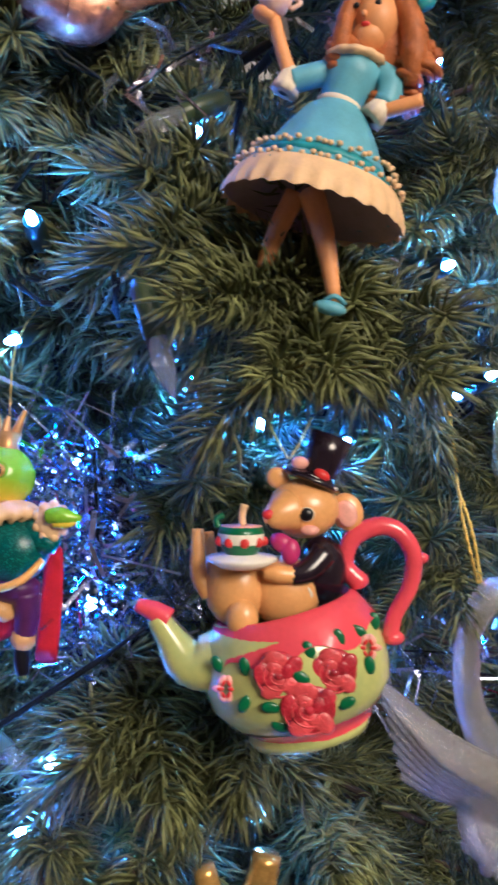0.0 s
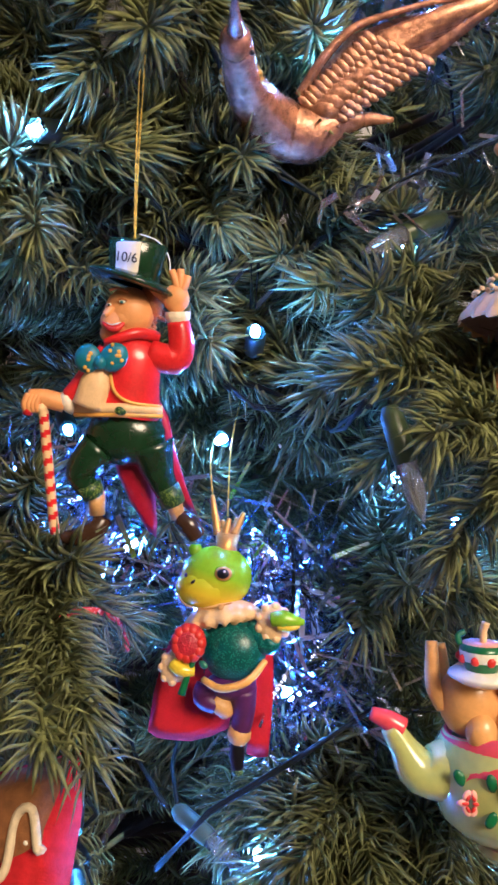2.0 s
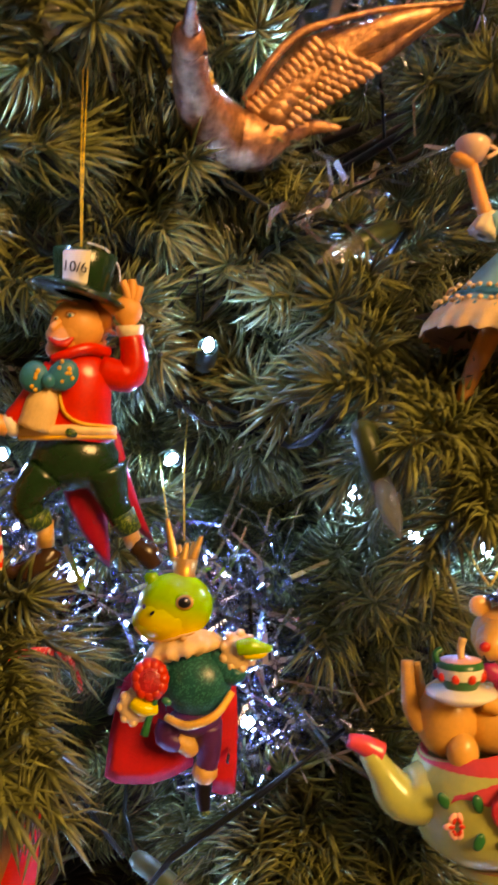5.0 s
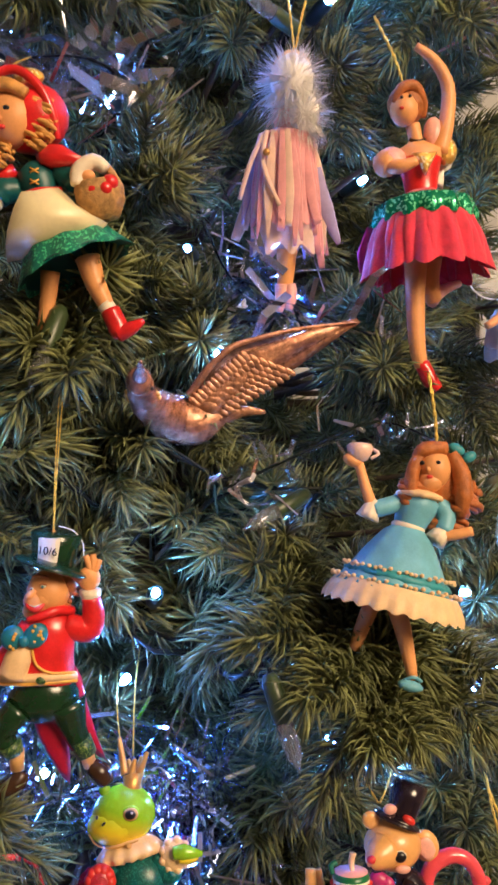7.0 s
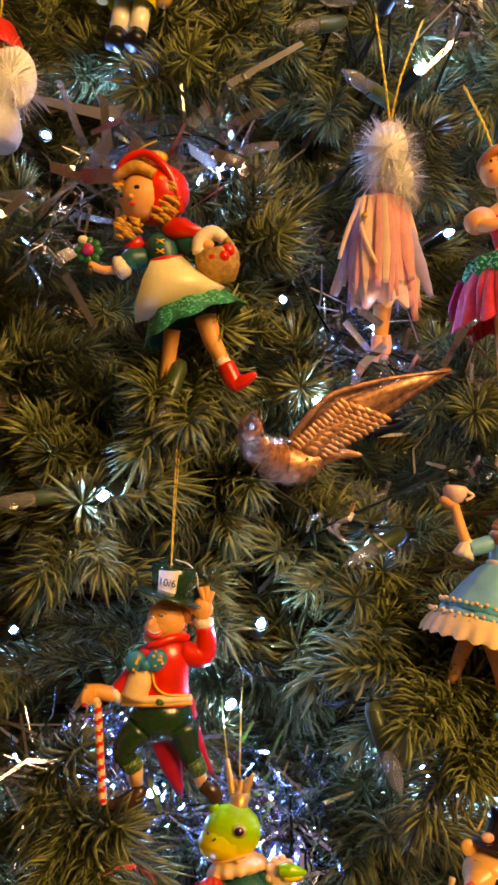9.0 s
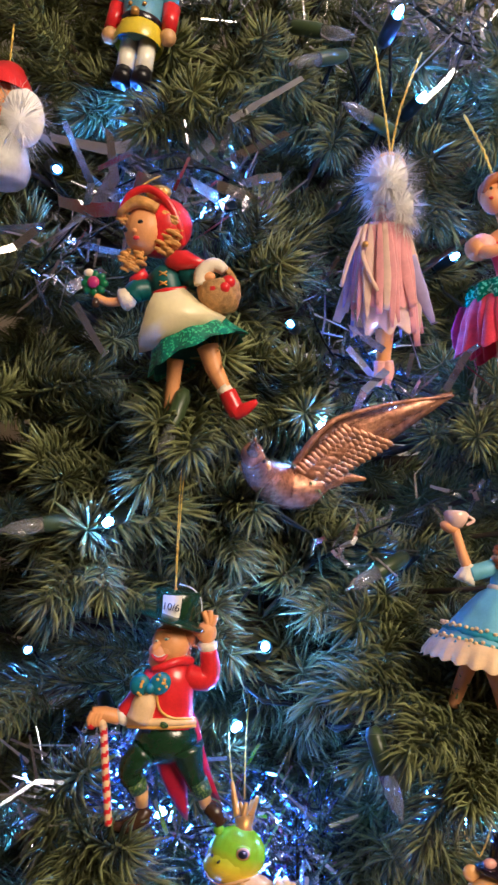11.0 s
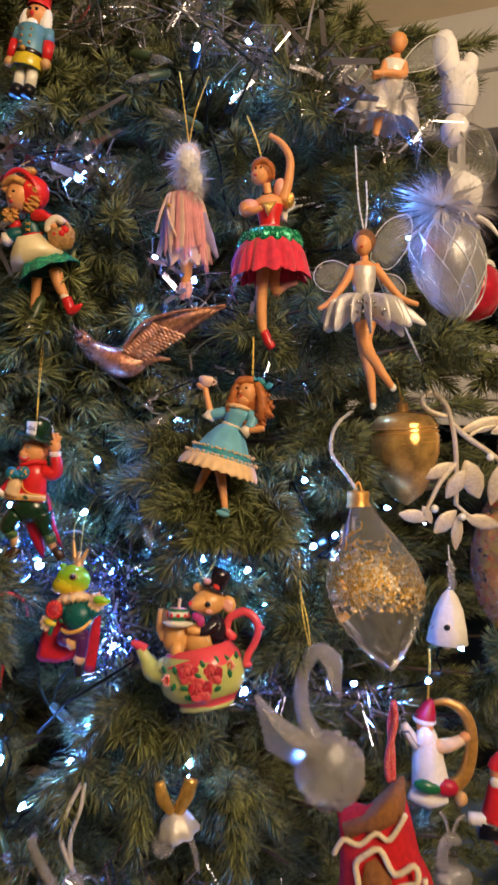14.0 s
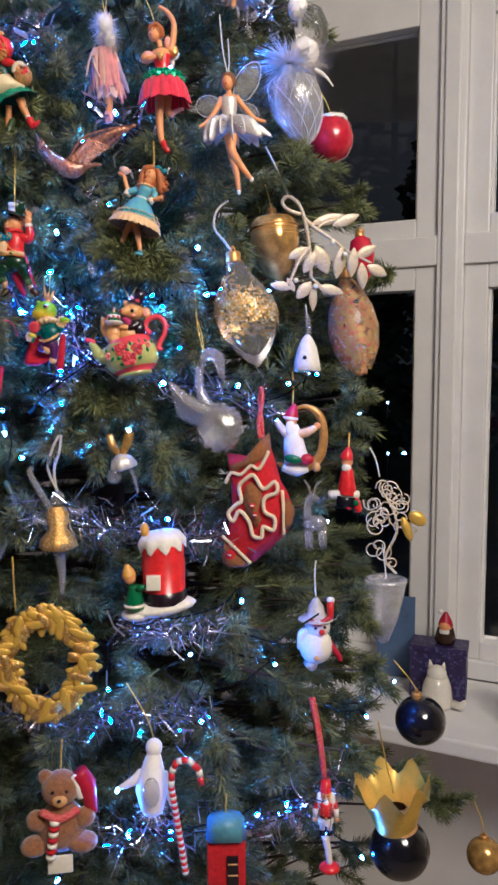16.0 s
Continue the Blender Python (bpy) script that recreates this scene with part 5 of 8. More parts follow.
f.lathe((520, 112, -14), (508, 142, -16), [(40, 0), (82, 0.6), (86, 0.8), (80, 1.0), (20, 1.0)], JACKET, 32)
f.lathe((566, 10, -8), (528, 116, -12), [(1, 0), (62, 0.02), (58, 0.5), (52, 1.0)], JACKET, 28)
f.tube([(470, 110, -70), (520, 128, -84), (575, 158, -60)], 6, CHINA, 6)
f.ball(478, 86, -52, 24, 18, 14, PALE_ROSE)
f.ball(536, 118, -70, 24, 15, 13, LIP, 30)
f.flush("top_hat", "glossy black top hat", mouse)
f.lathe((328, 322, -120), (328, 366, -120), [(24, 0), (92, 0.25), (94, 0.45), (60, 0.9), (24, 1.0)], CHINA, 36)
f.lathe((326, 352, -126), (326, 330, -126), [(46, 0), (46, 1)], LEAF_GREEN, 28)
f.lathe((326, 250, -120), (326, 330, -120), [(1, 0), (56, 0.03), (62, 0.25), (58, 0.6), (40, 1.0)], [PALE_ROSE, LEAF_GREEN, CHINA, LEAF_GREEN], 32)
for a in range(9):
    q = a * 0.7
    f.ball(326 + 58 * math.cos(q), 292, -120 + 58 * math.sin(q), 13, 13, 6, LIP, 0, 8)
f.tube([(266, 258, -120), (262, 235, -116), (280, 226, -112)], 9, LEAF_GREEN, 8)
f.tube([(330, 250, -120), (328, 222, -120), (334, 196, -122)], [9, 10, 12], CREAM)
f.flush("cup_and_saucer", "white and green painted cup on a saucer")
f.cord([(448, 76, -14), (405, 0, -5), (372, -80, 20)], r=5)
f.cord([(452, 76, -14), (480, 30, -5), (512, -40, 20)], r=5)
f.flush("hanging_cord", "twisted gold thread")

# copper bird with one long wing
f = Fig(300, 330, ((-0.0212, 0.2888, 1.6566), (3.3, -5.1), 1.2199e-04), 10.3)
root = f.begin("bird_ornament", "copper lustre glass bird ornament with a feathered wing", "ornament")


def crane(x, y, d):
    """The neck leans out of the tree, the head foremost."""
    t = max(0.0, (380 - y) / 344)
    return (x + 18 * t, y + 125 * t, d - 480 * t)


BODY = [(112, 150, -20, 46), (118, 230, -24, 54), (150, 310, -24, 70), (215, 385, -10, 88), (300, 395, 10, 84), (380, 362, 20, 50), (460, 345, 24, 22)]
f.tube([crane(x, y, d) if x < 210 else (x, y, d) for x, y, d, r in BODY], [r * (1 - 0.22 * max(0, (380 - y) / 344)) if x < 210 else r for x, y, d, r in BODY], COPPER, 22)
f.ball(*crane(108, 140, -20), 42, 46, 46, COPPER)
f.flush("body")
f.tube([crane(112, 110, -20), crane(112, 70, -25), crane(118, 20, -30)], [24, 12, 4], COPPER, 12)
f.flush("beak")
f.tube([(430, 352, 22), (480, 345, 24), (545, 345, 20)], [26, 20, 6], COPPER, 12, 0.5)
f.flush("tail")
x, y, d = crane(142, 170, -20)
f.ball(x + 8, y, d - 36, 7, 7, 5, INK, 0, 10)
f.flush("eye")
cx, cy, cd = crane(116, 235, -24)
for a in range(18):
    q = a * 6.283 / 18
    f.ball(cx + 50 * math.cos(q), cy + 34 * math.sin(q), cd + 44 * math.sin(q), 11, 10, 10, GOLD_GLIT, 0, 8)
f.flush("bead_collar", "gold glitter bead collar")
f.sheet([(270, 330), (320, 215), (400, 130), (520, 85), (700, 35), (845, 6), (740, 95), (640, 180), (520, 245), (420, 320), (340, 360)], 10, COPPER, 2, 14)
wing = f.flush("wing")
for k in range(15):
    t = k / 14
    bx, by = 300 + 150 * t, 330 - 170 * t
    ex, ey = 395 + 455 * t ** 1.15, 345 - 345 * t ** 0.9
    mx, my = (bx + ex) / 2 + 10, (by + ey) / 2 - 12 * math.sin(3.1 * t) - 6
    f.tube([(bx, by, -30 + 4 * t), (mx, my, -38 + 2 * k), (ex, ey, -10 + 4 * k)], [20, 27, 13], COPPER, 12, 0.6)
    f.flush("wing_feather", parent=wing)
for row in range(6):
    for k in range(13):
        t = k / 12
        x = 288 + 16 * row * (1 + t) + 165 * t
        y = 318 - 172 * t + 9 * row
        f.ball(x, y, -44 + 3 * row, 27, 12, 5, COPPER, 40 - 3 * row, 8)
f.flush("wing_coverts", parent=wing)
f.tube([(268, 300, -30), (330, 200, -36), (400, 125, -30), (470, 92, -24), (600, 50, -14), (720, 24, 0), (850, 2, 10)], [15, 14, 12, 10, 8, 7, 4], COPPER, 12, 0.8)
f.flush("wing_edge", parent=wing)

# doll in a red hood with a basket
f = Fig(400, 560, ((-0.0730, 0.2463, 1.7235), (2.2, -9.3), 1.0701e-04), 1.8, 1.091)
f.cord([(170, 130, 10), (200, 70, 10), (260, 30, 20)], r=5)
f.ball(255, 95, 24, 55, 30, 20, GOLD_GLIT)
f.ball(270, 240, 20, 130, 118, 96, RED, -20)
f.tube([(130, 215, -45), (170, 140, -62), (240, 112, -66), (310, 160, -58), (350, 240, -40), (365, 320, -20)], [11, 15, 16, 16, 15, 12], RED)
f.ball(225, 260, -22, 82, 98, 78, PINK_FLESH, 10)
f.ball(205, 285, -98, 10, 10, 10, PINK_FLESH)
f.ball(212, 312, -94, 13, 9, 8, LIP)
f.ball(225, 250, -96, 11, 9, 6, INK)
f.ball(170, 278, -86, 9, 9, 6, INK)
curls(f, 310, 260, -45, 38, 44, 13, BLONDE, 6, 2.4)
curls(f, 190, 375, -50, 38, 30, 12, BLONDE, 7, 1.2)
curls(f, 165, 205, -50, 28, 16, 12, BLONDE, 8, 1.0)
f.tube([(140, 210, -68), (210, 170, -88), (280, 195, -78)], [16, 24, 20], BLONDE)
f.sheet([(340, 340), (385, 340), (440, 375), (490, 395), (440, 420), (380, 425), (310, 420), (300, 380)], 34, RED, 24, -30)
f.sheet([(225, 405), (245, 440), (215, 470), (175, 478), (170, 455), (195, 430)], 26, RED, 16, -10)
f.lathe((285, 400, 0), (325, 510, 0), [(30, 0), (62, 0.2), (66, 0.55), (56, 0.9), (54, 1)], PINE_GREEN)
f.tube([(270, 512, -30), (325, 505, -62), (385, 490, -30)], [10, 11, 10], RED)
for y in (440, 478):
    f.tube([(272 + y * 0.05, y - 8, -66), (300 + y * 0.05, y + 8, -66)], 3, AMBER, 6)
    f.tube([(300 + y * 0.05, y - 8, -66), (272 + y * 0.05, y + 8, -66)], 3, AMBER, 6)
f.lathe((325, 510, 0), (432, 740, 0), [(55, 0), (96, 0.2), (135, 0.55), (170, 0.82), (205, 1.02)], HEM_GLIT, 60, 0.06, 9, drop=8)
f.lathe((432, 735, 0), (385, 630, 0), [(200, 0), (120, 0.5), (30, 1)], PINE_GREEN, 30)
f.sheet([(280, 515), (330, 508), (385, 494), (440, 545), (540, 605), (500, 650), (420, 690), (330, 722), (235, 750), (228, 690), (250, 590)], 60, APRON, 78, -66)
f.tube([(245, 490, 0), (205, 500, -20), (185, 530, -30)], [40, 46, 40], PINE_GREEN)
f.lathe((205, 520, -30), (148, 545, -36), [(16, 0), (38, 0.3), (46, 0.8), (30, 1.0), (8, 1.0)], WHITE_CUFF, 24, 0.12, 8)
f.tube([(150, 545, -36), (105, 550, -44), (60, 530, -50)], [18, 17, 15], PINK_FLESH)
for a in range(8):
    f.ball(55 + 34 * math.cos(a * 0.785), 480 + 34 * math.sin(a * 0.785), -52, 20, 17, 12, LEAF_GREEN, a * 45, 9)
f.ball(55, 478, -66, 24, 24, 14, MAGENTA)
f.ball(35, 440, -58, 20, 16, 12, WHITE_CUFF)
f.tube([(62, 540, -56), (65, 575, -56)], 14, BROWN_SHOE)
f.tube([(375, 420, 0), (415, 450, -20), (430, 475, -34)], [44, 44, 34], PINE_GREEN)
f.lathe((500, 470, -36), (520, 585, -36), [(78, 0), (84, 0.1), (82, 0.5), (58, 0.95), (20, 1.05)], WICKER, 30)
f.tube([(430, 470, -50), (445, 415, -50), (485, 395, -50), (530, 420, -46), (565, 470, -40)], [15, 16, 16, 15, 13], WICKER)
f.tube([(445, 490, -84), (450, 440, -80), (490, 408, -76), (530, 430, -74)], [22, 30, 28, 20], WHITE_CUFF)
f.ball(500, 505, -96, 30, 28, 24, RED)
f.ball(545, 475, -88, 28, 26, 24, RED)
f.ball(535, 500, -102, 22, 22, 20, RED)
f.ball(470, 455, -84, 32, 20, 18, PINK_FLESH)
f.tube([(350, 760, 10), (345, 850, 14), (335, 960, 20)], [34, 28, 24], PINK_FLESH)
f.tube([(470, 710, -10), (500, 800, -14), (540, 875, -14)], [44, 36, 26], PINK_FLESH)
f.tube([(530, 865, -14), (550, 890, -14)], [30, 28], WHITE_CUFF)
f.tube([(548, 885, -14), (575, 940, -16), (590, 970, -18)], [34, 36, 32], RED)
f.tube([(580, 965, -20), (620, 945, -34), (658, 918, -44)], [30, 24, 9], RED)
f.single("doll_ornament", "resin girl doll in red hood and cream apron", "ornament", "doll ornaments")

# doll in pink tulle with a feather collar
f = Fig(220, 750, ((0.0176, 0.2828, 1.7569), (0.2, -12.5), 1.4112e-04), 9.4)
f.cord([(228, 400, 0), (215, 300, 2), (178, 60, 14)], r=5)
f.cord([(232, 400, 0), (262, 260, 4), (328, 90, 18)], r=5)
f.ball(222, 460, 10, 62, 62, 56, CREAM)
f.ball(205, 590, 10, 40, 60, 36, PALE_ROSE)
f.fluff(222, 490, -10, 118, 760, FEATHER, 2)
f.fluff(262, 585, -24, 92, 560, FEATHER, 3)
f.fluff(195, 575, -20, 74, 300, FEATHER, 4)
f.fluff(275, 650, -30, 56, 260, FEATHER, 5)
f.lathe((205, 640, 0), (210, 985, 0), [(58, 0), (80, 0.1), (84, 0.4), (92, 0.7), (100, 1.0)], PALE_TULLE, 84, 0.10, 9, 0.8, drop=16)
f.lathe((205, 628, 0), (203, 880, 0), [(50, 0), (86, 0.08), (90, 0.45), (98, 0.8), (104, 1.0)], PINK_TULLE, 84, 0.09, 7, 0.8, drop=34)
f.ball(222, 490, -10, 66, 78, 56, FEATHER)
f.ball(260, 585, -24, 46, 62, 40, FEATHER)
g = np.random.default_rng(8)
for k in range(26):
    a = k * 2.4
    x0, d0 = 205 + 74 * math.cos(a), 70 * math.sin(a)
    x1 = 200 + (100 + 40 * g.random()) * math.cos(a) + 8
    y1 = 880 + 160 * g.random()
    mm = (PINK_TULLE, PALE_TULLE, PALE_TULLE, PINK_TULLE, LILAC_TULLE)[k % 5]
    f.tube([(x0, 640, d0), ((x0 + x1) / 2 + 6 * g.normal(), 800, d0 * 1.25), (x1, y1, d0 * 1.4)], [8, 13 + 8 * g.random(), 2 + 9 * g.random()], mm, 8, 0.14)
f.tube([(290, 740, 10), (330, 860, 14), (372, 960, 18)], [24, 26, 8], LILAC_TULLE, 8, 0.3)
f.tube([(120, 760, 10), (85, 860, 14), (48, 950, 18)], [20, 22, 14], PALE_TULLE, 8, 0.3)
f.tube([(150, 640, -60), (140, 740, -80), (190, 860, -96)], [8, 9, 7], PALE_TULLE, 6, 0.3)
f.tube([(140, 650, -60), (100, 740, -70), (70, 840, -70)], [8, 9, 7], PALE_TULLE, 6, 0.3)
f.ball(150, 708, -88, 11, 11, 9, OLD_GOLD)
f.tube([(212, 980, 0), (208, 1070, 0), (205, 1100, -4)], [34, 26, 24], PINK_FLESH)
f.tube([(198, 1090, -8), (195, 1130, -16), (188, 1172, -18)], [24, 20, 12], PALE_ROSE)
f.tube([(220, 1090, -6), (226, 1125, -14), (218, 1165, -18)], [22, 20, 12], PALE_ROSE)
f.single("doll_ornament", "fairy doll in pink tulle with white feather collar", "ornament", "doll ornaments")

# dancer in a red tutu
f = Fig(420, 450, ((0.0792, 0.2819, 1.7405), (-0.5, -1.6), 1.9089e-04), -2.0, 1.035)
f.cord([(368, 135, 0), (350, 70, 6), (310, -30, 20)], r=5)
f.ball(378, 185, 4, 46, 46, 42, HAIR)
f.ball(366, 206, -14, 33, 39, 31, PINK_FLESH)
f.tube([(340, 196, -22), (352, 168, -34), (384, 160, -34), (408, 188, -16), (412, 216, 0)], [7, 12, 13, 12, 9], HAIR)
f.ball(352, 215, -40, 6, 4, 4, LIP)
f.ball(352, 190, -40, 4, 4, 3, INK)
f.ball(370, 188, -44, 4, 4, 3, INK)
f.tube([(390, 235, 0), (396, 265, 0), (400, 290, 0)], [17, 16, 22], PINK_FLESH)
f.tube([(378, 275, -12), (395, 280, -18), (414, 272, -12)], 4, BROWN_SHOE, 6)
f.lathe((400, 275, 0), (410, 420, 0), [(20, 0), (55, 0.15), (54, 0.3), (42, 0.6), (36, 0.85), (40, 1)], [PINK_FLESH, PINK_FLESH, RED, RED, RED], 28, flat=0.75)
f.sheet([(372, 318), (432, 312), (412, 350), (402, 372), (390, 345)], 10, GOLD_GLIT, 6, -42)
f.tube([(345, 320, -10), (322, 335, -16), (330, 350, -30)], [26, 32, 22], PINK_FLESH)
f.ball(335, 328, -18, 34, 30, 28, PALE_ROSE)
f.tube([(320, 340, -20), (345, 352, -44), (380, 340, -54)], [18, 16, 10], PINK_FLESH)
f.tube([(450, 300, 0), (470, 220, 0), (472, 140, -4), (440, 85, -10), (395, 55, -14)], [22, 18, 16, 13, 9], PINK_FLESH)
f.ball(440, 250, 6, 24, 40, 20, PALE_ROSE)
f.ball(470, 290, 6, 26, 34, 20, GOLD_GLIT)
f.sheet([(445, 300), (480, 270), (500, 290), (490, 320), (465, 335), (470, 370), (450, 365)], 6, CHINA, 3, 30)
f.lathe((410, 395, 0), (412, 440, 0), [(40, 0), (70, 0.5), (96, 1.0)], TUTU_RED, 40, 0.04, 11)
f.lathe((412, 415, 0), (414, 470, 0), [(84, 0), (110, 0.2), (118, 0.7), (112, 1.0)], GREEN_GLIT, 60, 0.08, 14, drop=6)
for k, (r0, mm) in enumerate(((142, TUTU_RED), (130, TUTU_RED))):
    f.lathe((412, 440, 0), (418, 585 - 8 * k, 0), [(92, 0), (112, 0.2), (126, 0.5), (r0, 1.0)], mm, 96, 0.09, 13 + 4 * k, drop=10)
f.tube([(300, 470, 30), (290, 530, 40), (284, 575, 44)], [10, 22, 8], MAGENTA, 8, 0.3)
f.tube([(392, 540, -6), (388, 640, -8), (392, 750, -6), (402, 800, -4)], [28, 22, 19, 15], PINK_FLESH)
f.tube([(432, 540, 10), (430, 600, 14), (445, 640, 26)], [26, 22, 18], PINK_FLESH)
f.tube([(402, 790, -4), (420, 830, -8), (436, 852, -10)], [17, 19, 14], RED)
f.tube([(436, 640, 26), (470, 610, 40), (515, 590, 48)], [18, 14, 8], PALE_ROSE)
f.single("doll_ornament", "resin ballerina doll in a red tutu, one arm raised", "ornament", "doll ornaments")


def gauze_wing(f, pts, d):
    f.sheet(pts, 3, GAUZE, 1, d)
    f.tube([(x, y, d) for x, y in pts + pts[:1]], 1.3, WIRE_WHITE, 6)


# fairy in silver cloth
f = Fig(360, 760, ((0.1495, 0.3024, 1.7082), (-1.8, 0.6), 2.9537e-04), -1.3)
f.cord([(355, 600, 0), (340, 520, 0), (332, 380, 14)], WIRE_WHITE, 3)
f.cord([(358, 600, 0), (362, 540, 0), (360, 470, 10)], WIRE_WHITE, 3)
gauze_wing(f, [(375, 665), (385, 610), (420, 565), (465, 550), (480, 580), (465, 640), (420, 690)], 24)
gauze_wing(f, [(330, 690), (285, 668), (245, 680), (232, 715), (260, 745), (310, 740)], 24)
gauze_wing(f, [(390, 700), (440, 705), (465, 735), (455, 765), (415, 755)], 22)
f.ball(356, 625, 4, 30, 32, 28, BRUNETTE)
f.ball(352, 636, -8, 22, 28, 22, PINK_FLESH)
f.ball(346, 645, -29, 4, 3, 3, LIP, 0, 8)
f.tube([(356, 660, 0), (357, 685, 0)], [10, 12], PINK_FLESH)
f.lathe((356, 676, 0), (356, 770, 0), [(18, 0), (32, 0.15), (30, 0.5), (22, 0.95)], [PINK_FLESH, SILVER_CLOTH, SILVER_CLOTH], 24, flat=0.75)
f.tube([(330, 688, 0), (305, 735, -8), (270, 780, -16), (240, 800, -20)], [12, 10, 8, 6], PINK_FLESH)
f.tube([(382, 685, 0), (415, 730, -6), (450, 770, -14), (490, 785, -18)], [12, 10, 8, 6], PINK_FLESH)
g = np.random.default_rng(12)
for k in range(15):
    a = k * 0.419 + 0.1
    x1, dd = 365 + 112 * math.cos(a), 62 * math.sin(a)
    y1 = 850 + 30 * g.random() - 24 * abs(math.cos(a))
    f.tube([(356 + 20 * math.cos(a), 765, 14 * math.sin(a)), (360 + 70 * math.cos(a), 795, dd * 0.8), (x1, y1, dd * 1.2)], [8, 34, 5], SILVER_CLOTH, 8, 0.22)
f.tube([(430, 790, -10), (470, 810, -10), (512, 835, -8)], [20, 16, 3], SILVER_CLOTH, 8, 0.3)
for k in range(10):
    f.ball(350 + 26 * g.normal(), 800 + 18 * g.normal(), -66 + 6 * g.normal(), 5, 5, 4, FOIL, 0, 8)
f.tube([(352, 830, -10), (360, 900, -12), (375, 970, -10), (382, 1040, -14)], [22, 17, 12, 7], PINK_FLESH)
f.tube([(366, 830, -16), (358, 885, -24), (395, 945, -18), (432, 995, -14)], [22, 18, 12, 7], PINK_FLESH)
f.ball(381, 1036, -14, 8, 12, 8, CHINA)
f.ball(430, 992, -14, 9, 11, 8, CHINA)
f.single("doll_ornament", "fairy doll in silver cloth with clear gauze wings", "ornament", "doll ornaments")

# white fairy sitting by the tinsel
f = Fig(430, 230, ((0.1653, 0.3215, 1.8698), (0.5, 6.2), 2.9747e-04), -3.6)
gauze_wing(f, [(392, 215), (350, 160), (312, 155), (300, 175), (320, 205), (360, 222)], 20)
gauze_wing(f, [(445, 180), (480, 120), (530, 75), (570, 80), (575, 120), (545, 155), (490, 175)], 20)
gauze_wing(f, [(450, 205), (485, 205), (492, 240), (465, 255)], 18)
f.ball(440, 108, 6, 25, 24, 24, BLONDE)
f.ball(437, 120, -8, 20, 26, 20, PINK_FLESH)
f.tube([(438, 142, 0), (432, 165, 0)], [9, 12], PINK_FLESH)
f.lathe((432, 152, 0), (425, 230, 0), [(14, 0), (32, 0.2), (32, 0.5), (26, 1)], [PINK_FLESH, CHINA, CHINA], 24, flat=0.8)
f.tube([(452, 170, -4), (450, 205, -20), (410, 212, -32), (368, 220, -36)], [12, 11, 9, 7], PINK_FLESH)
f.tube([(408, 170, -4), (395, 205, -18), (370, 225, -30)], [11, 10, 7], PINK_FLESH)
f.lathe((424, 222, 0), (412, 325, 0), [(28, 0), (66, 0.35), (80, 0.7), (84, 1.0)], SILVER_CLOTH, 60, 0.12, 9, 0.7, drop=8)
f.fluff(420, 285, -30, 74, 200, FEATHER, 6)
f.tube([(395, 310, -20), (388, 345, -22), (384, 372, -22)], [13, 11, 8], PINK_FLESH)
f.single("doll_ornament", "white fairy doll with wire wings perched in tinsel", "ornament", "doll ornaments")

# ---- glass, felt and glitter ornaments ----
CLEAR_GLASS = mat("clear_ornament_glass", (0.95, 0.94, 0.92), 0.05, trans=0.92, ior=1.3, bump=0.1, scale=90, var=0.04)
FROST = mat("frosted_quilted_glass", (0.90, 0.89, 0.86), 0.10, trans=0.72, ior=1.35, bump=0.9, scale=120, var=0.15, metal=0.15)
ACRYLIC = mat("clear_cut_acrylic", (0.97, 0.95, 0.96), 0.06, trans=0.86, ior=1.45, bump=0.5, scale=260, var=0.04, coat=1.0)
RED_GLASS = mat("red_glittered_glass", (0.50, 0.012, 0.030), 0.22, var=0.35, scale=90, coat=0.6, bump=0.4)
AMBER_GLASS = mat("amber_gold_glass", (0.70, 0.42, 0.10), 0.16, metal=0.55, var=0.4, scale=70, bump=0.5, second=(0.45, 0.27, 0.08))
CONFETTI = mat("orange_confetti", (0.80, 0.25, 0.02), 0.35, speckle=(0.85, 0.12, 0.02), scale=160, grain=420, bump=0.8, second=(0.70, 0.55, 0.10))
CHAMPAGNE = mat("champagne_glitter", (0.74, 0.62, 0.42), 0.4, metal=0.35, speckle=(1.0, 0.92, 0.75), scale=260, grain=3200, bump=0.5)
FELT_RED = mat("red_felt", (0.52, 0.010, 0.014), 0.95, var=0.25, scale=260, bump=0.8)
FELT_BROWN = mat("ginger_brown_felt", (0.26, 0.105, 0.030), 0.95, var=0.3, scale=260, bump=0.8)
ICING = mat("cream_icing_cord", (0.82, 0.68, 0.44), 0.8, var=0.15, scale=400, bump=0.8)
RIBBON = mat("red_gingham_ribbon", (0.56, 0.03, 0.04), 0.7, var=0.2, scale=300, speckle=(0.72, 0.40, 0.34), grain=2400)
GREY_RIBBON = mat("silver_grey_ribbon", (0.55, 0.53, 0.50), 0.4, scale=200)
PLUSH = mat("brown_plush", (0.28, 0.12, 0.045), 0.95, var=0.35, scale=300, bump=1.0, sheen=0.6)
SNOW = mat("white_snow_glitter", (0.86, 0.82, 0.74), 0.6, var=0.1, scale=200, bump=0.8)
BLACK_GLASS = mat("black_mirror_glass", (0.006, 0.006, 0.008), 0.08, coat=0.8, bump=0)
NAVY = mat("navy_patterned_card", (0.035, 0.025, 0.095), 0.45, var=0.4, scale=60, speckle=(0.09, 0.08, 0.22), grain=170)
YELLOW_GOLD = mat("gold_card", (0.72, 0.46, 0.05), 0.35, metal=0.35, scale=40)
SKY_BLUE = mat("light_blue_uniform", (0.12, 0.30, 0.44), 0.4, scale=150)
GLASS_BLUE = mat("blue_tinted_card", (0.10, 0.16, 0.30), 0.4, scale=30)


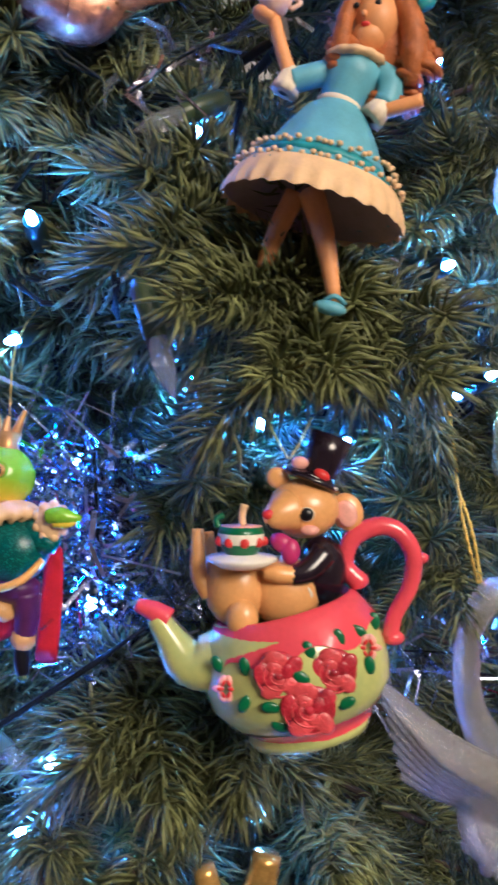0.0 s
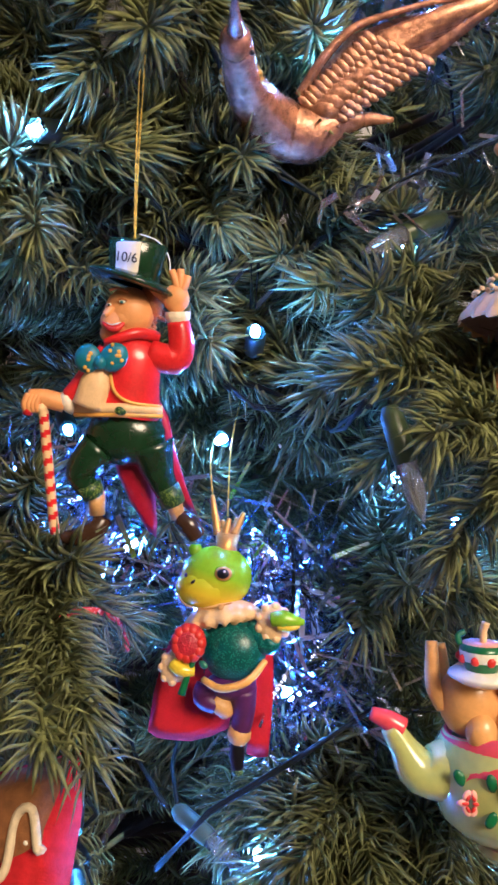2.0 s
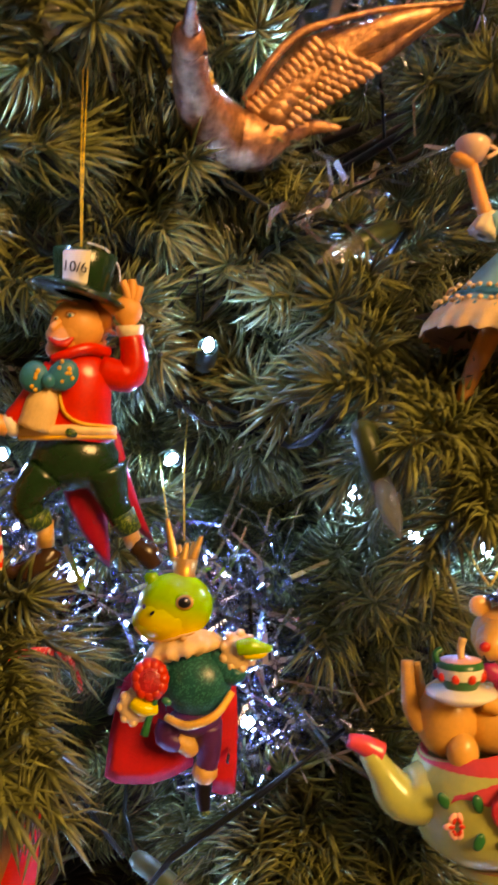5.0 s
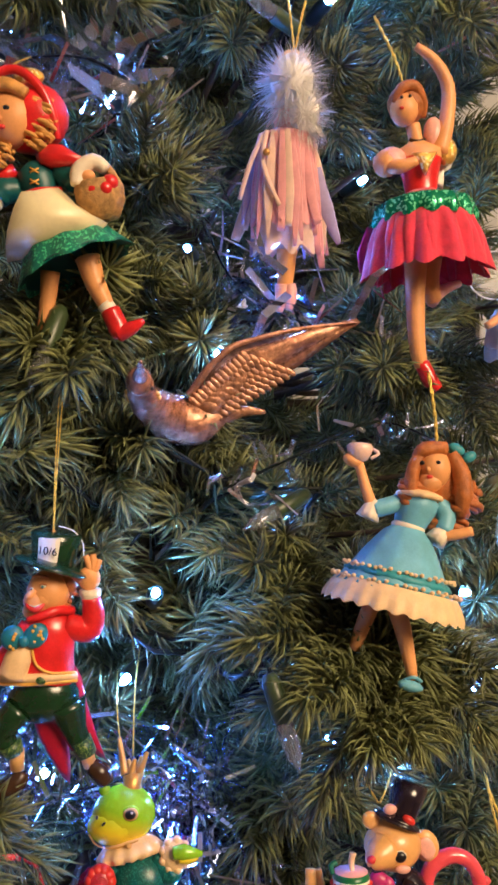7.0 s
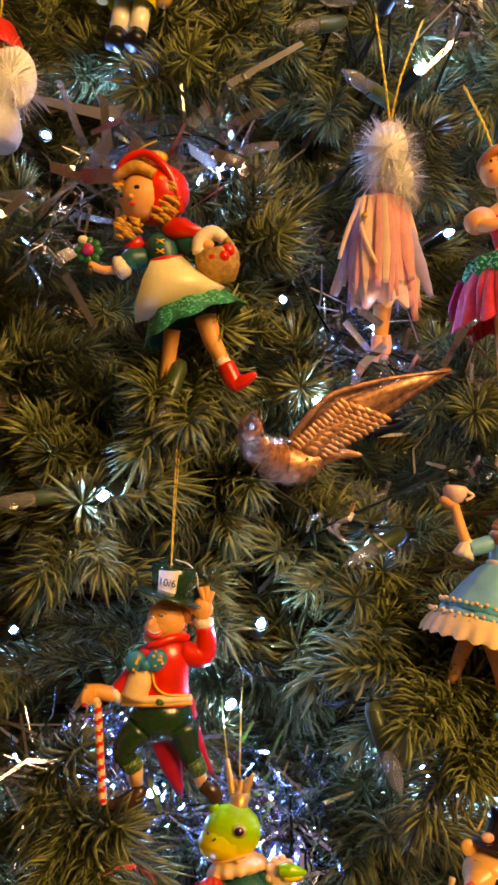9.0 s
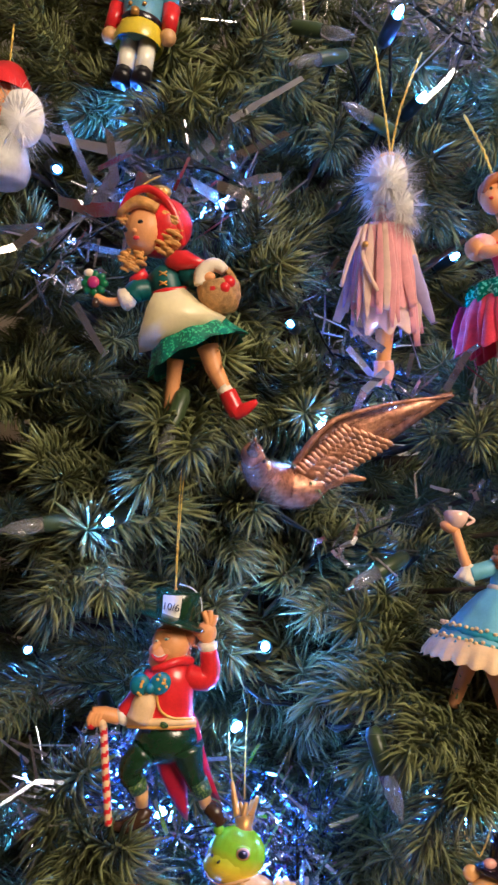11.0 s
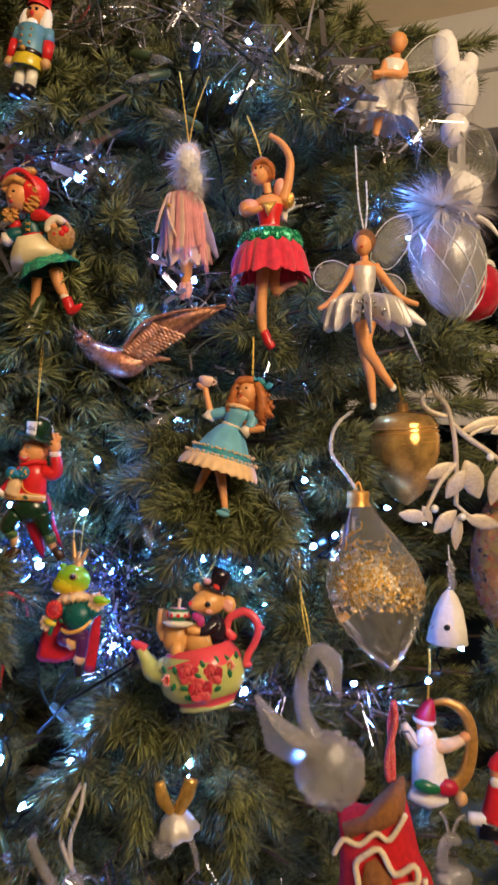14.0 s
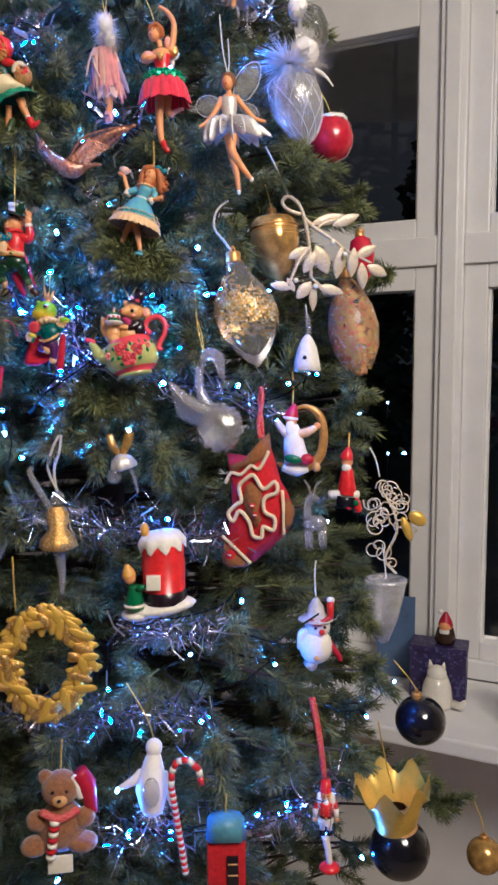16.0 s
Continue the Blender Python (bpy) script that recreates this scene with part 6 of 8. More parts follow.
def cap(f, x, y, r, d=0):
    f.lathe((x, y - r * 0.9, d), (x, y + r * 0.6, d), [(r * 0.3, 0), (r * 0.95, 0.05), (r, 0.3), (r * 0.92, 0.6), (r * 1.05, 1.0)], OLD_GOLD, 20, 0.05, 10)
    f.tube([(x - r * 0.35, y - r * 0.8, d), (x, y - r * 1.7, d), (x + r * 0.35, y - r * 0.8, d)], r * 0.12, OLD_GOLD, 6)


def flecks(f, n, seed, a, b, ts, rs, mid, spread, size, mats):
    """Small foil flakes stuck round a turned glass body."""
    g = np.random.default_rng(seed)
    slots = [f.slot(m) for m in mats]
    for k in range(n):
        t, q = min(0.95, max(0.05, mid + spread * g.normal())), g.random() * 6.283
        r = np.interp(t, ts, rs) + 1.5 * g.random()
        x, y = a[0] + (b[0] - a[0]) * t, a[1] + (b[1] - a[1]) * t
        h, w = size * (0.4 + 0.8 * g.random()), size * (0.4 + 0.8 * g.random()) / r
        v = [f.bm.verts.new(f.P(x + (r + e) * math.cos(c), y + u, (r + e) * math.sin(c))) for c, u, e in
             ((q - w, 0, g.normal()), (q, h, g.normal()), (q + w, 0.2 * h, g.normal()), (q, -h, g.normal()))]
        f.bm.faces.new(v).material_index = slots[k % len(slots)]


# clear drop with a gold glitter band
f = Fig(340, 540, ((0.1664, 0.2963, 1.4972), (-2.0, 2.0), 2.8168e-04), -9.0)
f.begin("drop_ornament", "clear glass drop ornament with a gold glitter band", "ornament")
cap(f, 297, 330, 30)
f.flush("cap", "gold cap")
f.lathe((302, 345, 0), (378, 770, 0), [(30, 0), (48, 0.10), (84, 0.24), (116, 0.38), (128, 0.50), (112, 0.66), (76, 0.82), (38, 0.93), (5, 1.0)], CLEAR_GLASS, 36)
glass = f.flush("glass_body")
flecks(f, 2200, 77, (302, 345), (378, 770), [0, 0.1, 0.24, 0.38, 0.5, 0.66, 0.82, 1], [30, 48, 84, 116, 128, 112, 76, 5], 0.46, 0.075, 6.0, (GOLD_GLIT, GOLD_GLIT, CHAMPAGNE))
f.flush("glitter_band", parent=glass)
g = np.random.default_rng(5)
for k in range(16):
    a, t = g.random() * 6.283, 0.10 + 0.22 * g.random()
    pts = []
    for j in range(4):
        r = np.interp(t, [0, 0.1, 0.24, 0.38], [30, 48, 84, 116]) + 2
        pts.append((302 + 76 * t + r * math.cos(a), 345 + 425 * t, r * math.sin(a)))
        a += 0.3 * g.normal()
        t += 0.025 + 0.02 * g.random()
    f.tube(pts, 2.6, GOLD_GLIT, 5)
f.flush("gold_crackle_lines", parent=glass)
f.cord([(292, 300, 0), (262, 255, 0), (225, 200, 4), (238, 130, 6), (285, 85, 20)], GREY_RIBBON, 7)
f.flush("hanging_ribbon")

# quilted glass cone with white down, and white birds above it
f = Fig(560, 690, ((0.2273, 0.3914, 1.7490), (-0.4, 7.0), 3.4523e-04), -3.2)
f.begin("cone_ornament", "frosted quilted glass cone ornament topped with white down", "ornament")
f.lathe((545, 590, 0), (600, 822, 0), [(50, 0), (86, 0.12), (94, 0.32), (84, 0.55), (54, 0.80), (20, 0.95), (3, 1.0)], FROST, 36)
glass = f.flush("glass_body")
for k in range(9):
    for sgn in (1, -1):
        pts = []
        for j in range(9):
            t = j / 8
            r = np.interp(t, [0, .12, .32, .55, .8, .95, 1], [50, 86, 94, 84, 54, 20, 3]) + 1.5
            a = k * 0.698 + sgn * t * 1.5
            pts.append((545 + 55 * t + r * math.cos(a), 590 + 232 * t, r * math.sin(a)))
        f.tube(pts, 1.2, WIRE_WHITE, 5)
f.flush("raised_lattice", parent=glass)
f.fluff(540, 545, -10, 130, 420, FEATHER, 7, 0.7)
f.fluff(600, 530, 0, 90, 220, FEATHER, 8, 0.8)
f.flush("down_collar", "white feather down")
f = Fig(560, 690, ((0.2273, 0.3914, 1.7490), (-0.4, 7.0), 3.4523e-04), -3.2)
f.begin("bird_ornament", "white feathered bird ornament with a clear glass body", "ornament")
f.lathe((610, 320, 10), (640, 500, 10), [(10, 0), (50, 0.2), (62, 0.5), (50, 0.8), (12, 1)], CLEAR_GLASS, 28)
f.flush("glass_body")
f.ball(600, 500, -6, 46, 54, 40, FEATHER)
f.fluff(605, 490, -6, 70, 200, FEATHER, 9)
f.ball(575, 345, 0, 36, 42, 34, FEATHER)
f.fluff(580, 345, 0, 56, 160, FEATHER, 10)
f.ball(585, 240, 0, 46, 70, 40, FEATHER)
f.fluff(585, 240, 0, 70, 220, FEATHER, 11)
f.flush("down")
f.tube([(560, 200, 0), (550, 165, 0), (545, 120, 4), (560, 100, 8)], [26, 30, 30, 12], FEATHER)
f.tube([(605, 200, 0), (610, 165, 0), (600, 150, 0)], [20, 20, 8], FEATHER)
f.flush("wing")
f.tube([(630, 560, -10), (665, 580, -14), (695, 618, -16)], [10, 6, 2], FEATHER)
f.flush("tail")

# red glass ball
f = Fig(588, 247, ((0.2916, 0.5550, 1.7599), (-0.4, -4.2), 8.1466e-04))
f.begin("bauble", "red glittered glass bauble", "bauble", "round baubles")
f.lathe((588, 210, 0), (588, 288, 0), [(6, 0), (22, 0.03), (34, 0.18), (39, 0.45), (37, 0.66), (27, 0.88), (6, 1.0)], RED_GLASS, 32)
f.flush("glass_body")
f.lathe((590, 205, 0), (590, 216, 0), [(8, 0), (24, 0.4), (25, 1)], SNOW, 24, 0.1, 7)
f.flush("frosted_top")
f.cord([(588, 206, 0), (570, 170, -4), (540, 140, -10)], r=1.6)
f.flush("hanging_cord")

# amber urn
f = Fig(440, 200, ((0.2096, 0.4157, 1.5876), (-6.5, 8.0), 3.5470e-04), 0, 0.944)
f.begin("acorn_ornament", "amber gold glass acorn ornament", "ornament")
cap(f, 425, 82, 16)
f.flush("cap")
f.lathe((428, 90, 0), (420, 325, 0), [(22, 0), (70, 0.05), (84, 0.14), (82, 0.22), (88, 0.26), (86, 0.45), (72, 0.68), (44, 0.88), (6, 1.0)], AMBER_GLASS, 36, 0.02, 8)
f.flush("glass_body")
for k in range(4):
    f.lathe((427, 128 + 12 * k, 0), (427, 134 + 12 * k, 0), [(82, 0), (88, 0.5), (82, 1)], OLD_GOLD, 32)
f.flush("gold_rings")
f.cord([(425, 68, 0), (420, 20, 4), (405, -60, 10)], r=3)
f.flush("hanging_cord")

# white glittered mistletoe spray
f = Fig(560, 220, ((0.2444, 0.4008, 1.5810), (-7.4, 6.9), 3.2918e-04), 7.8)
f.begin("mistletoe_spray", "champagne glittered mistletoe spray ornament", "ornament")
f.tube([(545, 90, 0), (500, 70, 0), (480, 40, 0), (505, 22, 0), (540, 50, 0), (556, 95, 0), (565, 160, -4), (566, 250, -6), (562, 330, -6)], 7, CHAMPAGNE, 8)
f.tube([(556, 105, 0), (600, 150, 0), (660, 195, 4), (710, 240, 8)], [8, 8, 7, 5], CHAMPAGNE)
f.tube([(566, 215, -4), (520, 260, -10), (490, 310, -14), (470, 345, -16)], [8, 7, 6, 4], CHAMPAGNE)
f.tube([(566, 330, -6), (590, 355, -8), (610, 370, -8)], 5, CHAMPAGNE)
f.tube([(600, 150, 0), (640, 130, 2), (680, 125, 4)], 5, CHAMPAGNE)
f.tube([(710, 240, 8), (760, 270, 10), (810, 300, 12)], 5, CHAMPAGNE)
f.flush("stem")
for x, y, rx, ry, tilt, d in ((445, 345, 40, 20, 15, -16), (480, 345, 14, 26, -25, -14), (530, 370, 38, 26, -40, -10), (563, 405, 18, 44, 5, -6), (635, 382, 46, 22, 20, -8),
                              (650, 120, 58, 22, -8, 4), (612, 265, 34, 52, -20, 2), (680, 285, 26, 54, 15, 6), (720, 130, 50, 22, -15, 6), (735, 290, 24, 50, 10, 10),
                              (790, 255, 44, 22, -20, 10), (830, 330, 40, 24, 30, 12), (560, 270, 24, 40, 35, -12), (520, 230, 40, 20, -20, -8), (770, 345, 24, 46, 0, 12)):
    w, ln = min(rx, ry), max(rx, ry) * 1.12
    q = radians(tilt if rx >= ry else tilt + 90)
    cx, cy = math.cos(q), math.sin(q)
    f.tube([(x + k * ln * cx, y + k * ln * cy, d + 3 * k) for k in (-1, -0.5, 0, 0.5, 1)], [2, w * 0.8, w, w * 0.75, 1.5], CHAMPAGNE, 10, 0.22)
    f.flush("leaf")
for x, y in ((500, 330), (575, 360), (700, 255), (655, 205)):
    f.ball(x, y, -16, 11, 11, 11, CHINA, 0, 10)
    f.flush("berry")
f.cord([(505, 25, 0), (480, -60, 4), (440, -160, 8)], GREY_RIBBON, 4)
f.flush("hanging_cord")

# little white bell house
f = Fig(545, 620, ((0.2448, 0.3862, 1.4531), (-0.4, -16.0), 2.9536e-04), -5.1)
f.begin("bell_ornament", "cream glittered bell ornament on a beaded hanger", "ornament")
f.lathe((540, 548, 0), (540, 705, 0), [(8, 0), (22, 0.1), (40, 0.35), (52, 0.7), (58, 0.97), (50, 1.0)], SNOW, 32, 0.03, 6)
f.ball(540, 650, -52, 9, 9, 5, INK)
f.flush("bell_body")
for k in range(5):
    f.ball(545 - k * 2 + 3 * (k % 2), 540 - 17 * k, 0, 13, 11, 11, ACRYLIC, 0, 10)
f.cord([(536, 470, 0), (530, 420, 4)], WIRE_WHITE, 3)
f.flush("beaded_hanger")
f.ball(540, 710, 0, 12, 12, 12, OLD_GOLD)
f.flush("clapper")

# clear egg full of orange confetti
f = Fig(278, 876, ((0.3111, 0.4463, 1.4879), (0.4, 2.2), 5.4971e-04), -7.7, 0.968)
f.begin("egg_ornament", "clear glass egg ornament filled with orange confetti", "ornament")
f.lathe((258, 760, 0), (292, 996, 0), [(14, 0), (34, 0.12), (54, 0.32), (62, 0.52), (54, 0.74), (32, 0.92), (4, 1.0)], CLEAR_GLASS, 32)
glass = f.flush("glass_body")
flecks(f, 1100, 33, (258, 760), (292, 996), [0, 0.12, 0.32, 0.52, 0.74, 0.92, 1], [10, 30, 50, 58, 50, 28, 2], 0.52, 0.26, 9, (AMBER, CONFETTI, YELLOW_GOLD, GOLD_GLIT, CONFETTI))
f.flush("confetti", parent=glass)
cap(f, 255, 752, 14)
f.flush("cap")
f = Fig(295, 668, ((0.3285, 0.5000, 1.5900), (-0.4, -5.6), 5.2989e-04))
f.begin("bauble", "small dark red glass bauble with gold cap", "bauble", "round baubles")
f.lathe((290, 620, 0), (302, 745, 0), [(6, 0), (26, 0.1), (34, 0.4), (28, 0.75), (4, 1.0)], RED_GLASS, 28)
f.flush("glass_body")
cap(f, 289, 616, 12)
f.flush("cap")

# acrylic swan
f = Fig(210, 900, ((0.1281, 0.2701, 1.3971), (-2.4, -6.1), 2.7544e-04), -7.9)
f.begin("swan_ornament", "clear cut acrylic swan ornament", "ornament")
f.ball(235, 1010, 0, 92, 98, 66, ACRYLIC, -25, 11)
g = np.random.default_rng(51)
for _ in range(70):
    a, b = g.random() * 6.283, math.acos(2 * g.random() - 1)
    f.ball(235 + 86 * math.sin(b) * math.cos(a), 1010 + 92 * math.cos(b), 62 * math.sin(b) * math.sin(a), 13, 11, 11, ACRYLIC, 60 * g.normal(), 5)
f.flush("body").data.shade_flat()
f.tube([(195, 930, -4), (165, 860, -6), (165, 770, -8), (200, 712, -8), (240, 735, -8), (250, 790, -8), (262, 828, -8)], [28, 20, 17, 22, 26, 16, 5], ACRYLIC, 12)
f.flush("neck").data.shade_flat()
for k in range(7):
    t = k / 6
    f.tube([(225 - 10 * t, 960 + 40 * t, -40 + 6 * k), (130 - 10 * t, 910 + 55 * t, -46 + 6 * k), (45 + 26 * t, 825 + 130 * t, -40 + 5 * k)], [26, 24, 7], ACRYLIC, 8, 0.4)
    f.flush("wing_feather").data.shade_flat()
f.cord([(180, 700, -6), (160, 600, -2), (150, 460, 14)], r=3)
f.cord([(184, 700, -6), (172, 620, -2), (140, 520, 14)], r=3)
f.flush("hanging_cord")


def button(f, x, y, d, r=17):
    f.lathe((x, y, d), (x, y, d - 8), [(r, 0), (r, 0.7), (r * 0.7, 1.0), (1, 1.0)], FELT_RED, 16)
    f.tube([(x - 6, y, d - 10), (x + 6, y, d - 10)], 2.5, CHINA, 6)


# felt stockings
f = Fig(320, 600, ((0.1813, 0.2792, 1.2802), (-0.3, -14.4), 3.3407e-04), -3.4, 0.967)
f.begin("stocking", "red felt stocking with a gingerbread man", "stocking", "felt stockings")
f.sheet([(198, 430), (270, 440), (350, 392), (368, 440), (392, 520), (418, 560), (440, 620), (420, 690), (360, 750), (300, 800), (240, 822), (195, 810), (185, 760), (205, 690), (218, 600), (212, 510)], 56, FELT_RED, 22)
f.flush("body")
f.sheet([(205, 475), (265, 455), (330, 380), (350, 362), (362, 440), (318, 470), (262, 485), (215, 520)], 66, FELT_BROWN, 24)
f.flush("cuff", "ginger brown felt cuff")
f.sheet([(196, 716), (300, 798), (270, 818), (225, 822), (190, 806), (186, 764)], 64, FELT_BROWN, 22)
f.flush("toe_patch", "ginger brown felt toe")
f.sheet([(418, 572), (442, 620), (432, 668), (416, 690), (414, 620)], 64, FELT_BROWN, 22)
f.flush("heel_patch", "ginger brown felt heel")
f.sheet([(270, 520), (300, 500), (345, 540), (348, 580), (330, 620), (345, 660), (325, 700), (300, 660), (276, 640), (262, 580)], 62, FELT_BROWN, 26, -6)
man = f.flush("gingerbread_man")
f.tube([(210, 530, -58), (230, 495, -58), (265, 500, -58), (300, 470, -58), (330, 478, -58), (362, 420, -58)], 6, ICING, 8)
f.tube([(276, 520, -62), (310, 500, -62), (345, 545, -62), (385, 520, -62), (392, 555, -62), (350, 575, -62), (350, 620, -62), (385, 640, -62), (380, 680, -62), (345, 670, -62), (340, 705, -62), (310, 700, -62), (296, 655, -62), (262, 620, -62), (240, 655, -62), (222, 630, -62), (250, 600, -62), (268, 585, -62), (260, 540, -62), (276, 520, -62)], 7, ICING, 8)
f.tube([(198, 708, -50), (250, 750, -54), (300, 796, -50)], 6, ICING, 8)
f.tube([(408, 548, -48), (414, 620, -52), (414, 695, -48)], 6, ICING, 8)
f.flush("icing_cord")
button(f, 228, 770, -52)
f.flush("button")
button(f, 310, 600, -70, 9)
f.flush("button", parent=man)
button(f, 320, 630, -70, 9)
f.flush("button", parent=man)
f.tube([(318, 380, 0), (312, 330, -4), (326, 250, -4), (318, 208, 6)], 7, RIBBON, 8)
f.tube([(326, 380, 8), (322, 320, 4), (314, 260, 4), (320, 208, 10)], 7, RIBBON, 8)
f.flush("hanging_ribbon", "red gingham ribbon loop")

f = Fig(100, 300, ((-0.1122, 0.2475, 1.3927), (-0.1, -10.8), 3.1928e-04), -11.2, 0.845)
f.begin("stocking", "red felt stocking with brown cuff and icing trim", "stocking", "felt stockings")
f.sheet([(20, 205), (140, 168), (166, 165), (160, 240), (140, 380), (110, 500), (60, 580), (40, 640), (-10, 660), (-60, 640), (-60, 500), (-10, 380), (10, 290)], 40, FELT_RED, 14)
f.flush("body")
f.sheet([(24, 205), (140, 168), (144, 172), (138, 255), (80, 282), (20, 308)], 46, FELT_BROWN, 12, -8)
f.flush("cuff", "ginger brown felt cuff")
f.sheet([(40, 320), (75, 300), (100, 350), (108, 400), (85, 470), (60, 525), (30, 510), (38, 440), (15, 420), (30, 370)], 46, FELT_BROWN, 12, -8)
f.flush("gingerbread_man", "ginger brown felt shape")
f.tube([(30, 300, -42), (45, 255, -44), (60, 245, -44), (70, 285, -44), (88, 275, -44), (98, 222, -44), (118, 212, -44), (128, 250, -44), (134, 248, -42)], 5, ICING, 8)
f.tube([(42, 320, -42), (72, 302, -42), (90, 350, -42), (120, 345, -42), (118, 375, -42), (90, 400, -42), (118, 400, -42), (110, 420, -42), (78, 460, -42), (62, 520, -42), (30, 520, -42), (36, 460, -42), (8, 440, -42), (10, 415, -42), (36, 410, -42), (40, 320, -42)], 5, ICING, 8)
f.flush("icing_cord")
for x, y in ((62, 272), (112, 246), (70, 430)):
    f.lathe((x, y, -32), (x, y, -42), [(11, 0), (11, 0.7), (7, 1.0), (1, 1.0)], FELT_RED, 16)
    f.ball(x, y, -43, 3, 3, 2, CHINA, 0, 8)
    f.flush("button")
f.tube([(118, 176, 0), (96, 120, 0), (98, 60, -20), (130, 20, -26), (170, 14, -10), (196, 30, 10), (200, 60, 20)], [4, 4.5, 4.5, 4.5, 4, 4, 3], RIBBON, 8, 0.35)
f.flush("hanging_ribbon", "red gingham ribbon loop")

# Santa bell ringer, tiny acrobat Santa, wire scroll, glass deer, snowman
f = Fig(130, 10, ((0.2323, 0.3600, 1.3343), (-0.4, -2.9), 4.7187e-04))
f.tube([(112, -90, 10), (142, -98, 12), (172, -86, 12), (190, -54, 12), (192, -4, 12), (180, 36, 12), (150, 58, 12), (110, 62, 12), (70, 50, 10)], [3, 7, 10, 11, 12, 13, 14, 12, 4], OLD_GOLD, 12)
f.tube([(110, -52, -6), (114, -10, -10), (122, 40, -8)], [16, 27, 34], SNOW)
f.ball(108, -62, -8, 15, 17, 14, PINK_FLESH)
f.lathe((106, -68, -6), (118, -106, -2), [(19, 0), (18, 0.3), (10, 0.75), (3, 1)], CRIMSON, 18)
f.lathe((106, -66, -6), (107, -74, -6), [(18, 0), (21, 0.5), (18, 1)], FEATHER, 18)
f.ball(106, -42, -22, 14, 22, 10, FEATHER)
f.fluff(106, -40, -22, 20, 90, FEATHER, 61)
f.tube([(124, -28, -14), (148, -34, -20), (172, -46, -20)], [13, 12, 8], CREAM)
f.tube([(96, -28, -14), (80, -48, -18), (70, -66, -18)], [11, 10, 6], WHITE_CUFF)
f.ball(174, -50, -20, 10, 9, 8, PINK_FLESH)
f.ball(112, 34, -36, 24, 12, 10, LEAF_GREEN, 12)
f.ball(146, 36, -30, 20, 15, 12, CRIMSON)
f.ball(172, 56, -24, 11, 13, 10, TAN)
f.tube([(86, 56, -10), (120, 66, -14), (150, 60, -12)], [12, 15, 10], SNOW)
f.cord([(112, -100, 0), (114, -150, 6), (112, -190, 10)], r=3)
f.single("santa_ornament", "white robed Santa ornament seated in a gold crescent moon", "ornament", "Santa ornaments")
f = Fig(250, 110, ((0.2959, 0.4000, 1.2807), (-0.4, -5.0), 4.9488e-04))
f.ball(252, 45, 0, 15, 16, 14, PINK_FLESH)
f.lathe((250, 38, 0), (256, 6, 0), [(17, 0), (15, 0.4), (4, 1)], RED, 16)
f.ball(250, 60, -8, 13, 12, 8, CHINA)
f.tube([(252, 62, 0), (252, 110, 0), (250, 130, 0)], [14, 24, 26], RED)
f.tube([(205, 132, 0), (250, 128, -8), (280, 132, 0)], 12, CHINA)
f.tube([(225, 145, 0), (270, 150, 0)], [22, 20], INK)
f.tube([(250, 160, 0), (272, 150, -6), (282, 175, -6)], [16, 14, 9], RED)
f.ball(274, 150, -20, 8, 8, 6, LEAF_GREEN)
f.cord([(256, 8, 0), (258, -30, 6)], r=3)
f.single("santa_ornament", "tiny red and white striped Santa ornament", "ornament", "Santa ornaments")
f = Fig(380, 220, ((0.3832, 0.5000, 1.2048), (-0.4, -7.2), 5.4892e-04))
f.begin("wire_scroll_ornament", "gold wire scroll ornament with a leaf head", "ornament")
g = np.random.default_rng(9)
for k in range(26):
    a, q = g.random() * 6.283, math.sqrt(g.random())
    x, y = 365 + 62 * q * math.cos(a), 200 + 118 * q * math.sin(a)
    if y < 120:
        x -= 20
    r, sg = 14 + 14 * g.random(), (1 if g.random() < 0.5 else -1)
    ph = g.random() * 6.283
    f.tube([(x + r * (1 - t / 9) * math.cos(ph + sg * t), y + r * (1 - t / 9) * math.sin(ph + sg * t), 18 * g.normal() * 0.2) for t in np.arange(0, 7.5, 0.75)], 2.1, CHAMPAGNE, 6)
    f.flush("wire_scroll")
f.tube([(340, 120, 0), (370, 170, 0), (380, 230, 0), (350, 300, 0), (380, 340, 0)], 4, CHAMPAGNE, 6)
f.flush("stem")
f.ball(432, 192, -4, 26, 18, 10, YELLOW_GOLD, 35)
f.ball(405, 220, -4, 12, 34, 10, YELLOW_GOLD, -20)
f.flush("gold_leaf")
f.cord([(335, 85, 0), (325, 40, 6), (310, 10, 10)], WIRE_WHITE, 3)
f.flush("hanging_cord")
f = Fig(170, 200, ((0.2526, 0.3600, 1.2434), (-0.4, -3.7), 4.7644e-04))
f.ball(168, 205, 0, 34, 22, 18, ACRYLIC)
f.tube([(150, 195, 0), (148, 160, 0), (160, 138, 0), (178, 146, 0)], [14, 10, 12, 6], ACRYLIC)
for x in (146, 156, 182, 192):
    f.tube([(x, 215, 0), (x + 2, 270, 0)], [8, 5], ACRYLIC)
f.tube([(158, 130, 0), (150, 105, 0), (140, 92, 0)], 3.5, ACRYLIC, 6)
f.tube([(164, 130, 0), (172, 105, 0), (184, 95, 0)], 3.5, ACRYLIC, 6)
f.single("deer_ornament", "clear glass deer figurine ornament", "ornament")
f = Fig(170, 500, ((0.2516, 0.3300, 1.1068), (-0.4, -3.7), 4.6813e-04))
f.ball(168, 525, 0, 44, 46, 38, SNOW)
f.ball(172, 470, 0, 34, 32, 30, SNOW)
f.ball(182, 478, -30, 8, 8, 7, LIP)
f.ball(166, 468, -29, 4, 4, 3, INK, 0, 8)
f.ball(190, 466, -27, 4, 4, 3, INK, 0, 8)
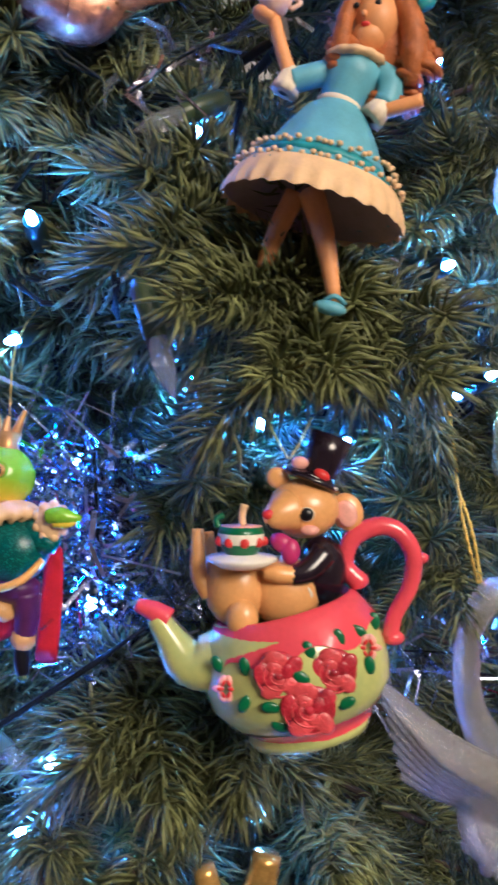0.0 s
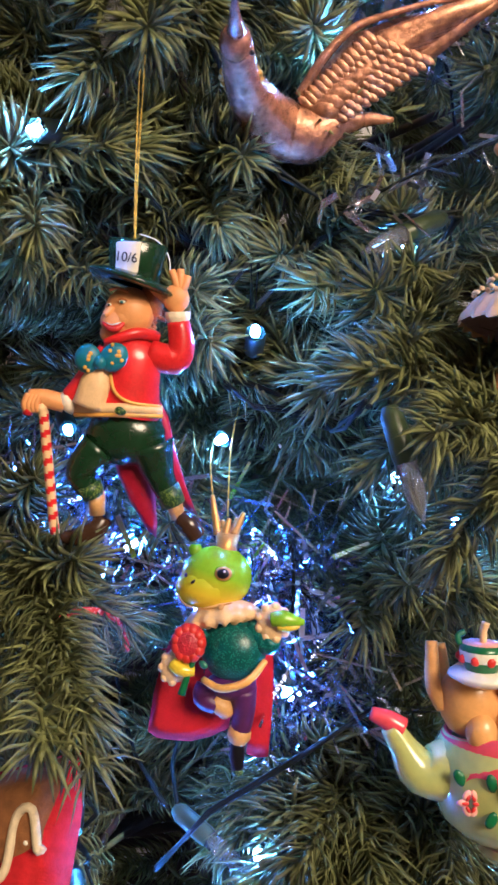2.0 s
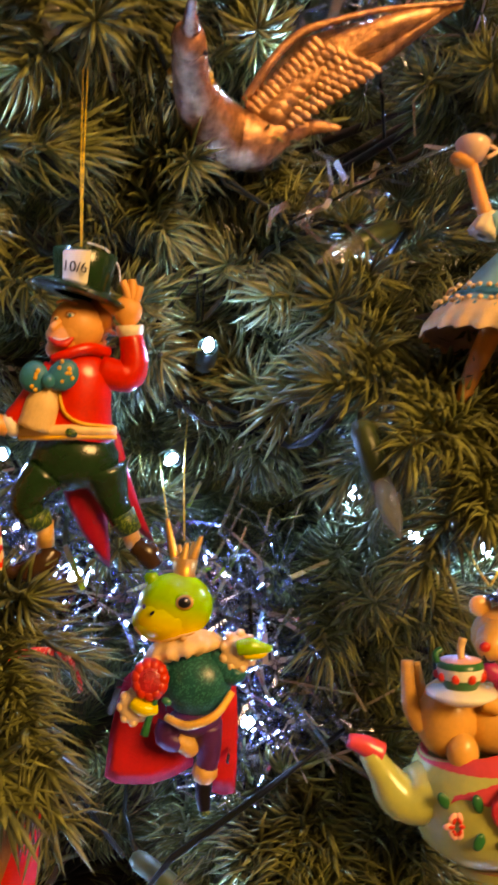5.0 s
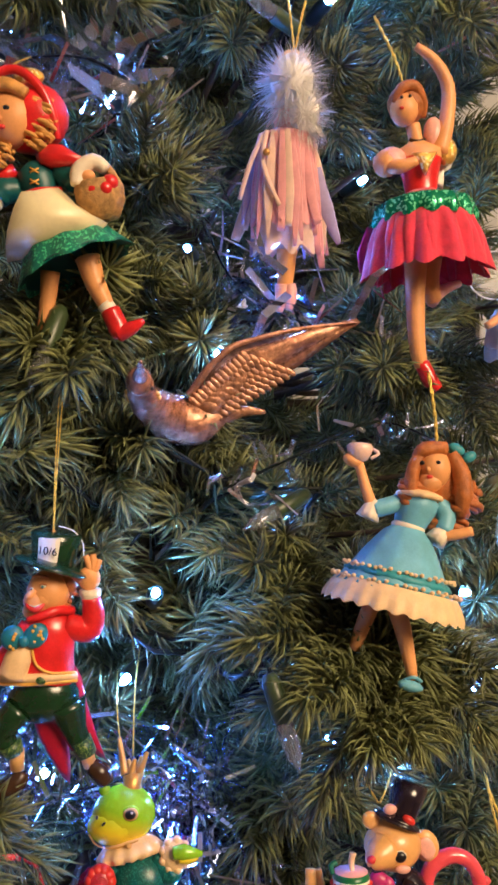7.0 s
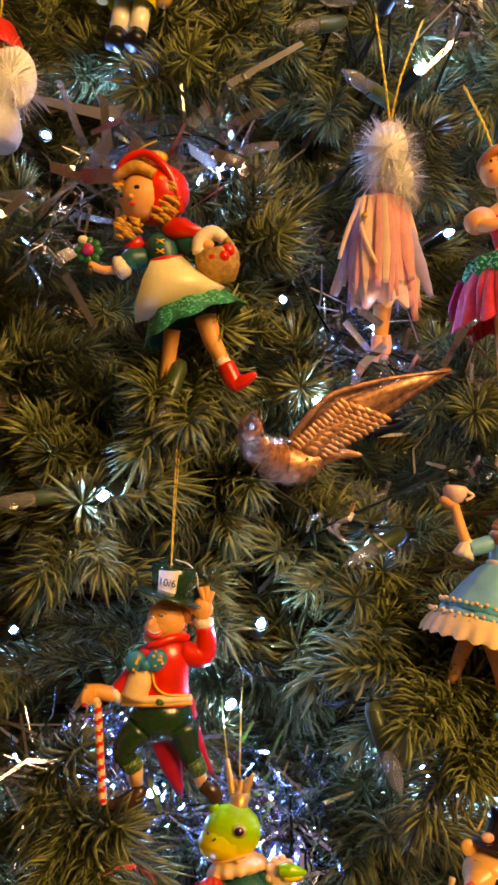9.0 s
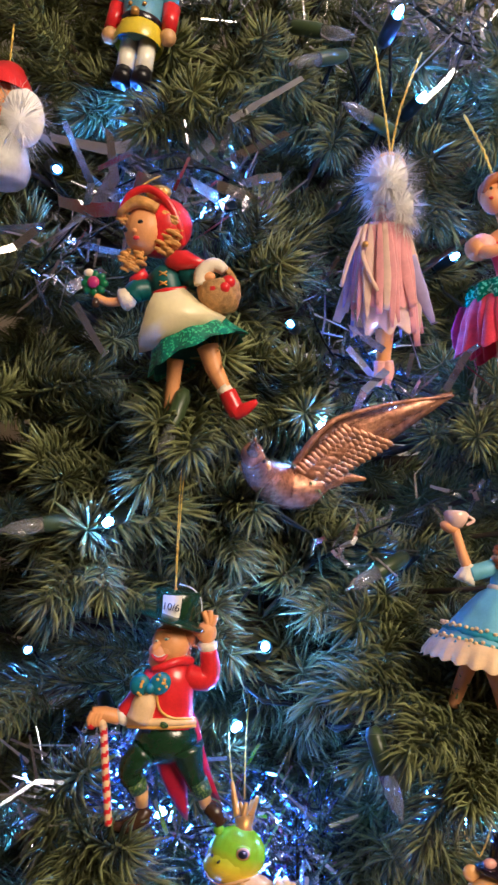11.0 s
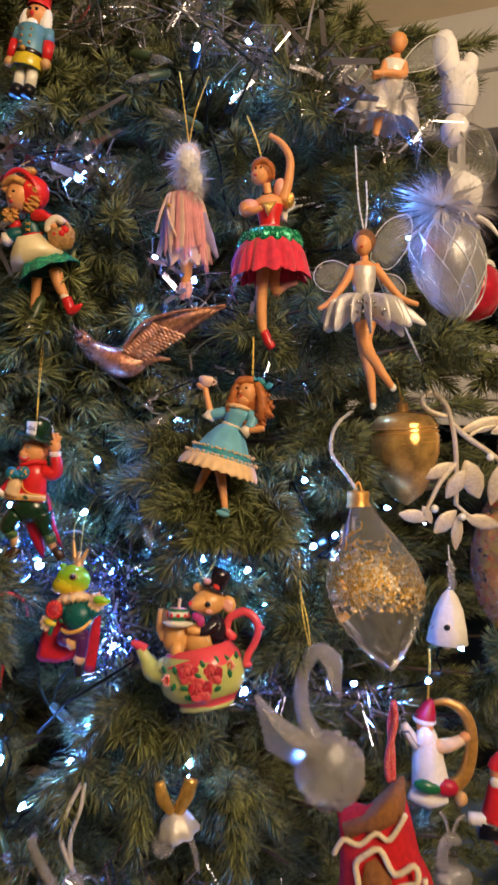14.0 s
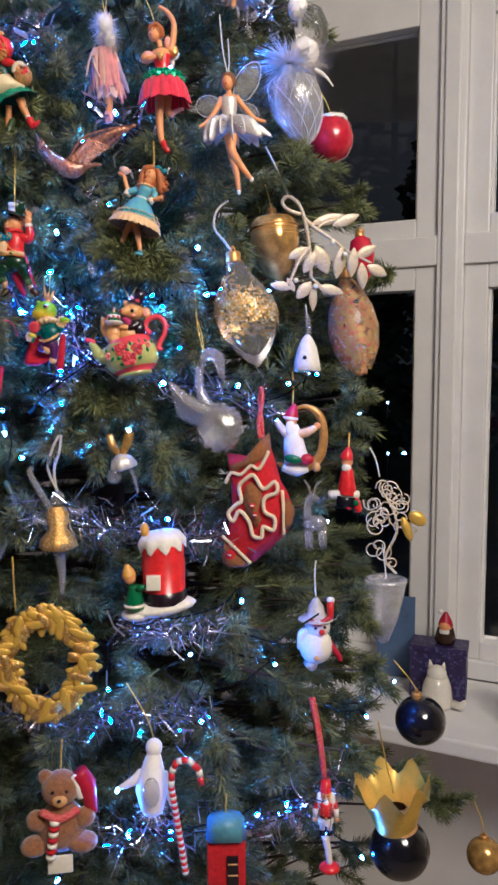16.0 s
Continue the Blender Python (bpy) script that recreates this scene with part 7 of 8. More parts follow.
f.lathe((168, 452, 0), (168, 395, 0), [(46, 0), (40, 0.08), (24, 0.14), (20, 0.6), (5, 1.0)], GREY_RIBBON, 24)
f.tube([(150, 448, -26), (175, 454, -34), (205, 440, -20)], 7, CRIMSON)
f.tube([(200, 510, 0), (225, 545, -6), (232, 562, -6)], [8, 7, 5], CRIMSON)
f.tube([(205, 455, 0), (206, 405, 0)], [9, 9], RED)
f.ball(206, 402, 0, 11, 9, 9, CHINA)
f.tube([(130, 530, 0), (132, 490, -6), (150, 480, -8)], [12, 12, 8], SNOW)
f.ball(168, 545, -34, 7, 7, 5, TAN)
f.tube([(160, 580, 0), (150, 562, -10)], [14, 16], GREY_RIBBON)
f.cord([(168, 395, 0), (165, 340, 6), (168, 300, 10)], WIRE_WHITE, 3)
f.single("snowman_ornament", "white snowman ornament with grey hat and red scarf", "ornament")

# gold ballerina of clear acrylic, crystal flower, pillar post box, wreath
f = Fig(155, 200, ((-0.0363, 0.2350, 1.2673), (-0.4, 7.8), 4.1052e-04))
f.ball(157, 135, 0, 19, 20, 17, ACRYLIC)
f.lathe((155, 155, 0), (155, 272, 0), [(16, 0), (30, 0.15), (22, 0.5), (44, 0.75), (48, 0.92), (20, 1.0)], GOLD_GLIT, 28, 0.08, 8)
f.tube([(140, 165, 0), (115, 120, 0), (90, 70, 0), (95, 50, 0)], [9, 9, 8, 5], ACRYLIC)
f.tube([(172, 165, 0), (210, 172, 0), (232, 160, 0)], [9, 8, 5], ACRYLIC)
f.tube([(130, 200, 0), (100, 190, 0), (80, 205, 0)], [8, 8, 4], ACRYLIC)
f.tube([(150, 270, 0), (158, 320, 0), (160, 395, 0)], [12, 9, 5], ACRYLIC)
f.tube([(162, 270, 0), (164, 330, 0), (160, 390, 0)], [10, 8, 4], ACRYLIC)
f.tube([(155, 116, 0), (150, 60, 0), (165, 10, 0), (170, -30, 6)], 4, GREY_RIBBON, 6)
f.tube([(158, 116, 0), (135, 60, 0), (145, 10, 0), (165, -30, 6)], 4, GREY_RIBBON, 6)
f.single("doll_ornament", "clear acrylic dancer with gold glitter body", "ornament", "doll ornaments")
f = Fig(320, 30, ((0.0297, 0.2500, 1.3361), (-0.4, 5.0), 4.1530e-04))
f.tube([(292, -30, 0), (300, 0, -4), (315, 20, -4)], [9, 12, 8], AMBER_GLASS)
f.tube([(345, -36, 0), (338, -10, -4), (325, 20, -4)], [12, 14, 9], AMBER_GLASS)
f.lathe((318, 20, 0), (328, 60, 0), [(10, 0), (26, 0.3), (34, 0.8), (30, 1)], SILVER_CLOTH, 24, 0.15, 7)
f.ball(302, 78, 0, 20, 22, 18, ACRYLIC)
f.tube([(345, 60, 0), (356, 95, 0), (362, 125, 0)], [6, 5, 3], ACRYLIC)
f.single("flower_ornament", "green-gold flower ornament with clear crystal drops", "ornament")
f = Fig(420, 330, ((0.0740, 0.2150, 1.2183), (-0.4, 3.4), 4.0406e-04))
f.begin("post_box_ornament", "red snow-capped post box ornament with a small child figure", "ornament")
f.lathe((428, 245, 0), (432, 405, 0), [(52, 0), (56, 0.05), (54, 0.3), (56, 0.32), (54, 0.8), (58, 0.82), (58, 1)], [RED, RED, RED, RED, JACKET, JACKET], 32)
f.flush("pillar")
f.lathe((424, 218, 0), (428, 262, 0), [(4, 0), (48, 0.15), (62, 0.6), (58, 1.0)], SNOW, 40, 0.05, 9, drop=10)
f.flush("snow_cap")
f.ball(384, 212, -20, 12, 18, 12, AMBER)
f.flush("robin")
f.ball(418, 418, -10, 96, 22, 52, SNOW, -8, 20)
f.ball(360, 432, -20, 40, 16, 40, SNOW)
f.flush("snow_base")
bm_box(f.bm, f.P(388, 322, -64), f.P(424, 360, -50), f.slot(CHINA), 0.0006)
f.flush("notice", "small white notice plate")
f.tube([(358, 350, -40), (356, 390, -40), (356, 410, -40)], [14, 24, 26], LEAF_GREEN)
f.ball(345, 330, -40, 16, 18, 15, PINK_FLESH)
f.lathe((344, 326, -40), (338, 296, -40), [(18, 0), (16, 0.4), (4, 1)], AMBER, 16)
f.tube([(362, 360, -48), (385, 350, -56)], [9, 7], LEAF_GREEN)
f.ball(356, 402, -42, 28, 8, 26, CHINA)
f.flush("child_figure", "small painted figure in green")
f = Fig(120, 550, ((-0.0501, 0.2220, 1.1239), (-0.4, 8.5), 4.1082e-04))
f.begin("gold_wreath", "gold leaf wreath ornament", "wreath")
g = np.random.default_rng(15)
f.tube([(120 + 98 * math.cos(a), 560 + 118 * math.sin(a), 0) for a in np.linspace(0, 6.283, 25)], 14, OLD_GOLD, 8)
f.flush("ring")
for k in range(170):
    a = k * 6.283 / 170 + 0.08 * g.normal()
    r = 0.80 + 0.38 * g.random()
    f.ball(120 + 100 * r * math.cos(a), 560 + 122 * r * math.sin(a), -20 * g.random() - 4, 12, 25 + 8 * g.random(), 4, YELLOW_GOLD if k % 3 else GOLD_GLIT, 90 - math.degrees(a) + 40 * g.normal(), 8)
    f.flush("leaf")
f.cord([(50, 420, 0), (48, 350, 2), (46, 280, 8)], r=3)
f.flush("hanging_cord")

# teddy, white bird, candy cane, red house, nutcracker on a ribbon
f = Fig(160, 940, ((-0.0302, 0.1950, 0.9712), (-0.4, 7.9), 4.0498e-04))
f.ball(160, 985, 0, 62, 68, 50, PLUSH)
f.ball(160, 880, -6, 50, 46, 42, PLUSH)
f.ball(160, 895, -44, 20, 16, 14, TAN)
f.ball(160, 888, -58, 6, 5, 4, INK, 0, 8)
f.ball(143, 872, -44, 5, 5, 4, INK, 0, 8)
f.ball(178, 872, -44, 5, 5, 4, INK, 0, 8)
f.ball(122, 852, 0, 20, 20, 14, PLUSH)
f.ball(100, 960, -14, 30, 26, 26, PLUSH, 30)
f.ball(218, 960, -14, 30, 26, 26, PLUSH, -30)
f.ball(92, 1022, -22, 36, 24, 34, PLUSH)
f.ball(212, 1022, -22, 40, 24, 34, PLUSH)
f.tube([(112, 925, -36), (160, 938, -52), (206, 925, -36)], 10, RIBBON)
for j in range(7):
    f.tube([(148 - 2 * j, 940 + 15 * j, -56), (147 - 2 * j, 948 + 15 * j, -56)], 13, FELT_RED if j % 2 else CHINA, 8)
f.tube([(205, 840, -8), (225, 880, -6), (240, 955, -6)], [22, 26, 12], CRIMSON)
f.tube([(196, 845, -14), (208, 880, -16), (212, 905, -12)], [12, 14, 12], FEATHER)
bm_box(f.bm, f.P(125, 1044, -40), f.P(188, 1092, -36), f.slot(CHINA), 0.0005)
f.cord([(160, 838, 0), (162, 800, 6), (165, 760, 16)], r=3)
f.single("teddy_ornament", "brown plush teddy ornament with striped scarf and red hat", "ornament")
f = Fig(390, 870, ((0.0606, 0.2150, 0.9895), (-0.4, 3.9), 4.1491e-04))
f.tube([(402, 790, 0), (398, 830, 0), (395, 890, 0), (395, 955, 0)], [14, 28, 44, 26], FEATHER)
f.ball(402, 780, 0, 22, 24, 20, FEATHER)
f.ball(395, 880, -40, 22, 40, 12, FROST)
f.tube([(372, 845, 0), (345, 870, 0), (310, 885, 0)], [14, 13, 5], FEATHER, 8, 0.5)
f.tube([(422, 850, 0), (440, 900, 0), (445, 940, 0)], [14, 14, 6], FEATHER, 8, 0.5)
f.fluff(395, 940, 0, 46, 120, FEATHER, 14)
f.cord([(402, 760, 0), (385, 700, 4), (335, 610, 10)], r=2.5)
f.single("bird_ornament", "white feathered dove ornament with a frosted breast", "ornament")
f = Fig(480, 960, ((0.0992, 0.1950, 0.9621), (-0.4, 2.3), 4.0671e-04))
f.begin("candy_cane", "red and white striped candy cane hooked on a branch", "candy cane")
P = [(524, 878), (518, 838), (490, 810), (462, 814), (448, 842), (446, 880)] + [(446 + 34 * j / 14, 880 + 240 * j / 14) for j in range(1, 15)]
for j in range(len(P) - 1):
    (x0, y0), (x1, y1) = P[j], P[j + 1]
    xm, ym = x0 + 0.55 * (x1 - x0), y0 + 0.55 * (y1 - y0)
    f.tube([(x0, y0, 0), (xm, ym, 0)], 8.5, RED, 12)
    f.flush("stripe", "glossy red stripe")
    f.tube([(xm, ym, 0), (x1, y1, 0)], 8.5, CHINA, 12)
    f.flush("stripe", "glossy white stripe")
f = Fig(590, 1080, ((0.1440, 0.2100, 0.9000), (-0.4, 0.3), 4.1756e-04))
f.begin("house_ornament", "red felt house ornament with a pale blue roof", "ornament")
bm_box(f.bm, f.P(538, 1180, -22), f.P(636, 1020, 22), f.slot(FELT_RED), 0.001)
f.flush("wall")
f.sheet([(534, 1018), (538, 960), (580, 945), (632, 958), (640, 1018)], 60, SKY_BLUE, 6)
f.flush("roof")
bm_box(f.bm, f.P(588, 1140, -28), f.P(618, 1050, -20), f.slot(JACKET), 0.0005)
f.tube([(590, 1070, -29), (616, 1070, -29)], 2, TAN, 6)
f.tube([(590, 1100, -29), (616, 1100, -29)], 2, TAN, 6)
f.flush("door")
f.cord([(585, 948, 0), (588, 900, 6)], r=3)
f.flush("hanging_cord")


def nutcracker(f, x, y, k, coat, trousers, arm):
    """A turned wooden soldier: hat, head with beard, coat, arms and legs."""
    f.lathe((x, y - 150 * k, 0), (x, y - 100 * k, 0), [(1, 0), (20 * k, 0.02), (24 * k, 1.0)], RED, 20)
    f.ball(x, y - 85 * k, 0, 24 * k, 24 * k, 22 * k, PINK_FLESH)
    f.ball(x, y - 56 * k, -14 * k, 13 * k, 14 * k, 14 * k, FEATHER)
    f.ball(x, y - 78 * k, -22 * k, 5 * k, 6 * k, 5 * k, LIP, 0, 8)
    for sx in (-1, 1):
        f.ball(x + sx * 27 * k, y - 62 * k, -2 * k, 13 * k, 36 * k, 12 * k, FEATHER)
        f.fluff(x + sx * 28 * k, y - 50 * k, -2 * k, 26 * k, 70, FEATHER, 21 + sx)
    f.lathe((x, y - 60 * k, 0), (x, y + 30 * k, 0), [(14 * k, 0), (32 * k, 0.08), (28 * k, 0.6), (30 * k, 0.9), (10 * k, 1.0)], coat, 22)
    f.lathe((x, y - 2 * k, 0), (x, y + 8 * k, 0), [(29 * k, 0), (31 * k, 0.5), (29 * k, 1)], JACKET, 22)
    f.lathe((x, y + 8 * k, 0), (x, y + 34 * k, 0), [(30 * k, 0), (35 * k, 0.7), (33 * k, 1)], trousers, 22)
    f.tube([(x, y - 1 * k, -32 * k), (x, y + 7 * k, -32 * k)], 6 * k, OLD_GOLD, 8)
    for sx in (-1, 1):
        f.tube([(x + sx * 34 * k, y - 52 * k, 0), (x + sx * 42 * k, y - 24 * k, 0)], [13 * k, 12 * k], coat)
        f.tube([(x + sx * 42 * k, y - 26 * k, 0), (x + sx * 46 * k, y + 10 * k, -4)], [13 * k, 10 * k], arm)
        f.ball(x + sx * 46 * k, y + 20 * k, -4, 12 * k, 12 * k, 11 * k, TAN)
        f.tube([(x + sx * 14 * k, y + 24 * k, 0), (x + sx * 15 * k, y + 75 * k, 0)], [13 * k, 12 * k], CHINA)
        f.tube([(x + sx * 15 * k, y + 70 * k, 0), (x + sx * 15 * k, y + 90 * k, -6 * k)], [13 * k, 14 * k], INK)
        f.ball(x + sx * 8 * k, y - 88 * k, -20 * k, 4 * k, 4 * k, 3 * k, INK, 0, 8)
        for j in range(3):
            f.ball(x + sx * 11 * k, y + (-40 + 14 * j) * k, -28 * k, 3 * k, 3 * k, 3 * k, OLD_GOLD, 0, 8)


f = Fig(92, 110, ((-0.0994, 0.2790, 1.8655), (7.2, -10.8), 3.3975e-04), -4.4, 0.905)
nutcracker(f, 92, 110, 1.0, SKY_BLUE, FROG_YELLOW, RED)
f.cord([(92, -42, 0), (94, -90, 4), (98, -130, 12)], r=2.5)
f.single("nutcracker_ornament", "wooden nutcracker ornament in pale blue coat with white beard", "ornament", "nutcracker ornaments")
f = Fig(190, 950, ((0.2620, 0.3100, 0.8969), (-0.4, -4.2), 4.6840e-04))
nutcracker(f, 190, 960, 0.62, RED, CHINA, CHINA)
f.tube([(188, 1020, 0), (196, 1060, 0), (200, 1095, 0)], [10, 9, 8], CHINA)
f.ball(200, 1108, 0, 28, 14, 24, RED)
f.tube([(185, 862, 0), (172, 760, -4), (152, 650, 4)], 6, RIBBON, 8)
f.tube([(188, 862, 4), (178, 760, 4), (158, 650, 8)], 5, RIBBON, 8)
f.single("nutcracker_ornament", "red wooden nutcracker ornament on a red ribbon", "ornament", "nutcracker ornaments")

# Santa with a downy beard, black baubles, crowned globe
f = Fig(5, 190, ((-0.1513, 0.2450, 1.8065), (-0.3, 8.2), 2.3218e-04))
f.ball(0, 190, 0, 40, 44, 36, PINK_FLESH)
f.lathe((2, 170, 0), (10, 100, 10), [(48, 0), (46, 0.3), (26, 0.8), (5, 1.0)], RED, 24)
f.ball(35, 215, -20, 40, 55, 26, FEATHER)
f.fluff(30, 220, -22, 66, 300, FEATHER, 31)
f.tube([(0, 240, 0), (0, 300, 0), (0, 330, 0)], [40, 52, 40], GREY_RIBBON)
f.cord([(8, 100, 8), (10, 60, 14), (12, 20, 20)], r=2.5)
f.single("santa_ornament", "Santa ornament with red hood and downy white beard", "ornament", "Santa ornaments")
f = Fig(735, 1268, ((0.4299, 0.5300, 0.9057), (-0.4, -8.4), 8.5922e-04))
f.begin("bauble", "glossy black mirrored bauble", "bauble", "round baubles")
f.ball(735, 1268, 0, 44, 42, 44, BLACK_GLASS, 0, 28)
f.flush("glass_body")
cap(f, 728, 1226, 9)
f.flush("cap")
f.cord([(728, 1215, 0), (715, 1195, 4), (690, 1170, 20)], r=1.6)
f.flush("hanging_cord")
f = Fig(370, 950, ((0.3663, 0.4000, 0.8427), (-0.4, -7.4), 5.1661e-04))
f.begin("crowned_globe_ornament", "dark glass globe ornament wearing a gold card crown", "ornament")
f.ball(382, 1055, 0, 78, 78, 76, BLACK_GLASS, 0, 28)
f.flush("globe")
f.lathe((372, 1000, 0), (360, 880, 0), [(50, 0), (62, 0.3), (80, 0.7), (98, 1.0)], YELLOW_GOLD, 42, lobes=7, drop=26)
f.flush("crown", "gold card crown")
f.lathe((376, 995, 0), (378, 940, 0), [(52, 0), (46, 0.6), (20, 1)], TAN, 28)
f.flush("collar")
f.cord([(365, 905, 0), (340, 800, 4), (325, 720, 10)], r=2.5)
f.flush("hanging_cord")
f = Fig(845, 1505, ((0.5294, 0.5200, 0.6960), (-0.4, -11.3), 8.6828e-04))
f.begin("bauble", "shiny plain gold bauble", "bauble", "round baubles")
f.ball(845, 1505, 0, 31, 31, 31, AMBER_GLASS, 0, 24)
f.flush("glass_body")
cap(f, 843, 1474, 7)
f.flush("cap")
f.cord([(843, 1466, 0), (838, 1440, 4), (826, 1412, 8)], r=1.5)
f.flush("hanging_cord")
f = Fig(340, 430, ((0.3581, 0.4700, 1.0961), (-0.4, -6.6), 5.3903e-04))
f.begin("goblet_ornament", "frosted pale blue glass goblet ornament", "ornament")
f.lathe((350, 352, 0), (340, 520, 0), [(52, 0), (48, 0.2), (36, 0.6), (18, 0.95), (4, 1.0)], FROST, 28)
f.flush("glass_body")
f.lathe((350, 346, 0), (350, 358, 0), [(48, 0), (55, 0.4), (55, 0.8), (50, 1.0)], FROST, 28)
f.flush("rim")
f.cord([(350, 350, 0), (345, 300, 4), (340, 260, 8)], WIRE_WHITE, 2.5)
f.flush("hanging_cord")
f = Fig(40, 1440, ((-0.1176, 0.2600, 1.2429), (-1.6, 11.2), 4.7711e-04))
f.sheet([(-60, 1520), (0, 1490), (40, 1440), (95, 1385), (110, 1380), (95, 1430), (60, 1490), (10, 1530)], 8, FROST, 6)
f.tube([(-40, 1515, -8), (30, 1470, -10), (105, 1385, -8)], 3, FOIL, 6)
f.single("leaf_ornament", "large frosted grey glass leaf ornament", "ornament")

# ---- tinsel ----
# silver foil with the bulbs' blue light tinted into its colour
BLUE_LIT_FOIL = mat("blue_lit_silver_foil", (0.62, 0.66, 0.80), 0.14, metal=1.0, scale=200, bump=0.2, var=0.15)


def tinsel(label, pts, n, length, spread, seed, material, width=0.0016):
    """A garland: a core thread and many bent foil strips standing out from it."""
    g = np.random.default_rng(seed)
    pts = [Vector(p) for p in pts]
    bm = bmesh.new()
    core = [catmull(pts, i, t) for i in range(len(pts) - 1) for t in (0, 0.25, 0.5, 0.75)] + [pts[-1]]
    bm_tube(bm, core, 0.0006, 5, 1)
    for _ in range(int(n * 1.25)):
        i, t = int(g.integers(len(pts) - 1)), g.random()
        p = catmull(pts, i, t) + Vector(g.normal(size=3)).normalized() * spread * 1.9 * g.random()
        d = Vector(g.normal(size=3)).normalized()
        ln = length * (0.45 + 0.9 * g.random())
        q = Vector(g.normal(size=3)) * 0.35
        side = d.cross(Vector(g.normal(size=3))).normalized() * width * (0.35 + 0.6 * g.random())
        a, b, c = p, p + d * ln * 0.5, p + (d + q).normalized() * ln
        v = [bm.verts.new(x) for x in (a - side, a + side, b + side, c + side * 0.7, c - side * 0.7, b - side)]
        bm.faces.new((v[0], v[1], v[2], v[5]))
        bm.faces.new((v[5], v[2], v[3], v[4]))
    ob = part("tinsel_garland", bm, [material, CABLE], smooth=False)
    return tagged(ob, label, "tinsel", "tinsel garlands", "stuff")


tinsel("silver foil tinsel glinting blue between the branches", [(-0.14, 0.31, 1.50), (-0.10, 0.30, 1.51), (-0.06, 0.305, 1.49), (-0.02, 0.298, 1.48), (-0.005, 0.298, 1.45), (-0.01, 0.298, 1.43), (-0.03, 0.305, 1.41)], 1100, 0.030, 0.016, 41, BLUE_LIT_FOIL, 0.0011)
tinsel("silver foil tinsel with broad strips", [(-0.15, 0.30, 1.75), (-0.10, 0.295, 1.785), (-0.06, 0.305, 1.80), (-0.03, 0.31, 1.77), (0.0, 0.31, 1.71), (0.05, 0.31, 1.69), (0.10, 0.33, 1.66)], 240, 0.030, 0.010, 42, FOIL, 0.0009)
tinsel("bright silver foil tinsel in the upper branches", [(-0.08, 0.31, 1.90), (0.0, 0.30, 1.905), (0.07, 0.32, 1.89), (0.13, 0.34, 1.87), (0.19, 0.36, 1.845)], 320, 0.034, 0.010, 43, FOIL, 0.0011)
tinsel("broad pale gold and silver foil strips", [(-0.15, 0.30, 1.755), (-0.11, 0.285, 1.79), (-0.07, 0.285, 1.80), (-0.045, 0.285, 1.785)], 34, 0.042, 0.010, 52, FOIL, 0.0042)
tinsel("broad pale silver foil strips in the upper branches", [(0.06, 0.315, 1.885), (0.10, 0.315, 1.875), (0.14, 0.32, 1.86), (0.17, 0.325, 1.85)], 40, 0.040, 0.010, 53, FOIL, 0.0036)
tinsel("broad silver foil strips under the dancers", [(-0.005, 0.30, 1.715), (0.03, 0.295, 1.70), (0.06, 0.30, 1.69)], 26, 0.034, 0.010, 54, BLUE_LIT_FOIL, 0.0030)
tinsel("silver foil tinsel behind the bird", [(-0.01, 0.285, 1.62), (0.02, 0.275, 1.635), (0.06, 0.29, 1.65), (0.10, 0.31, 1.64)], 40, 0.018, 0.008, 44, FOIL, 0.0014)
tinsel("silver foil tinsel low in the tree", [(-0.08, 0.25, 1.27), (-0.01, 0.25, 1.26), (0.06, 0.26, 1.255), (0.13, 0.27, 1.245), (0.19, 0.31, 1.26)], 480, 0.026, 0.014, 145, BLUE_LIT_FOIL, 0.0010)
tinsel("silver foil tinsel hanging under the post box", [(0.03, 0.24, 1.16), (0.08, 0.235, 1.145), (0.13, 0.245, 1.15)], 180, 0.028, 0.010, 46, FOIL, 0.0013)
tinsel("silver foil tinsel near the wreath", [(-0.10, 0.23, 1.06), (-0.03, 0.235, 1.05), (0.04, 0.235, 1.06), (0.12, 0.25, 1.04)], 300, 0.030, 0.012, 47, BLUE_LIT_FOIL, 0.0013)
tinsel("silver foil tinsel in the lower branches", [(0.0, 0.22, 0.93), (0.10, 0.23, 0.92), (0.20, 0.27, 0.91), (0.28, 0.34, 0.92)], 220, 0.030, 0.012, 48, BLUE_LIT_FOIL, 0.0012)
tinsel("silver foil tinsel near the swan", [(0.05, 0.29, 1.42), (0.12, 0.31, 1.41), (0.20, 0.35, 1.38)], 160, 0.028, 0.012, 49, BLUE_LIT_FOIL, 0.0011)

# ---- things on the window sill ----
def on_sill(a, b, z=0.690, turn=0):
    return win_m @ pose(a, b, z, 0, 0, turn)


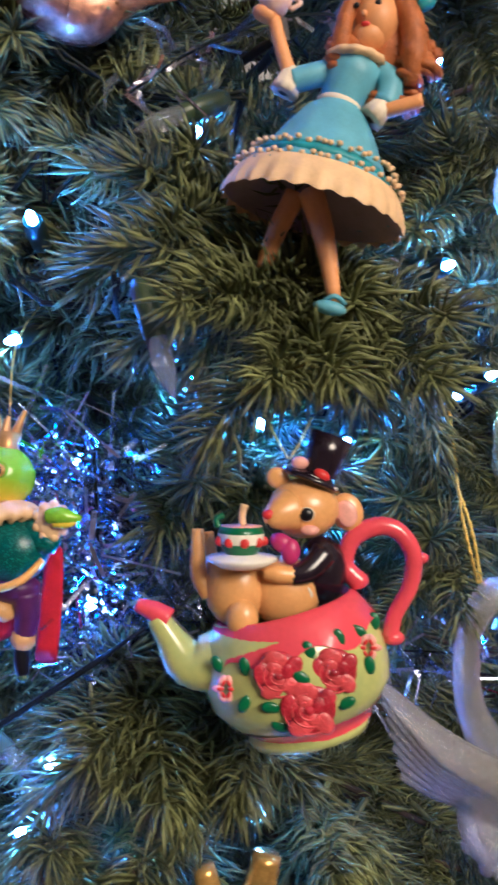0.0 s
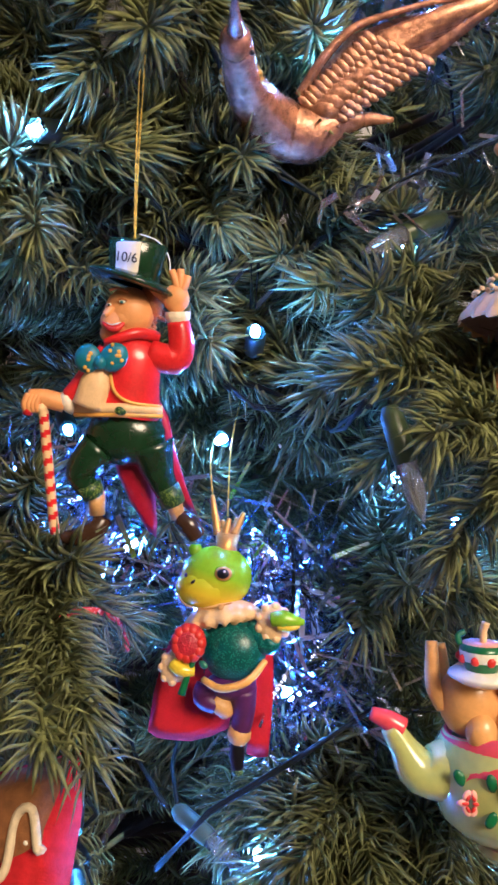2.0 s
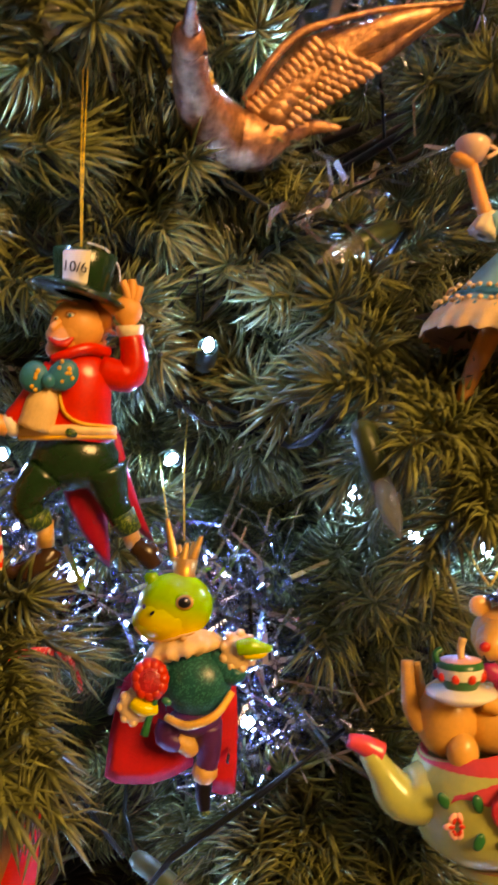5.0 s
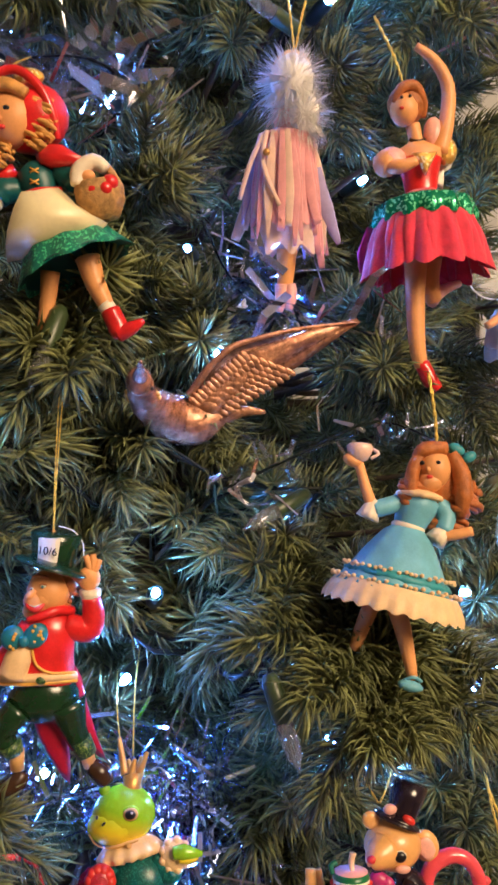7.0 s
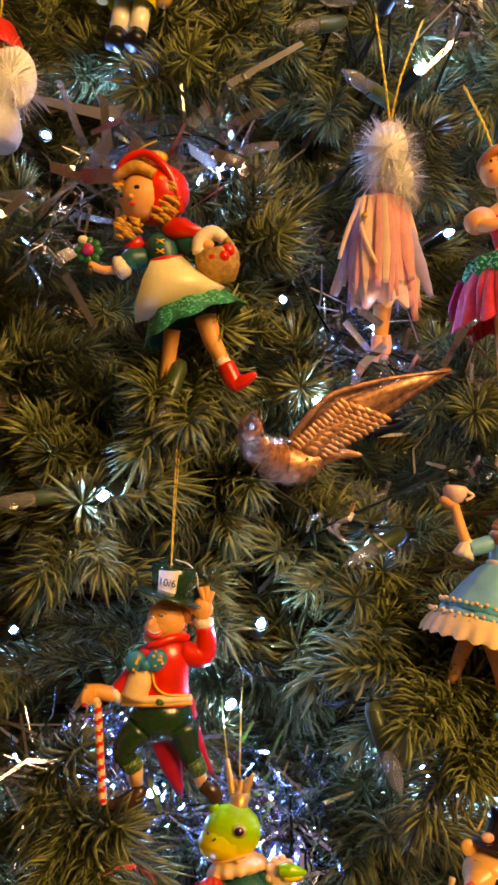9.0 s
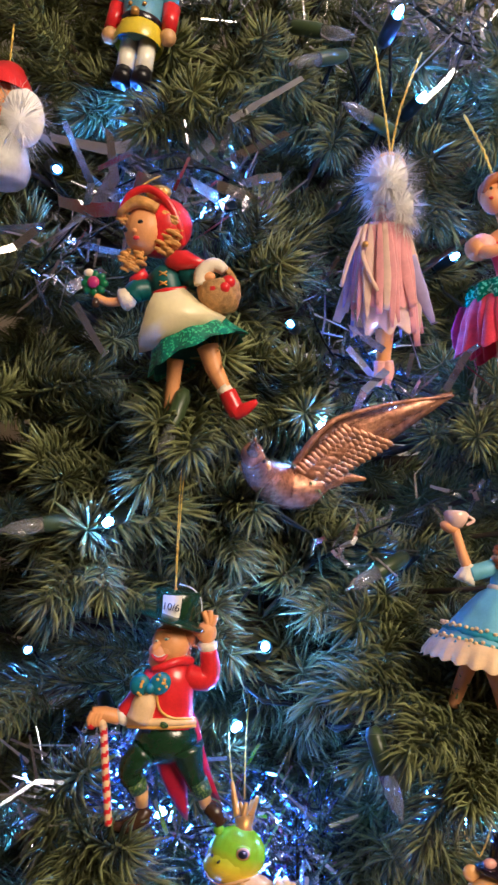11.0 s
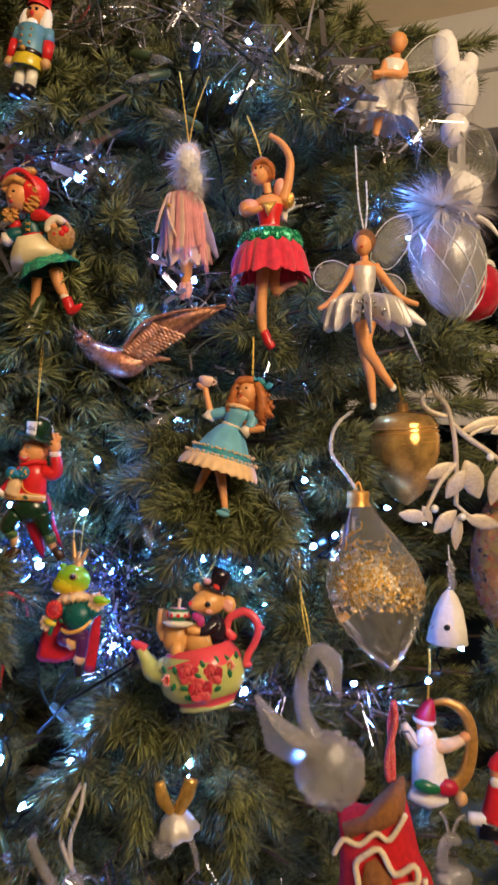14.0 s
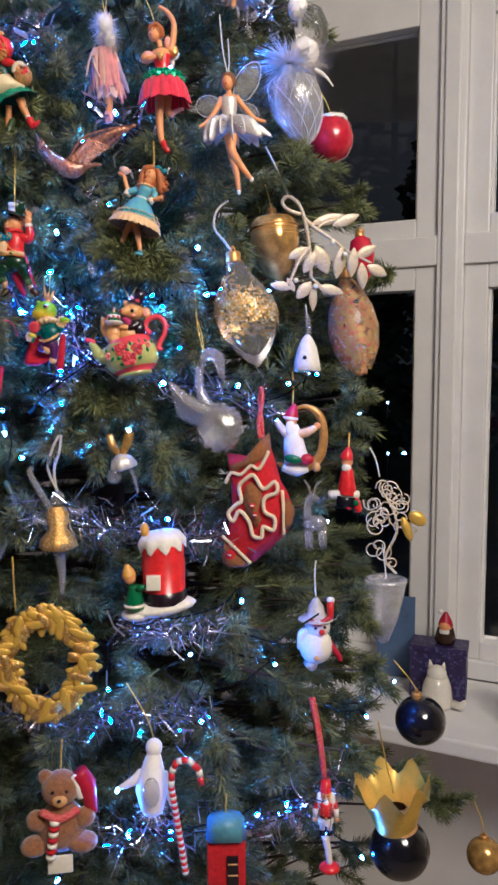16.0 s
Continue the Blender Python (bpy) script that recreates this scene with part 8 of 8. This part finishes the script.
box = thing("gift_box", on_sill(0.105, -0.115, 0.690, 6), "navy patterned card box on the window sill", "box")
part("body", bm_box(bmesh.new(), (-0.062, -0.035, 0.0), (0.062, 0.035, 0.105), 0, 0.002), NAVY, box, smooth=False)
part("lid", bm_box(bmesh.new(), (-0.064, -0.037, 0.105), (0.064, 0.037, 0.121), 0, 0.002), NAVY, box, smooth=False)
gnome = bmesh.new()
bm_lathe(gnome, [(0.020, 0), (0.024, 0.01), (0.018, 0.035), (0.012, 0.04)], slot=0, close=True)
bm_ball(gnome, (0, -0.006, 0.040), 0.014, 1)
bm_lathe(gnome, [(0.017, 0.042), (0.013, 0.055), (0.004, 0.072)], slot=2)
bm_ball(gnome, (-0.012, 0, 0.072), 0.006, 3, 10)
bm_ball(gnome, (0, -0.012, 0.028), (0.013, 0.008, 0.016), 3)
ob = part("gnome_figurine", gnome, [BROWN_SHOE, PINK_FLESH, CRIMSON, SNOW])
ob.matrix_world = on_sill(0.118, -0.115, 0.811)
tagged(ob, "small gnome figurine in a dark red hat on a box", "figurine")
cat = bmesh.new()
bm_lathe(cat, [(0.030, 0), (0.036, 0.01), (0.030, 0.05), (0.018, 0.08)], slot=0, close=True)
bm_ball(cat, (0.0, -0.004, 0.075), (0.022, 0.020, 0.020), 0)
bm_tube(cat, [(-0.014, 0, 0.088), (-0.017, 0, 0.104)], [0.007, 0.001], 8, 0)
bm_tube(cat, [(0.012, 0, 0.088), (0.015, 0, 0.102)], [0.007, 0.001], 8, 0)
bm_tube(cat, [(0.026, 0, 0.012), (0.055, -0.012, 0.014), (0.066, -0.020, 0.030)], [0.010, 0.009, 0.005], 8, 0)
ob = part("china_figurine", cat, [CHINA])
ob.matrix_world = on_sill(0.115, -0.185, 0.690)
tagged(ob, "white china figurine standing on the window sill", "figurine")
card = part("greeting_card", bm_box(bmesh.new(), (-0.045, -0.002, 0), (0.045, 0.002, 0.20), 0, 0.0005), GLASS_BLUE, smooth=False)
card.matrix_world = on_sill(-0.01, -0.06, 0.690, 12)
tagged(card, "blue tinted greeting card leaning by the window", "card")
house = thing("china_house", on_sill(0.325, -0.235, 0.690, 8), "cream and orange painted house ornament on the sill", "ornament")
part("wall", bm_box(bmesh.new(), (-0.045, -0.03, 0), (0.045, 0.03, 0.13), 0, 0.003), CHINA, house, smooth=False)
roof = bmesh.new()
bm_box(roof, (-0.052, -0.036, 0.13), (0.052, 0.036, 0.155), 0, 0.010)
part("roof", roof, TAN, house, smooth=False)
part("door", bm_box(bmesh.new(), (-0.034, -0.034, 0), (-0.014, -0.030, 0.06), 0, 0.001), AMBER, house, smooth=False)
